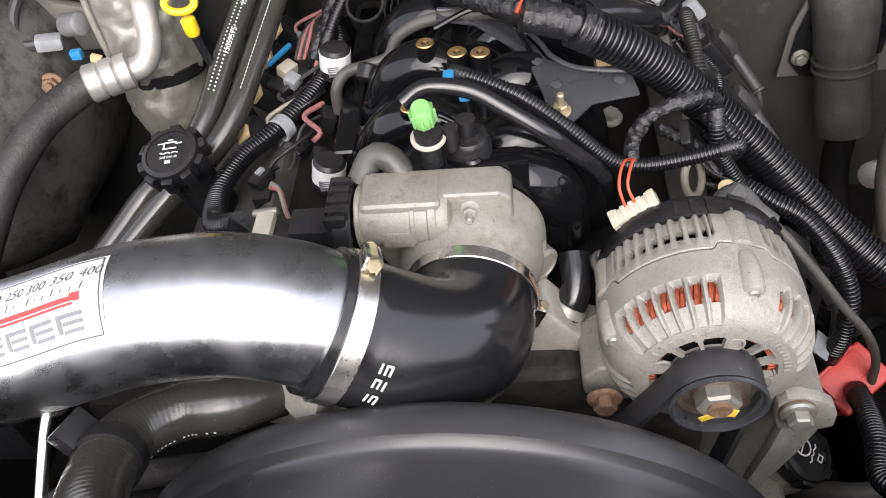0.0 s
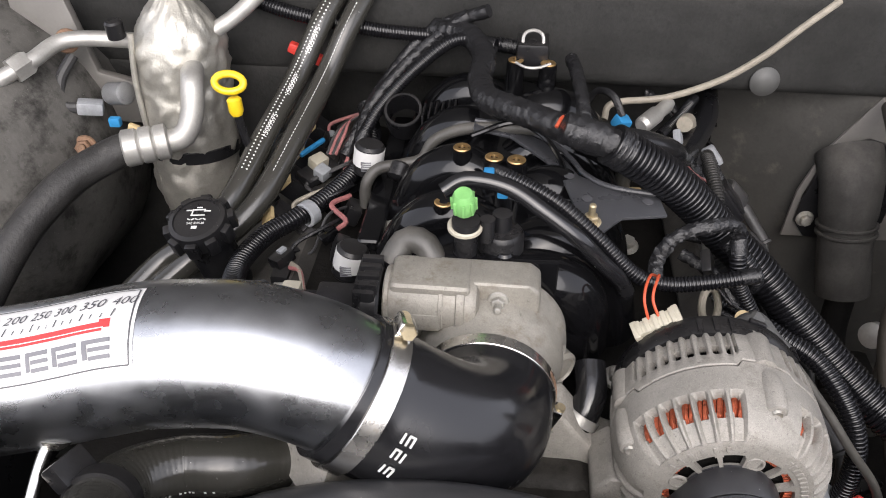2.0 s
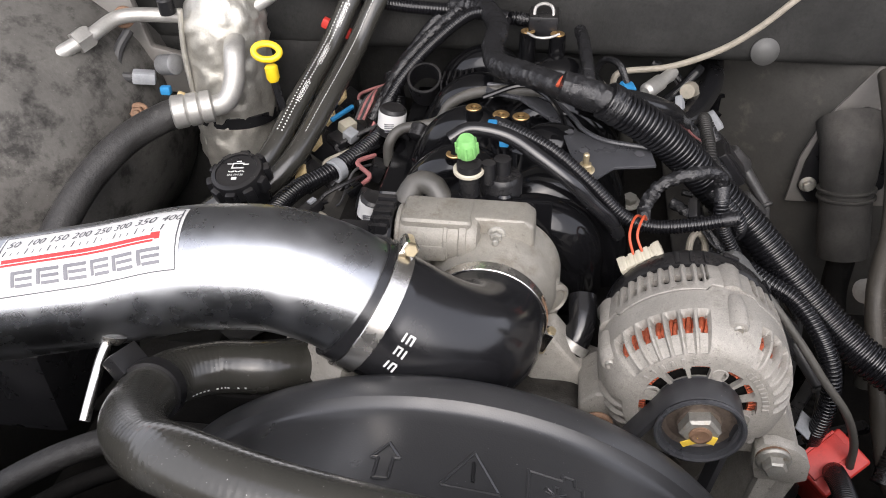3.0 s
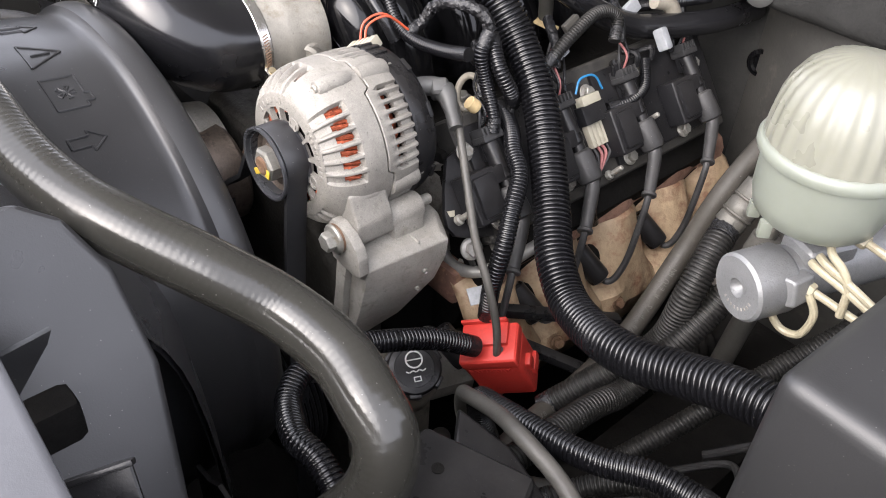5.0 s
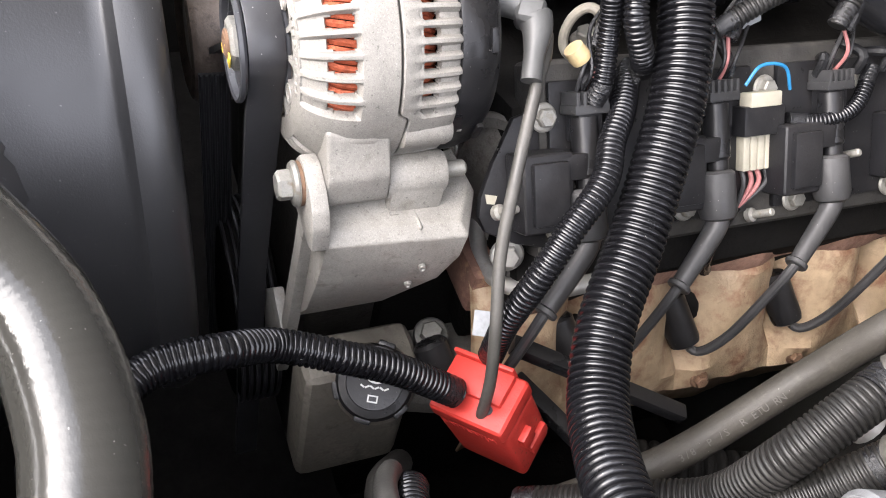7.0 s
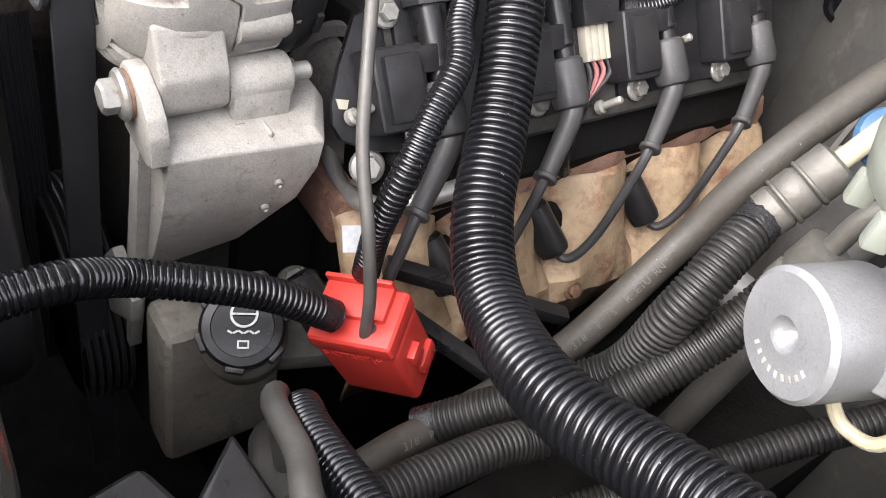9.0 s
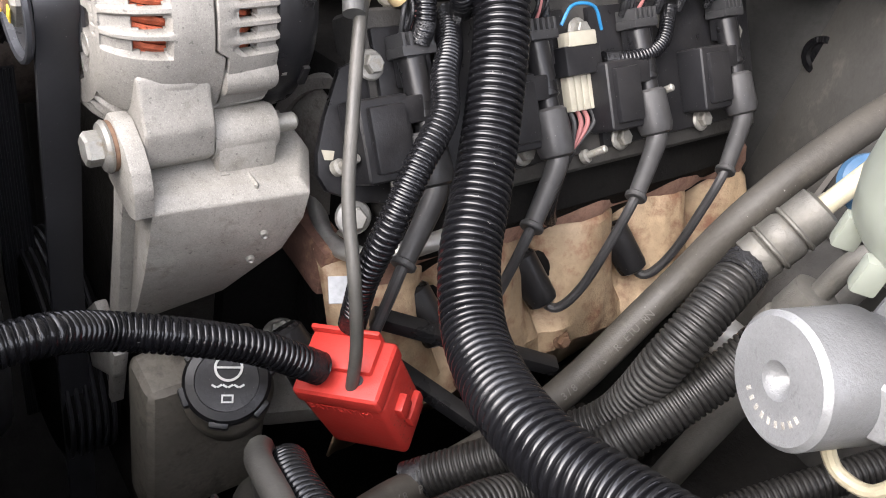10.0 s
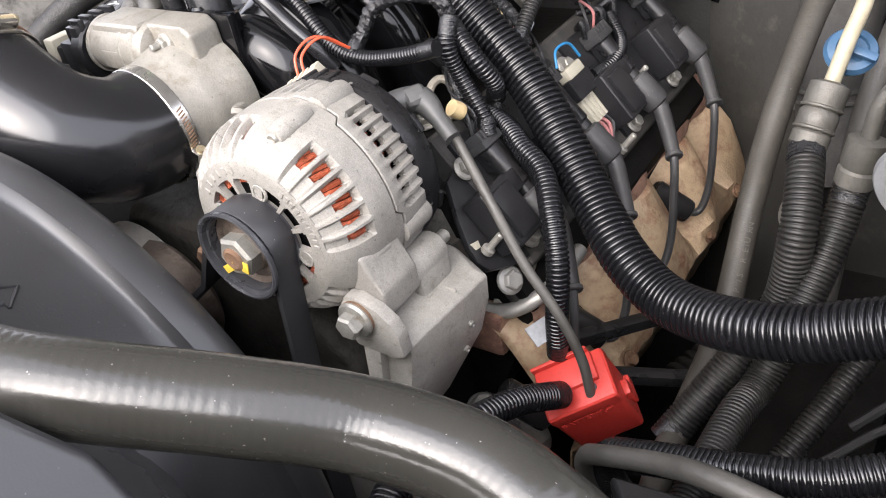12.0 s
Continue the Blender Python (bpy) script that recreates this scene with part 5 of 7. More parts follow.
def vm(s, y, n=0.0):
    """A frame there: x down the slope, y back, z off the cover."""
    m = Matrix((S, (0, 1, 0), NV)).transposed().to_4x4()
    m.translation = vc(s, y, n)
    return m


vcov = thing("valve_cover", vc(0.06, 0.62), "dusty dark grey valve cover on the driver side", "valve cover")
b = box((0.125, 0.375, 0.03), vm(0.052, 0.615, -0.0165), 0.006, 3)
add(b, box((0.020, 0.395, 0.008), vm(0.128, 0.615, -0.034), 0.002))
part("cover", b, COVER, vcov)
b = box((0.100, 0.155, 0.005), vm(0.052, 0.512, 0.0005), 0.002)
part("coil_plate", b, COIL, vcov)
b = box((0.100, 0.185, 0.005), vm(0.052, 0.705, 0.0005), 0.002)
part("coil_plate", b, COIL, vcov)
part("front_plate", prism([(0.018, 0.428), (0.022, 0.412), (0.048, 0.397), (0.068, 0.388), (0.080, 0.386), (0.090, 0.390), (0.100, 0.410), (0.106, 0.432)], 0.006, vm(0, 0, -0.006), 0.0016), COIL, vcov)
part("chip", prism([(0.0, 0.0), (0.006, 0.001), (0.007, 0.006), (0.002, 0.008)], 0.0006, vm(0.066, 0.3905, 0.0002), 0.0), WHITEPL, vcov, "pale flake of dirt")
part("gasket_rail", box((0.008, 0.400, 0.010), vm(0.140, 0.62, -0.038), 0.002), CASTDIRTY, vcov)
for s_, y_ in ((0.097, 0.629), (0.097, 0.722), (0.094, 0.439), (0.092, 0.535), (0.034, 0.771), (0.018, 0.600), (0.016, 0.690), (0.023, 0.430)):
    flange_bolt("bolt", vc(s_, y_, 0.003), NV, 0.0062, STEEL, "", vcov)
for s_, y_ in ((0.105, 0.591), (0.072, 0.668), (0.078, 0.397)):
    part("stud", lathe([(0.005, 0), (0.005, 0.004), (0.0028, 0.005), (0.0028, 0.019), (0.002, 0.020)], at(vc(s_, y_, 0.002), NV + Vector((0, 0.3, 0.4))), 12), STEEL, vcov)
# front end of the head and its round cover
he = thing("head_end_cover", (0.226, 0.42, 0.80), "round grimy grey cover on the front of the cylinder head", "cover")
HM = at((0.226, 0.424, 0.838), (0.35, -0.85, 0.1))
part("disc", lathe([(0.001, 0.0045), (0.012, 0.0045), (0.014, 0.003), (0.040, 0.002), (0.043, 0.0), (0.046, -0.002), (0.046, -0.012)], HM, 48), GREASECAST, he)
part("rim", turned([(0.0445, -0.004), (0.0462, 0.0035), (0.0530, 0.0040), (0.0550, 0.0015), (0.0550, -0.014), (0.0445, -0.014)], HM, 56), GREASECAST, he)
for a_ in (40, 160, 280):
    q_ = HM @ Vector((0.049 * math.cos(math.radians(a_)), 0.049 * math.sin(math.radians(a_)), 0.004))
    flange_bolt("bolt", q_, (0.35, -0.85, 0.1), 0.0042, STEEL, "", he)
pip = tube([(0.215, 0.418, 0.80), (0.245, 0.412, 0.792), (0.272, 0.418, 0.798), (0.292, 0.440, 0.812), (0.295, 0.48, 0.818)], 0.0062, 12)
solid("coolant_pipe", pip, ALU, "bent grey metal pipe below the valve cover", "pipe")
flange_bolt("eye_bolt", (0.271, 0.410, 0.8306), (0.8, -0.3, 0.5), 0.0075, ALU, "dull grey eye bolt on the cylinder head")


def coil(y):
    """One ignition coil with plug, column, boot and elbow."""
    c = thing("ignition_coil", vc(0.05, y), "dusty black ignition coil with a grey rubber boot", "ignition coil", "ignition coils")
    b_ = box((0.048, 0.034, 0.024), vm(0.066, y - 0.026, 0.014), 0.003, 3)
    add(b_, box((0.038, 0.024, 0.006), vm(0.066, y - 0.026, 0.027), 0.002))
    add(b_, box((0.016, 0.020, 0.020), vm(0.052, y - 0.008, 0.016), 0.002))
    part("coil_body", b_, COIL, c)
    col = lathe([(0.0085, -0.004), (0.0085, 0.030), (0.0070, 0.032), (0.0070, 0.046)], at(vc(0.028, y + 0.004, 0.016), S + NV * 0.10, NV), 18)
    part("column", col, BLACK, c)
    part("plug", box((0.026, 0.017, 0.016), vm(0.026, y + 0.006, 0.013), 0.002), COIL, c)
    lk = box((0.006, 0.024, 0.019), vm(0.019, y + 0.006, 0.014), 0.001)
    lock = part("plug_lock", lk, BOOT, c, "grey comb-shaped plug lock")
    for k in range(5):
        part("tooth", box((0.009, 0.0024, 0.019), vm(0.013, y - 0.0038 + 0.0049 * k, 0.014), 0.0005), BOOT, lock)
    bt = lathe([(0.0100, 0), (0.0122, 0.002), (0.0125, 0.026), (0.0110, 0.031), (0.007, 0.033)], at(vc(0.066, y, 0.022), S + NV * 0.12, NV), 24)
    part("boot", bt, BOOT, c)
    p0 = vc(0.097, y, 0.026)
    el = [p0 - S * 0.008, p0, p0 + S * 0.010 + Vector((0.001, -0.006, 0)), p0 + S * 0.036 + Vector((0.004, -0.032, 0))]
    part("elbow", sweep(smooth_line(el, 0.002), lambda i: 0.0078 - 0.00006 * i, 16), BOOT, c)
    part("collar", ring(0.0078, 0.003, 0.004, at(el[-1], el[-1] - el[-2]), 18), BOOT, c)
    wire = [el[-2], el[-1], el[-1] + Vector((0.004, -0.010, -0.035)), el[-1] + Vector((0.004, -0.020, -0.080)), el[-1] + Vector((-0.002, -0.030, -0.105)), el[-1] + Vector((-0.014, -0.038, -0.102)), el[-1] + Vector((-0.030, -0.044, -0.088))]
    part("wire", tube(wire, 0.0037, 10), BOOT, c, "black spark plug wire")
    part("plug_sleeve", lathe([(0.008, -0.006), (0.0115, -0.004), (0.0125, 0), (0.0125, 0.035), (0.010, 0.038)], at(wire[-2], wire[-1] - wire[-2]), 18), BLACK, c, "dark metal heat sleeve")
    return c


for y in (0.447, 0.545, 0.643, 0.745):
    coil(y)

# connector cluster between the coils
cl = thing("wiring_connector", vc(0.0480, 0.585, 0.0110), "pale plastic wiring connector with a blue wire and pink leads", "connector")
part("shell", box((0.020, 0.034, 0.014), vm(0.0380, 0.590, 0.0100), 0.002), COIL, cl)
b = box((0.010, 0.026, 0.012), vm(0.0240, 0.590, 0.0120), 0.0015)
part("upper_plug", b, WHITEPL, cl)
for k in range(4):
    part("lower_plug", box((0.024, 0.0054, 0.011), vm(0.0600, 0.581 + 0.0062 * k, 0.0050), 0.001), WHITEPL, cl)
for k in range(4):
    q = vc(0.0700, 0.581 + 0.0062 * k, 0.0050)
    part("lead", tube([q, q + S * 0.012 + NV * 0.003, vc(0.1000, 0.578, 0.0030)], 0.0017, 8), PINKWIRE if k % 3 else BOOT, cl)
part("lead_tape", tube([vc(0.0960, 0.578, 0.0030), vc(0.1130, 0.570, -0.0030), vc(0.1360, 0.566, -0.0130), vc(0.1480, 0.575, -0.0240)], 0.0052, 10), TAPE, cl)
part("blue_wire", tube([vc(0.0140, 0.574, 0.0150), vc(0.0020, 0.585, 0.0170), vc(0.0040, 0.605, 0.0170), vc(0.0200, 0.616, 0.0110)], 0.0012, 8), BLUE, cl, "bright blue wire")
BR = [vc(0.0400, 0.612, 0.0130), vc(0.0420, 0.640, 0.0210), vc(0.0340, 0.668, 0.0190), vc(0.0100, 0.690, 0.0110)]
loom_thing(BR, 0.0058, 0.0030, 0.0009, 14, LOOM, "thin black corrugated loom branch over the coils", "wiring loom")
LP = [vc(-0.022, 0.545, 0.020), vc(-0.040, 0.575, 0.035), vc(-0.052, 0.615, 0.040), vc(-0.042, 0.640, 0.038), vc(-0.020, 0.628, 0.036)]
loom_thing(LP, 0.0066, 0.0030, 0.0010, 16, LOOMOLD, "looped grey corrugated loom above the coils", "wiring loom")
random.seed(5)
for k, y in enumerate((0.452, 0.49, 0.56, 0.64, 0.675, 0.70, 0.735, 0.76)):
    q = vc(0.012, y, 0.010)
    e = q + Vector((random.uniform(-0.035, -0.01), random.uniform(-0.01, 0.02), random.uniform(-0.005, 0.02)))
    solid("coil_lead", tube([q, q - S * 0.012 + NV * 0.006, e], 0.0036, 8), TAPE, "taped black coil lead", "wire", group="coil leads")
solid("cloth_wrap", tube([vc(-0.020, 0.745, 0.022), vc(-0.036, 0.735, 0.028), vc(-0.045, 0.715, 0.026)], 0.0085, 12), TAPEWRAP, "beige cloth-taped wire bundle", "wire bundle")
solid("wire_clip", box((0.024, 0.010, 0.014), vm(-0.004, 0.700, 0.034), 0.003), GREYPL, "grey plastic wire clip", "clip")
solid("orange_seal", lathe([(0.0062, 0), (0.0068, 0.003), (0.0062, 0.010)], at(vc(-0.010, 0.448, 0.02), (-0.3, -0.6, 0.6)), 14), TANPL, "orange rubber wire seal", "seal")
# pale coiled heat-shrink loop
rg = [Vector((0.200, 0.460, 0.946)) + Vector((0.0075, 0.0065, 0.0)) * math.cos(a) + Vector((-0.003, 0.005, 0.0145)) * math.sin(a) for a in [math.pi * k / 8 for k in range(17)]]
solid("wire_loop", sweep([Vector(p) for p in smooth_line(rg, 0.003)], 0.0032, 10), TAPEWRAP, "pale grey coiled wire loop", "wire")

# ---------- exhaust heat shield ----------
bm = bmesh.new()
PROF = [(0.250, 0.790), (0.262, 0.784), (0.276, 0.770), (0.290, 0.748), (0.304, 0.722), (0.318, 0.700), (0.322, 0.680), (0.312, 0.668), (0.31, 0.64)]
ny = 110
grid = []
for j in range(ny + 1):
    y = 0.40 + 0.43 * j / ny
    row = []
    for i, (x, z) in enumerate(PROF):
        lump = abs(math.cos(math.pi * (y - 0.532) / 0.0965))
        w = math.sin(math.pi * min(1, i / 5.5))
        o = 0.052 * (lump ** 0.55 - 0.72) * w + (0.009 * noise.noise(Vector((y * 26, i * 0.7, 1.7))) + 0.004 * noise.noise(Vector((y * 70, i * 1.3, 4.2)))) * (i > 0)
        row.append(bm.verts.new((x + o * 0.8, y, z + o * 0.5)))
    grid.append(row)
for a, b in zip(grid, grid[1:]):
    for k in range(len(PROF) - 1):
        bm.faces.new((a[k], a[k + 1], b[k + 1], b[k]))
hsh = thing("exhaust_heat_shield", (0.30, 0.60, 0.66), "tan crumpled exhaust heat shield with rust stains", "heat shield")
shield = part("shield", bm, TAN, hsh)
mod = shield.modifiers.new("thick", "SOLIDIFY")
mod.thickness = 0.002
for y in (0.50, 0.60, 0.70, 0.79):
    flange_bolt("bolt", (0.322, y, 0.690), (0.9, -0.1, 0.4), 0.0055, RUST, "rusty shield bolt", hsh)
# near-black domed discs paint the shade of the plug recesses
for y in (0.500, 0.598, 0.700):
    part("recess_shade", lathe([(0.001, 0.004), (0.012, 0.003), (0.016, 0.0), (0.017, -0.004)], at((0.284, y, 0.742), (0.75, -0.25, 0.6), (0, 1, 0)) @ Matrix.Diagonal((1.2, 0.8, 0.6, 1.0)), 20), ENGINE, hsh, "near-black disc painting the shade round a spark plug")
fl = bmesh.new()
rows = []
for j in range(90):
    y = 0.42 + 0.40 * j / 89
    w_ = 0.004 * noise.noise(Vector((y * 40, 2.0, 0.5))) + 0.004 * math.cos(2 * math.pi * (y - 0.532) / 0.0965)
    rows.append([fl.verts.new((0.262 + x + w_, y, 0.800 + z)) for x, z in ((0.0, 0.010), (0.012, 0.004), (0.018, -0.008), (0.018, -0.022), (0.0, -0.030))])
for a, b in zip(rows, rows[1:]):
    for k in range(5):
        fl.faces.new((a[k], a[(k + 1) % 5], b[(k + 1) % 5], b[k]))
solid("exhaust_flange", fl, RUSTFLANGE, "rusty brown exhaust flange under the valve cover", "exhaust flange")
bm = block(0.20, 0.262, 0.40, 0.82, 0.755, 0.795, 0.006)
for y in (0.455, 0.553, 0.65, 0.745):
    add(bm, tube([(0.235, y, 0.775), (0.255, y, 0.755), (0.268, y + 0.01, 0.720)], 0.013, 14))
solid("exhaust_manifold", bm, RUSTSHIELD, "rusty exhaust manifold behind the heat shield", "exhaust manifold")

# thin leads from every coil plug to the harness above, with tape and clips
random.seed(17)
for y in (0.447, 0.545, 0.643, 0.745):
    top = vc(-0.048, y + 0.030, 0.012)
    for k in range(4):
        q = vc(0.010, y + 0.000 + 0.004 * k, 0.014)
        solid("plug_lead", tube([q, q - S * 0.014 + NV * random.uniform(0.004, 0.012), q - S * 0.034 + Vector((0, random.uniform(0.0, 0.018), 0.004)), top], 0.0013, 7), (BOOT, TAPE, PINKWIRE, TAPE)[k], "thin coloured lead above an ignition coil plug", "wire", group="coil plug leads")
    solid("lead_sleeve", taped([vc(-0.016, y + 0.012, 0.018), vc(-0.034, y + 0.022, 0.018), top, top + Vector((-0.020, 0.012, 0.006))], 0.0052, 12, 0.8), TAPE, "crinkled tape sleeve on the coil leads", "wire sleeve", group="coil lead sleeves")
for s_, y_, m_ in ((-0.040, 0.520, OLDHOSE), (-0.050, 0.600, OLDHOSE), (-0.046, 0.690, GREYPL), (-0.060, 0.640, BLACK), (-0.030, 0.570, GREYPL), (-0.055, 0.475, BLACK)):
    solid("harness_clip", box((0.014, 0.020, 0.008), vm(s_, y_, 0.016) @ pose(0, 0, 0, 15, 10, 25), 0.002), m_, "small plastic harness clip above the coils", "clip", group="harness clips")

# ---------- intake manifold ----------
im = thing("intake_manifold", (0.03, 0.55, 0.90), "glossy black plastic intake manifold with curved runners", "intake manifold")
b = prism([(-0.050, 0.90), (0.105, 0.90), (0.100, 0.965), (0.075, 1.000), (0.045, 1.010), (0.0, 1.008), (-0.030, 0.990)], 0.33, Matrix.Translation((0, 0.735, 0)) @ pose(0, 0, 0, 90, 0, 0), 0.012, 4)
part("plenum", b, GLOSS, im)
random.seed(2)
for k, y in enumerate((0.455, 0.53, 0.605, 0.68)):
    r = 0.026
    part("runner", sweep(smooth_line([(0.030, y - 0.012, 0.985), (0.062, y - 0.006, 1.005), (0.092, y, 0.990), (0.112, y + 0.004, 0.955), (0.120, y + 0.006, 0.915)], 0.006), lambda i: 0.024, 24), GLOSS, im)
    part("runner", sweep(smooth_line([(0.020, y + 0.030, 0.985), (-0.012, y + 0.034, 1.000), (-0.040, y + 0.036, 0.985), (-0.058, y + 0.038, 0.95), (-0.064, y + 0.040, 0.915)], 0.006), lambda i: 0.023, 24), GLOSS, im)
part("rim_ridge", tube([(0.058, 0.408, 1.004), (0.090, 0.412, 0.996), (0.108, 0.416, 0.975), (0.104, 0.418, 0.950), (0.080, 0.414, 0.925)], 0.0018, 8), GLOSS, im)
b = sweep(smooth_line([(0.040, 0.428, 0.992), (0.062, 0.424, 0.992), (0.082, 0.426, 0.978), (0.093, 0.430, 0.952), (0.096, 0.436, 0.92)], 0.004), lambda i: 0.0225 + 0.0035 * math.sin(min(1, i / 22) * math.pi), 28)
part("front_runner", b, GLOSS, im)
part("runner_crease", tube([(0.061, 0.402, 1.010), (0.062, 0.3985, 0.992), (0.066, 0.3995, 0.972), (0.078, 0.406, 0.955), (0.094, 0.411, 0.950), (0.107, 0.419, 0.956)], 0.0012, 8), GLOSS, im)
part("bolt_post", lathe([(0.0065, 0), (0.0065, 0.016), (0.005, 0.018), (0.003, 0.016)], at((0.031, 0.402, 1.014)), 16), GLOSS, im)
for (x, y, z) in ((-0.0115, 0.555, 1.026), (0.0176, 0.520, 1.0385), (0.0360, 0.516, 1.0395), (-0.020, 0.480, 1.018), (0.03, 0.700, 1.045), (0.062, 0.695, 1.045)):
    part("boss", lathe([(0.010, -0.045), (0.009, -0.002), (0.0088, 0.0)], at((x, y, z)), 18), GLOSS, im)
    part("brass_insert", ring(0.0078, 0.0036, 0.002, at((x, y, z)), 18), GOLD, im, "brass threaded insert")
part("arc_rib", tube([(-0.005, 0.575, 1.028), (0.030, 0.588, 1.036), (0.055, 0.575, 1.034), (0.072, 0.545, 1.028), (0.080, 0.510, 1.020)], 0.0026, 8), GLOSS, im)
part("front_lip", block(-0.034, 0.064, 0.398, 0.412, 1.012, 1.026, 0.002), GLOSS, im)
part("moulded_marks", bars([(0.0, -0.004 * k, 0.010 - 0.002 * (k % 2), 0.0016) for k in range(4)], at((0.094, 0.470, 1.012), (0.45, -0.3, 0.85), (0, 1, 0)), 0.0006), BLACK, im)

# sensor tower with green cap
tw = thing("service_port", (0.002, 0.40, 0.99), "black service port with a light green ribbed cap", "service port")
part("tower", lathe([(0.0085, 0), (0.0085, 0.062), (0.010, 0.064), (0.010, 0.074)], at((0.003, 0.404, 0.985), (0, -0.05, 1)), 24), BLACK, tw)
part("collar", ring(0.0125, 0.009, 0.004, at((0.0025, 0.402, 1.050), (0, -0.1, 1)), 28), WHITEPL, tw, "cream collar")
cap = lathe([(0.0068, 0), (0.0080, 0.002), (0.0076, 0.015), (0.0060, 0.018)], at((0.002, 0.400, 1.066), (-0.05, -0.25, 1)), 24)
for k in range(8):
    a = 2 * math.pi * k / 8
    part("grip_rib", box((0.0030, 0.0020, 0.011), at((0.002, 0.400, 1.066), (-0.05, -0.25, 1)) @ Matrix.Translation((0.0078 * math.cos(a), 0.0078 * math.sin(a), 0.008)) @ pose(0, 0, 0, 0, 0, math.degrees(a)), 0.0006), GREEN, tw)
part("cap", cap, GREEN, tw, "light green ribbed cap")
vv = thing("purge_valve", (0.028, 0.412, 0.99), "black cylindrical purge valve with a blue connector clip", "valve")
part("canister", lathe([(0.015, 0), (0.0165, 0.002), (0.0165, 0.048), (0.014, 0.052), (0.007, 0.053), (0.007, 0.066)], at((0.028, 0.415, 0.990)), 28), BLACK, vv)
part("nipple", lathe([(0.0055, 0), (0.0055, 0.018), (0.004, 0.018)], at((0.018, 0.404, 1.040)), 14), BLACK, vv)
part("clip", box((0.008, 0.008, 0.006), Matrix.Translation((0.027, 0.441, 1.056)), 0.0015), BLUE, vv, "bright blue clip")
part("clip", box((0.008, 0.009, 0.005), Matrix.Translation((0.016, 0.452, 1.066)), 0.0015), BLUE, vv, "bright blue clip")
solid("paper_tag", box((0.008, 0.002, 0.014), at((-0.008, 0.412, 1.015), (-0.2, -1, 0.3)), 0.0005), GREYPL, "small pale blue-grey tag", "tag")

VH = [(-0.016, 0.426, 1.064), (0.001, 0.433, 1.071), (0.031, 0.433, 1.066), (0.058, 0.424, 1.053), (0.083, 0.418, 1.036), (0.100, 0.421, 1.016), (0.118, 0.426, 0.995), (0.127, 0.432, 0.977)]
solid("vapour_hose", tube(VH, 0.0062, 14), RUBBER, "smooth black vapour hose from the purge valve", "hose")
AL = [(0.016, 0.464, 1.061), (0.040, 0.455, 1.057), (0.069, 0.444, 1.047), (0.100, 0.437, 1.023), (0.130, 0.432, 0.996), (0.155, 0.432, 0.988), (0.188, 0.434, 0.991), (0.223, 0.435, 1.000)]
loom_thing(AL, 0.0062, 0.0028, 0.0009, 16, LOOM, "thin black corrugated loom running to the alternator plug", "wiring loom")
TP = [(0.146, 0.432, 0.990), (0.148, 0.446, 1.000), (0.160, 0.452, 1.018), (0.185, 0.455, 1.028), (0.205, 0.466, 1.022), (0.212, 0.470, 1.008), (0.213, 0.460, 0.990), (0.219, 0.462, 0.967), (0.236, 0.459, 0.938)]
solid("taped_harness", taped(TP[:6], 0.0056), TAPE, "shiny tape-wrapped harness loop", "wiring harness")
loom_thing(TP[5:] + [(0.240, 0.455, 0.925)], 0.0068, 0.0030, 0.0009, 16, LOOM, "short black corrugated loom dropping to the coil plug", "wiring loom")
AL2 = [(0.205, 0.478, 1.000), (0.228, 0.470, 0.978), (0.235, 0.48, 0.955), (0.225, 0.495, 0.935)]
loom_thing(AL2, 0.0075, 0.0032, 0.0010, 16, LOOM, "black corrugated loom behind the alternator", "wiring loom")
for k, o in enumerate((0.0, 0.006)):
    w = [(0.137 + 1.2 * o, 0.384, 0.990 + 0.5 * o), (0.132 + o, 0.392, 1.006), (0.137 + o, 0.410, 1.012), (0.148, 0.430, 0.996)]
    solid("lead_wire", tube(w, 0.0011, 8), REDWIRE, "orange-red lead wire to the alternator plug", "wire", group="alternator leads")

# flat bracket with holes
pb = thing("coil_cover_bracket", (0.10, 0.49, 1.02), "flat black painted steel bracket with holes", "bracket")
b = prism([(-0.004, 0.604), (0.030, 0.598), (0.060, 0.576), (0.078, 0.548), (0.088, 0.525), (0.110, 0.512), (0.152, 0.508), (0.156, 0.478), (0.120, 0.468), (0.108, 0.452), (0.098, 0.438), (0.086, 0.446), (0.084, 0.476), (0.076, 0.512), (0.060, 0.545), (0.030, 0.580), (-0.004, 0.588)], 0.003, Matrix.Translation((0, 0, 1.0255)) @ pose(0, 0, 0, 0, 3, 0), 0.001, 2)
part("plate", b, SATIN, pb)
part("raised_edge", tube([(-0.003, 0.602, 1.0295), (0.030, 0.596, 1.0285), (0.066, 0.572, 1.0275), (0.083, 0.545, 1.0265), (0.093, 0.524, 1.026), (0.113, 0.508, 1.025), (0.150, 0.503, 1.023)], 0.0022, 8), SATIN, pb)
# the plate is uncut: thin dark discs paint the shade of its holes
for q in ((0.0935, 0.4885, 1.0240), (0.0800, 0.520, 1.0250), (0.1420, 0.4930, 1.0213)):
    part("hole", lathe([(0.0044, 0), (0.0044, 0.0006)], at(Vector(q) + Vector((0, 0, 0.0005)), (0.05, 0, 1)), 16), INK, pb)
flange_bolt("stud_bolt", (0.0950, 0.4570, 1.0240), (0, -0.1, 1), 0.0055, BRASS, "yellow zinc stud bolt", pb, 0.012)
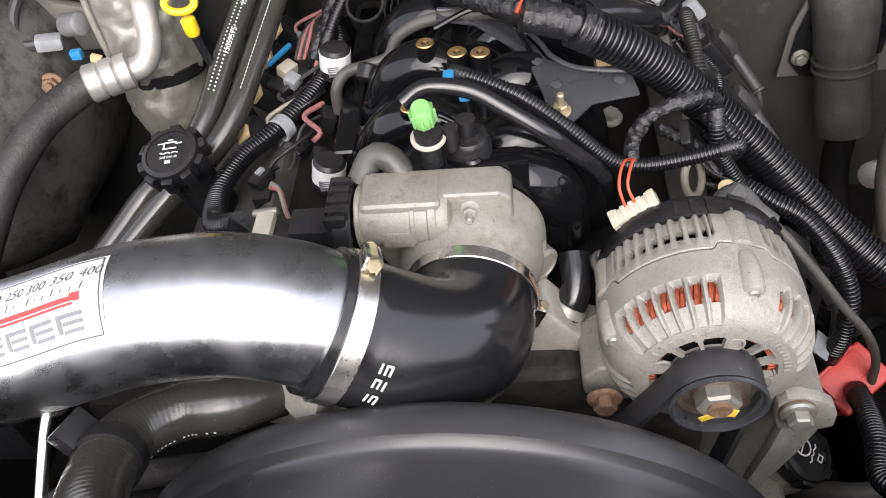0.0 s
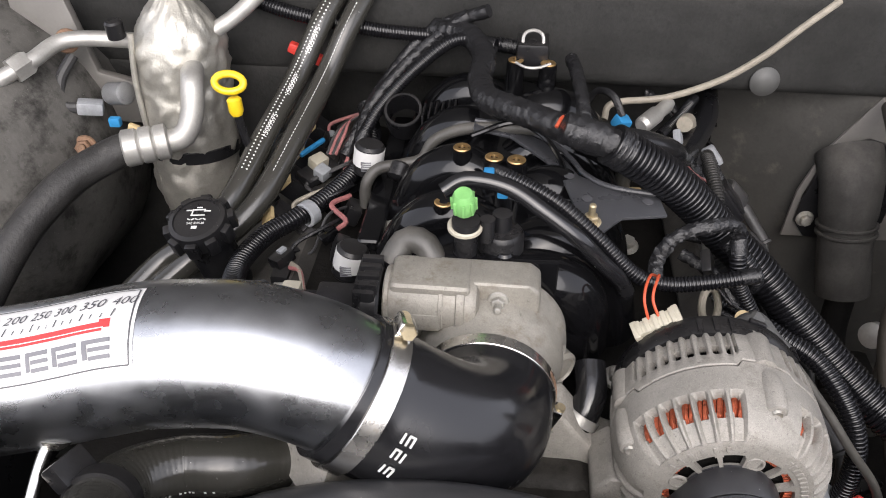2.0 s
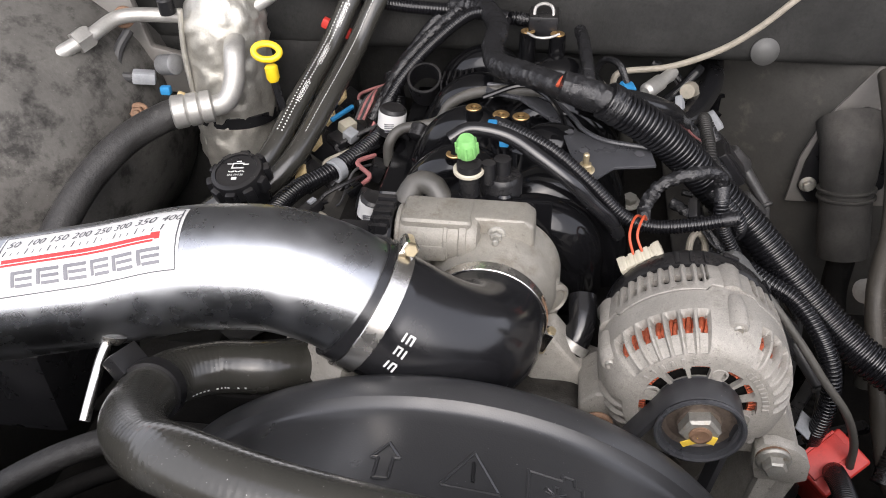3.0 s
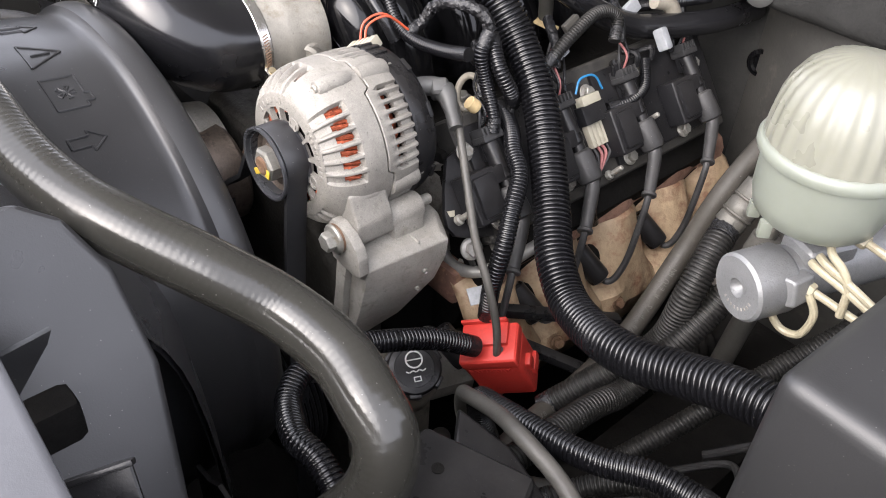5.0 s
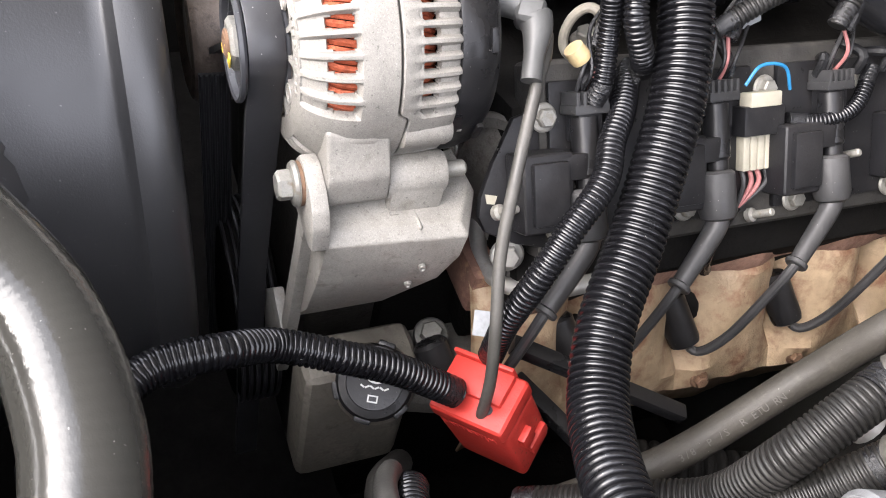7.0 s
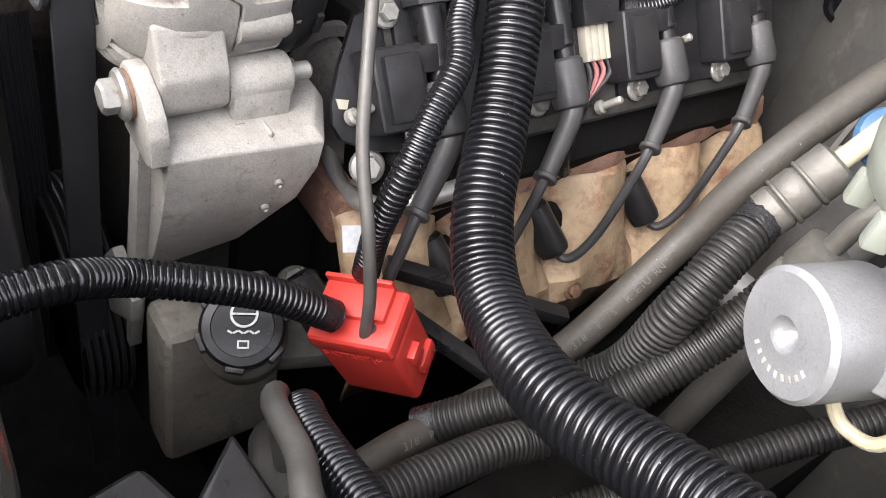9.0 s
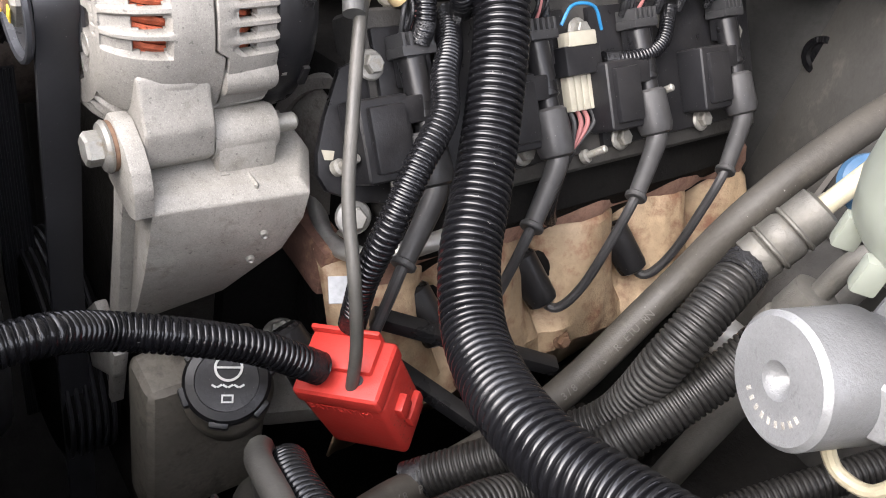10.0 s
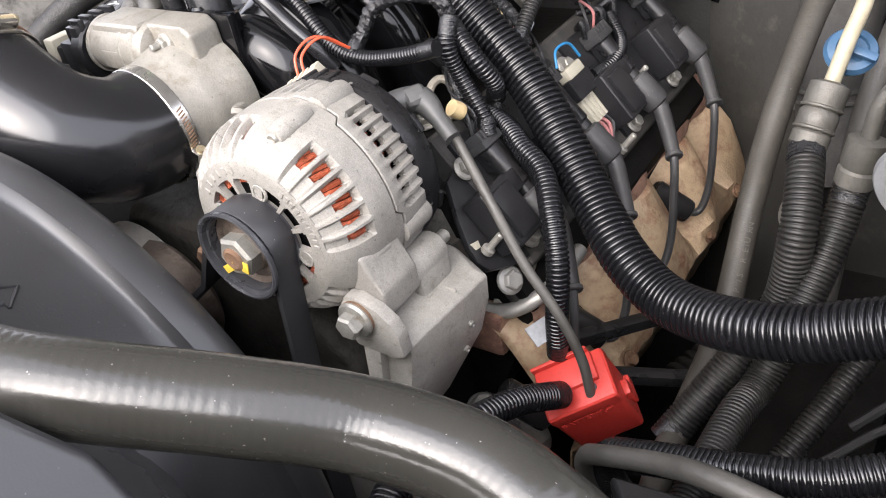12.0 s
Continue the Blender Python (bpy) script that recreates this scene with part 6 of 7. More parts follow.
# bolts down beside the manifold
for o in ((0.135, 0.516, 0.889), (-0.073, 0.545, 0.940), (-0.076, 0.71, 0.885), (0.126, 0.406, 0.910), (0.15, 0.60, 0.90)):
    flange_bolt("manifold_bolt", o, (0, -0.25, 1), 0.0078, STEEL, "weathered flange bolt beside the intake manifold")

# fuel rail, line and injectors
fr = thing("fuel_rail", (-0.09, 0.60, 0.94), "black fuel rail with a bent metal fuel line", "fuel rail")
part("rail", block(-0.100, -0.078, 0.505, 0.740, 0.935, 0.957, 0.005, 3), GLOSS, fr)
part("line", tube([(-0.106, 0.584, 0.940), (-0.104, 0.587, 0.964), (-0.093, 0.594, 0.977), (-0.071, 0.594, 0.983), (-0.052, 0.598, 0.988), (-0.041, 0.603, 1.005), (-0.015, 0.602, 1.019), (0.026, 0.591, 1.029), (0.069, 0.581, 1.034)], 0.0056, 14), OLDHOSE, fr)
part("union", lathe([(0.008, 0), (0.010, 0.002), (0.010, 0.014), (0.007, 0.016)], at((-0.070, 0.592, 0.985), (-0.2, -0.6, -0.5)), 18), BLACK, fr)
for o, d in (((-0.108, 0.497, 0.925), (0.25, 0.05, 1)), ((-0.108, 0.612, 0.962), (0.15, 0.05, 1))):
    inj = thing("sticker_barrel", o, "black cylindrical damper with a white sticker", "damper", "dampers")
    part("barrel", lathe([(0.013, 0), (0.0145, 0.002), (0.0145, 0.028), (0.012, 0.031), (0.006, 0.032)], at(o, d), 28), BLACK, inj)
    part("sticker", ring(0.0149, 0.0144, 0.017, at(Vector(o) + Vector(d).normalized() * 0.010, d), 28, 0.0001), PAPER, inj, "white sticker")
    part("print", bars([(0, 0.0022 * k, 0.010, 0.0007) for k in range(5)], at(Vector(o) + Vector((0.0022, -0.0135, 0.018)), (0.1, -1, 0.05), (0, 0, 1)) @ pose(0, 0, 0, 0, 0, 90), 0.0026), INKGREY, inj)
for y in (0.52, 0.58, 0.64, 0.70):
    solid("injector_plug", box((0.014, 0.022, 0.020), Matrix.Translation((-0.118, y, 0.935)) @ pose(0, 0, 0, 0, 25, 10), 0.003), BLACK, "black plastic injector plug on the fuel rail", "connector", group="injector plugs")

# taped trunk across the back, firewall harness
TR = [(0.124, 0.510, 1.058), (0.095, 0.517, 1.061), (0.057, 0.549, 1.060), (0.023, 0.582, 1.055), (0.005, 0.606, 1.051), (-0.002, 0.641, 1.052), (-0.001, 0.680, 1.057), (-0.019, 0.724, 1.060), (-0.055, 0.753, 1.053)]
solid("taped_harness", taped(TR, 0.0115, 20, 0.4), TAPE, "thick taped harness trunk with bright wire flecks", "wiring harness")
for k, q in enumerate(((0.092, 0.513, 1.0715), (0.086, 0.519, 1.0715), (0.070, 0.533, 1.0715))):
    solid("exposed_wire", tube([Vector(q) + Vector((-0.004, -0.008, -0.004)), Vector(q), Vector(q) + Vector((0.004, 0.010, -0.003))], 0.0016, 8), REDWIRE if k != 1 else YELLOW, "bright exposed wire on the harness", "wire", group="exposed wires")
for a in ([(0.0, 0.735, 1.082), (-0.06, 0.755, 1.050), (-0.100, 0.730, 1.010), (-0.120, 0.690, 0.985), (-0.125, 0.66, 0.96)], [(-0.02, 0.74, 1.075), (-0.07, 0.735, 1.035), (-0.112, 0.70, 0.995), (-0.14, 0.66, 0.95)], [(0.086, 0.721, 1.04), (0.090, 0.690, 1.040), (0.095, 0.650, 1.030), (0.10, 0.61, 1.01)]):
    solid("taped_harness", taped(a, 0.0068, 16, 0.5), TAPE, "black taped harness branch behind the engine", "wiring harness")
# black bracket with bail at the back of the manifold
bk = thing("map_sensor", (0.046, 0.72, 1.04), "black sensor with a metal bail at the back of the manifold", "sensor")
part("body", block(0.030, 0.062, 0.70, 0.735, 1.035, 1.062, 0.004), BLACK, bk)
part("bail", tube([(0.036, 0.705, 1.058), (0.037, 0.712, 1.068), (0.046, 0.716, 1.071), (0.055, 0.712, 1.068), (0.056, 0.705, 1.058)], 0.0018, 8), ALU, bk)
part("clip_wire", tube([(0.030, 0.69, 1.048), (0.040, 0.684, 1.046), (0.052, 0.684, 1.046), (0.064, 0.69, 1.048)], 0.0015, 8), ALU, bk)
for k in range(6):
    solid("manifold_rib", box((0.002, 0.030, 0.020), Matrix.Translation((-0.058 + 0.006 * k, 0.665 + 0.002 * k, 0.995)), 0.0006), BLACK, "thin black plastic rib", "rib", group="manifold ribs")
solid("open_pipe", ring(0.0195, 0.0165, 0.03, at((-0.080, 0.690, 0.975), (0, -0.55, 0.8)), 32), BLACK, "open black pipe mouth", "pipe")

# heater hose and fittings behind the driver-side coils
HH = [(0.120, 0.565, 1.035), (0.148, 0.588, 1.020), (0.176, 0.612, 1.000), (0.192, 0.650, 0.972), (0.206, 0.690, 0.955), (0.226, 0.735, 0.950), (0.246, 0.790, 0.950), (0.255, 0.85, 0.952)]
solid("heater_hose", tube(HH, 0.0135, 20), RUBBER, "thick black rubber heater hose behind the coils", "hose")
solid("quick_connect", lathe([(0.006, 0), (0.009, 0.004), (0.009, 0.030), (0.007, 0.034), (0.0075, 0.05), (0.005, 0.06)], at((0.160, 0.690, 0.985), (0.5, 0.7, 0.05)), 18), ALU, "dull metal quick-connect fitting", "fitting")
loom_thing([(0.185, 0.715, 0.962), (0.205, 0.745, 0.965), (0.230, 0.790, 0.970)], 0.006, 0.0028, 0.0009, 14, LOOM, "short corrugated loom near the firewall", "wiring loom")
bl = thing("blue_connector", (0.145, 0.695, 0.97), "bright blue wiring connector near the firewall", "connector")
part("shell", box((0.016, 0.014, 0.014), Matrix.Translation((0.140, 0.690, 0.988)) @ pose(0, 0, 0, 20, 15, 30), 0.003), BLUE, bl)
part("lead", tube([(0.140, 0.690, 0.995), (0.13, 0.70, 1.012), (0.115, 0.715, 1.010), (0.105, 0.72, 0.99)], 0.004, 8), TAPE, bl)
solid("fuel_hose", tube([(0.098, 0.580, 1.030), (0.122, 0.600, 1.012), (0.138, 0.620, 0.985), (0.140, 0.625, 0.955)], 0.008, 14), OLDHOSE, "grey rubber hose with an end fitting", "hose")
solid("bracket_strip", box((0.030, 0.010, 0.003), Matrix.Translation((0.146, 0.618, 0.952)) @ pose(0, 0, 0, 10, 10, 20), 0.001), TANPL, "tan metal strip bracket", "bracket")

# ---------- passenger side ----------
oc = thing("oil_filler", (-0.234, 0.49, 0.90), "black oil filler neck with a ribbed black cap", "oil filler")
om = at((-0.234, 0.494, 0.972), (-0.10, -0.28, 0.95), (0, 1, 0))
cap = lathe([(0.023, -0.012), (0.0258, -0.010), (0.0264, 0.004), (0.0250, 0.008), (0.0210, 0.009), (0.0205, 0.0075), (0.001, 0.0075)], om, 48)
for k in range(10):
    a = 2 * math.pi * k / 10
    part("grip_rib", box((0.008, 0.0105, 0.016), om @ Matrix.Translation((0.0268 * math.cos(a), 0.0275 * math.sin(a), -0.003)) @ pose(0, 0, 0, 0, 0, math.degrees(a)), 0.002), BLACK, oc)
part("cap", cap, BLACK, oc)
part("neck", lathe([(0.0205, -0.085), (0.0205, -0.014), (0.022, -0.012)], om, 32), BLACK, oc)
ic = bars([(0.0, 0.006, 0.012, 0.0012), (0.0, 0.000, 0.013, 0.0012), (-0.0055, 0.003, 0.0012, 0.006), (0.008, 0.0045, 0.006, 0.0012), (-0.009, 0.0055, 0.005, 0.0010), (0.0, 0.0085, 0.005, 0.001)], om @ pose(0, 0, 0.0078, 0, 0, -90) @ Matrix.Translation((0, 0.004, 0)), 0.0004)
for k in range(5):
    add(ic, box((0.0030, 0.0010, 0.0004), om @ pose(0, 0, 0.0078, 0, 0, -90) @ Matrix.Translation((-0.007 + 0.0035 * k, -0.0005, 0)) @ pose(0, 0, 0, 0, 0, 25 if k % 2 else -25), 0))
add(ic, text_mesh("SAE 5W-30", 0.0034, om @ pose(0, 0, 0.0079, 0, 0, -90) @ Matrix.Translation((0, -0.005, 0)), 0.0001))
add(ic, box((0.005, 0.003, 0.0004), om @ pose(0, 0, 0.0078, 0, 0, -90) @ Matrix.Translation((0, -0.0095, 0)), 0))
part("symbol", ic, MARK, oc, "white oil can symbol and grade")
for dx, lab in ((0.0, "black heater hose printed with white part numbers"), (0.030, "black heater hose with a white stripe")):
    P = [(-0.155 + dx, 0.775, 1.09), (-0.172 + dx, 0.74, 1.062), (-0.193 + dx, 0.70, 1.018), (-0.212 + dx, 0.63, 0.985), (-0.232 + dx * 0.9, 0.565, 0.950), (-0.262 + dx * 0.8, 0.53, 0.925), (-0.290 + dx * 0.8, 0.515, 0.908), (-0.322 + dx * 0.6, 0.475, 0.885), (-0.36 + dx * 0.6, 0.43, 0.86)]
    hh = thing("heater_hose", (-0.22 + dx, 0.62, 0.90), lab, "hose", "heater hoses")
    part("hose", tube(P, 0.0118, 18), HOSE, hh)
    ln = smooth_line(P, 0.004)
    pr = bmesh.new()
    for i in range(8, min(len(ln) - 3, 60)):
        d = (ln[i + 1] - ln[i]).normalized()
        out = (Vector((0.1, -0.55, 0.8)) - d * d.dot(Vector((0.1, -0.55, 0.8)))).normalized()
        if dx:
            add(pr, box((0.0024, 0.0006, 0.0003), at(ln[i] + out * 0.0118, out, d), 0))
        else:
            for q in (-1, 1):
                o2 = (out + d.cross(out) * 0.22 * q).normalized()
                add(pr, box((0.0014, 0.0014, 0.0003), at(ln[i] + o2 * 0.0118, o2, d) @ pose(0, 0, 0, 0, 0, 45), 0))
    tagged(part("print", pr, MARK, hh), kind="stuff")
    if not dx:
        for i in (18, 32, 46):
            d = (ln[i - 1] - ln[i + 1]).normalized()
            out = (Vector((0.35, -0.6, 0.7)) - d * d.dot(Vector((0.35, -0.6, 0.7)))).normalized()
            mm = Matrix((d, out.cross(d), out)).transposed().to_4x4()
            mm.translation = ln[i] + out * 0.0119
            part("part_number", text_mesh("15059575", 0.0075, mm, 0.0002), MARK, hh)

ac = thing("ac_accumulator", (-0.315, 0.70, 0.86), "foil-wrapped silver air conditioning accumulator with a black strap", "accumulator")
bm = bmesh.new()
rows = []
for j in range(70):
    h = -0.15 + 0.26 * j / 69
    r0 = 0.047 * min(1.0, 0.66 + (h + 0.15) * 6.0) if h < -0.09 else 0.047 if h < 0.05 else 0.047 - 0.035 * ((h - 0.05) / 0.06) ** 2
    row = []
    for k in range(64):
        a = 2 * math.pi * k / 64
        q = Vector((math.cos(a) * 2.2, math.sin(a) * 2.2, h * 38))
        crease = abs(noise.noise(q * 1.1)) + 0.5 * abs(noise.noise(q * 2.6 + Vector((5, 1, 2))))
        rr = r0 + 0.0060 * (crease - 0.35) + 0.0008 * noise.noise(q * 4.0)
        row.append(bm.verts.new(Vector((-0.315 + rr * math.cos(a) + 0.02 * h, 0.70 + rr * math.sin(a) + 0.05 * h, 0.99 + h))))
    rows.append(row)
for a, b_ in zip(rows, rows[1:]):
    for k in range(64):
        bm.faces.new((a[k], a[(k + 1) % 64], b_[(k + 1) % 64], b_[k]))
bm.faces.new(rows[0])
bm.faces.new(rows[-1])
part("can", bm, FOIL, ac, "", 1.3)
part("strap", ring(0.0490, 0.0465, 0.014, at((-0.3155, 0.6985, 0.928), (0.02, 0.10, 1)), 40), BLACK, ac)
part("foil_seam", tube([(-0.345, 0.663, 0.90), (-0.348, 0.662, 0.96), (-0.350, 0.664, 1.02), (-0.346, 0.668, 1.07)], 0.003, 8), FOIL, ac)
part("outlet", tube([(-0.290, 0.668, 1.035), (-0.283, 0.645, 1.030), (-0.283, 0.632, 1.005), (-0.292, 0.622, 0.985), (-0.315, 0.615, 0.980)], 0.0115, 18), ALU, ac)
crp = lathe([(0.013, 0), (0.0175, 0.002), (0.0175, 0.012), (0.0155, 0.014), (0.0180, 0.016), (0.0180, 0.026), (0.0160, 0.028), (0.0180, 0.030), (0.0185, 0.042), (0.016, 0.044)], at((-0.305, 0.617, 0.982), (-0.92, -0.40, -0.05)), 28)
part("crimp", crp, ALU, ac, "crimped aluminium hose collar")
ACH = [(-0.337, 0.616, 0.976), (-0.361, 0.601, 0.971), (-0.391, 0.566, 0.960), (-0.418, 0.520, 0.935), (-0.434, 0.474, 0.905), (-0.446, 0.425, 0.872), (-0.462, 0.372, 0.840), (-0.485, 0.32, 0.81), (-0.51, 0.26, 0.78)]
solid("ac_hose", tube(ACH, 0.0165, 22), ACHOSE, "thick worn black air conditioning hose", "hose")
alp = thing("ac_line", (-0.38, 0.68, 1.03), "dull aluminium air conditioning line with threaded joint", "pipe")
part("line", tube([(-0.60, 0.50, 0.985), (-0.52, 0.585, 1.018), (-0.477, 0.62, 1.031), (-0.446, 0.650, 1.044), (-0.425, 0.685, 1.052), (-0.368, 0.700, 1.049), (-0.310, 0.690, 1.050), (-0.265, 0.715, 1.066), (-0.22, 0.76, 1.10)], 0.0082, 14), ALU, alp)
part("joint", hexhead(at((-0.460, 0.637, 1.038), (0.5, 0.7, 0.25)), 0.0135, 0.020), ALU, alp)
part("valve_cap", lathe([(0.009, 0), (0.009, 0.016), (0.007, 0.018)], at((-0.372, 0.69, 1.056), (0, -0.1, 1)), 16), BLACK, alp)
dp = thing("dipstick", (-0.232, 0.61, 1.0), "yellow plastic ring-handled oil dipstick", "dipstick")
hm = at((-0.236, 0.620, 1.046), (0.15, -0.75, 0.65), (0, 0.6, 0.7))
ringp = [hm @ Vector((0.0085 * math.cos(2 * math.pi * k / 20), 0.0135 * math.sin(2 * math.pi * k / 20), 0)) for k in range(20)]
part("ring_handle", sweep([Vector(p) for p in ringp + ringp[:2]], 0.0036, 10), YELLOW, dp)
part("stem", lathe([(0.005, 0), (0.007, 0.004), (0.007, 0.016), (0.005, 0.018)], at((-0.230, 0.613, 1.016), (-0.1, 0.1, 1)), 16), YELLOW, dp)
part("tube", tube([(-0.230, 0.613, 1.018), (-0.225, 0.615, 0.985), (-0.215, 0.63, 0.93), (-0.20, 0.64, 0.86)], 0.0042, 10), BLACK, dp)
# pressure switch, studs on the passenger fender
sw = thing("pressure_switch", (-0.40, 0.69, 0.98), "silver pressure switch with a blue and white plug", "switch")
part("barrel", lathe([(0.011, 0), (0.012, 0.002), (0.012, 0.024), (0.009, 0.026)], at((-0.392, 0.685, 0.995), (0.8, -0.3, 0.2)), 20), MASTER, sw)
part("plug", box((0.026, 0.016, 0.014), Matrix.Translation((-0.410, 0.672, 0.985)) @ pose(0, 0, 0, 0, 10, 20), 0.003), GREYPL, sw)
part("lock", box((0.012, 0.008, 0.010), Matrix.Translation((-0.383, 0.665, 0.973)), 0.002), BLUE, sw)
part("tab", box((0.012, 0.006, 0.018), Matrix.Translation((-0.366, 0.665, 0.962)) @ pose(0, 0, 0, 0, 20, 0), 0.002), TANPL, sw)
part("lead", tube([(-0.42, 0.668, 0.985), (-0.435, 0.665, 0.99), (-0.44, 0.68, 1.01), (-0.43, 0.70, 1.03)], 0.006, 10), BOOT, sw)
for o in ((-0.432, 0.700, 1.045), (-0.412, 0.645, 0.952)):
    flange_bolt("fender_stud", o, (0.2, -0.8, 0.4), 0.0085, RUST, "rusty stud and nut on the bay wall", shank=0.008)
solid("cowl_bracket", prism([(-0.50, 0.94), (-0.36, 0.94), (-0.36, 0.985), (-0.42, 1.0), (-0.44, 1.09), (-0.50, 1.09)], 0.012, Matrix.Translation((0, 0.735, 0)) @ pose(0, 0, 0, 90, 0, 0), 0.004), PAINTLIGHT, "pale bare-metal bracket on the firewall", "bracket")
solid("red_clip", box((0.050, 0.010, 0.012), Matrix.Translation((-0.195, 0.765, 1.012)) @ pose(0, 0, 0, 0, 25, 0), 0.003), RED, "bright red plastic clip behind the hoses", "clip")

# passenger coils: dark towers with olive bodies
for k, y in enumerate((0.575, 0.64, 0.70, 0.755)):
    pc = thing("ignition_coil", (-0.20, y, 0.90), "black ignition coil with a dusty olive body", "ignition coil", "passenger coils")
    part("tower", lathe([(0.011, 0), (0.0135, 0.003), (0.0135, 0.030), (0.010, 0.036)], at((-0.232, y + 0.01, 0.915), (0.55, -0.25, 0.6)), 20), BLACK, pc)
    part("coil_body", box((0.030, 0.026, 0.026), Matrix.Translation((-0.192, y + 0.012, 0.915)) @ pose(0, 0, 0, 0, 40, 0), 0.004), COIL, pc)
    part("end_plate", box((0.004, 0.015, 0.016), Matrix.Translation((-0.199, y - 0.006, 0.932)) @ pose(0, 0, 0, 20, 40, 30), 0.001), TANPL, pc, "olive end plate")
LL = [(-0.150, 0.395, 0.985), (-0.185, 0.425, 0.955), (-0.198, 0.460, 0.942), (-0.199, 0.492, 0.940), (-0.187, 0.530, 0.940), (-0.163, 0.560, 0.942), (-0.137, 0.604, 0.945), (-0.121, 0.650, 0.948), (-0.116, 0.690, 0.955), (-0.128, 0.725, 0.975)]
loom_thing(LL, 0.0098, 0.0036, 0.0012, 18, LOOM, "black corrugated loom over the passenger valve cover", "wiring loom")
solid("loom_clip", ring(0.0125, 0.0095, 0.012, at((-0.160, 0.558, 0.942), (0.5, 0.85, 0)), 20, 0.001), GREYPL, "grey plastic loom clip", "clip")
wc = thing("wiring_connector", (-0.172, 0.66, 0.92), "white and blue wiring connector with red leads", "connector")
part("shell", box((0.014, 0.018, 0.012), Matrix.Translation((-0.166, 0.650, 0.947)) @ pose(0, 0, 0, 0, 15, -35), 0.002), WHITEPL, wc)
part("rear_shell", box((0.014, 0.014, 0.012), Matrix.Translation((-0.159, 0.636, 0.943)) @ pose(0, 0, 0, 10, 15, -30), 0.002), GREYPL, wc)
part("base_shell", box((0.022, 0.044, 0.010), Matrix.Translation((-0.166, 0.648, 0.936)) @ pose(0, 0, 0, 0, 15, -35), 0.002), COIL, wc)
part("lock", box((0.005, 0.034, 0.005), Matrix.Translation((-0.176, 0.668, 0.953)) @ pose(0, 0, 0, 10, 15, -35), 0.002), BLUE, wc, "blue locking bar")
for k in range(4):
    part("lead", tube([(-0.160 + 0.003 * k, 0.664, 0.948), (-0.152 + 0.003 * k, 0.680, 0.965), (-0.142, 0.70, 0.968), (-0.132, 0.712, 0.97)], 0.0017, 8), PINKWIRE if k % 2 else BOOT, wc)
wb = thing("wiring_connector", (-0.14, 0.46, 0.92), "small connector with pale cloth-wrapped leads", "connector")
part("shell", box((0.016, 0.024, 0.014), Matrix.Translation((-0.165, 0.490, 0.925)), 0.002), BLACK, wb)
for k in range(3):
    part("lead", tube([(-0.158, 0.492 + 0.003 * k, 0.932), (-0.145, 0.478, 0.940), (-0.135, 0.452, 0.938), (-0.122, 0.428, 0.942)], 0.0022, 8), (PINKWIRE, TAPEWRAP, TAPEWRAP)[k], wb)
solid("ground_stud", lathe([(0.004, 0), (0.004, 0.018), (0.003, 0.020)], at((-0.15, 0.425, 0.965), (0.9, 0, 0.1)), 12), STEEL, "small dull steel stud below the loom", "stud")
vcp = box((0.15, 0.36, 0.05), Matrix.Translation((-0.20, 0.61, 0.865)) @ pose(0, 0, 0, 0, -38, 0), 0.008, 3)
solid("valve_cover", vcp, COVER, "dusty dark grey valve cover on the passenger side", "valve cover")
solid("airbox_panel", prism([(-0.52, 0.30), (-0.36, 0.30), (-0.34, 0.42), (-0.52, 0.42)], 0.10, Matrix.Translation((0, 0, 0.80)), 0.01), BLACK, "black plastic box below the hoses", "box")

# small plugs, tabs and leads crowding the passenger valve cover
random.seed(21)
for k in range(15):
    y = 0.50 + 0.019 * k
    x = -0.152 + random.uniform(-0.022, 0.020)
    z = 0.930 + random.uniform(-0.008, 0.012)
    m_ = Matrix.Translation((x, y, z)) @ pose(0, 0, 0, random.uniform(-30, 30), random.uniform(-35, 20), random.uniform(-60, 60))
    pl_ = thing("sensor_plug", (x, y, z - 0.01), "small black wiring plug over the passenger valve cover", "connector", "small plugs")
    part("shell", box((random.uniform(0.010, 0.016), random.uniform(0.014, 0.022), random.uniform(0.009, 0.013)), m_, 0.0015), (BLACK, COIL, GLOSS)[k % 3], pl_)
    part("lock_tab", box((0.006, 0.008, 0.003), m_ @ Matrix.Translation((0, 0.003, 0.0070)), 0.0006), (GREYPL, COIL, BLACK, COIL)[k % 4], pl_)
    e_ = m_ @ Vector((0, 0.010, 0))
    part("lead", tube([e_, m_ @ Vector((0.004, 0.020, 0.006)), Vector((-0.135, y + 0.03, 0.950)), Vector((-0.122, y + 0.055, 0.945))], random.uniform(0.0014, 0.0026), 7), (TAPE, BOOT, PINKWIRE, TAPE, TAPEWRAP)[k % 5], pl_)
# dark fittings between the manifold and the passenger rail
for k in range(9):
    y = 0.45 + 0.034 * k
    bx = block(-0.098 + 0.004 * (k % 3), -0.074, y, y + 0.022, 0.905, 0.928 + 0.006 * (k % 2), 0.003)
    solid("rail_bracket", bx, (GLOSS, BLACK)[k % 2], "black moulded bracket beside the fuel rail", "bracket", group="rail brackets")
# convoluted looms along the firewall
loom_thing([(-0.26, 0.765, 1.075), (-0.20, 0.755, 1.062), (-0.12, 0.752, 1.050), (-0.04, 0.752, 1.045), (0.03, 0.745, 1.040)], 0.0078, 0.0034, 0.0011, 16, LOOM, "black corrugated loom along the firewall", "wiring loom")
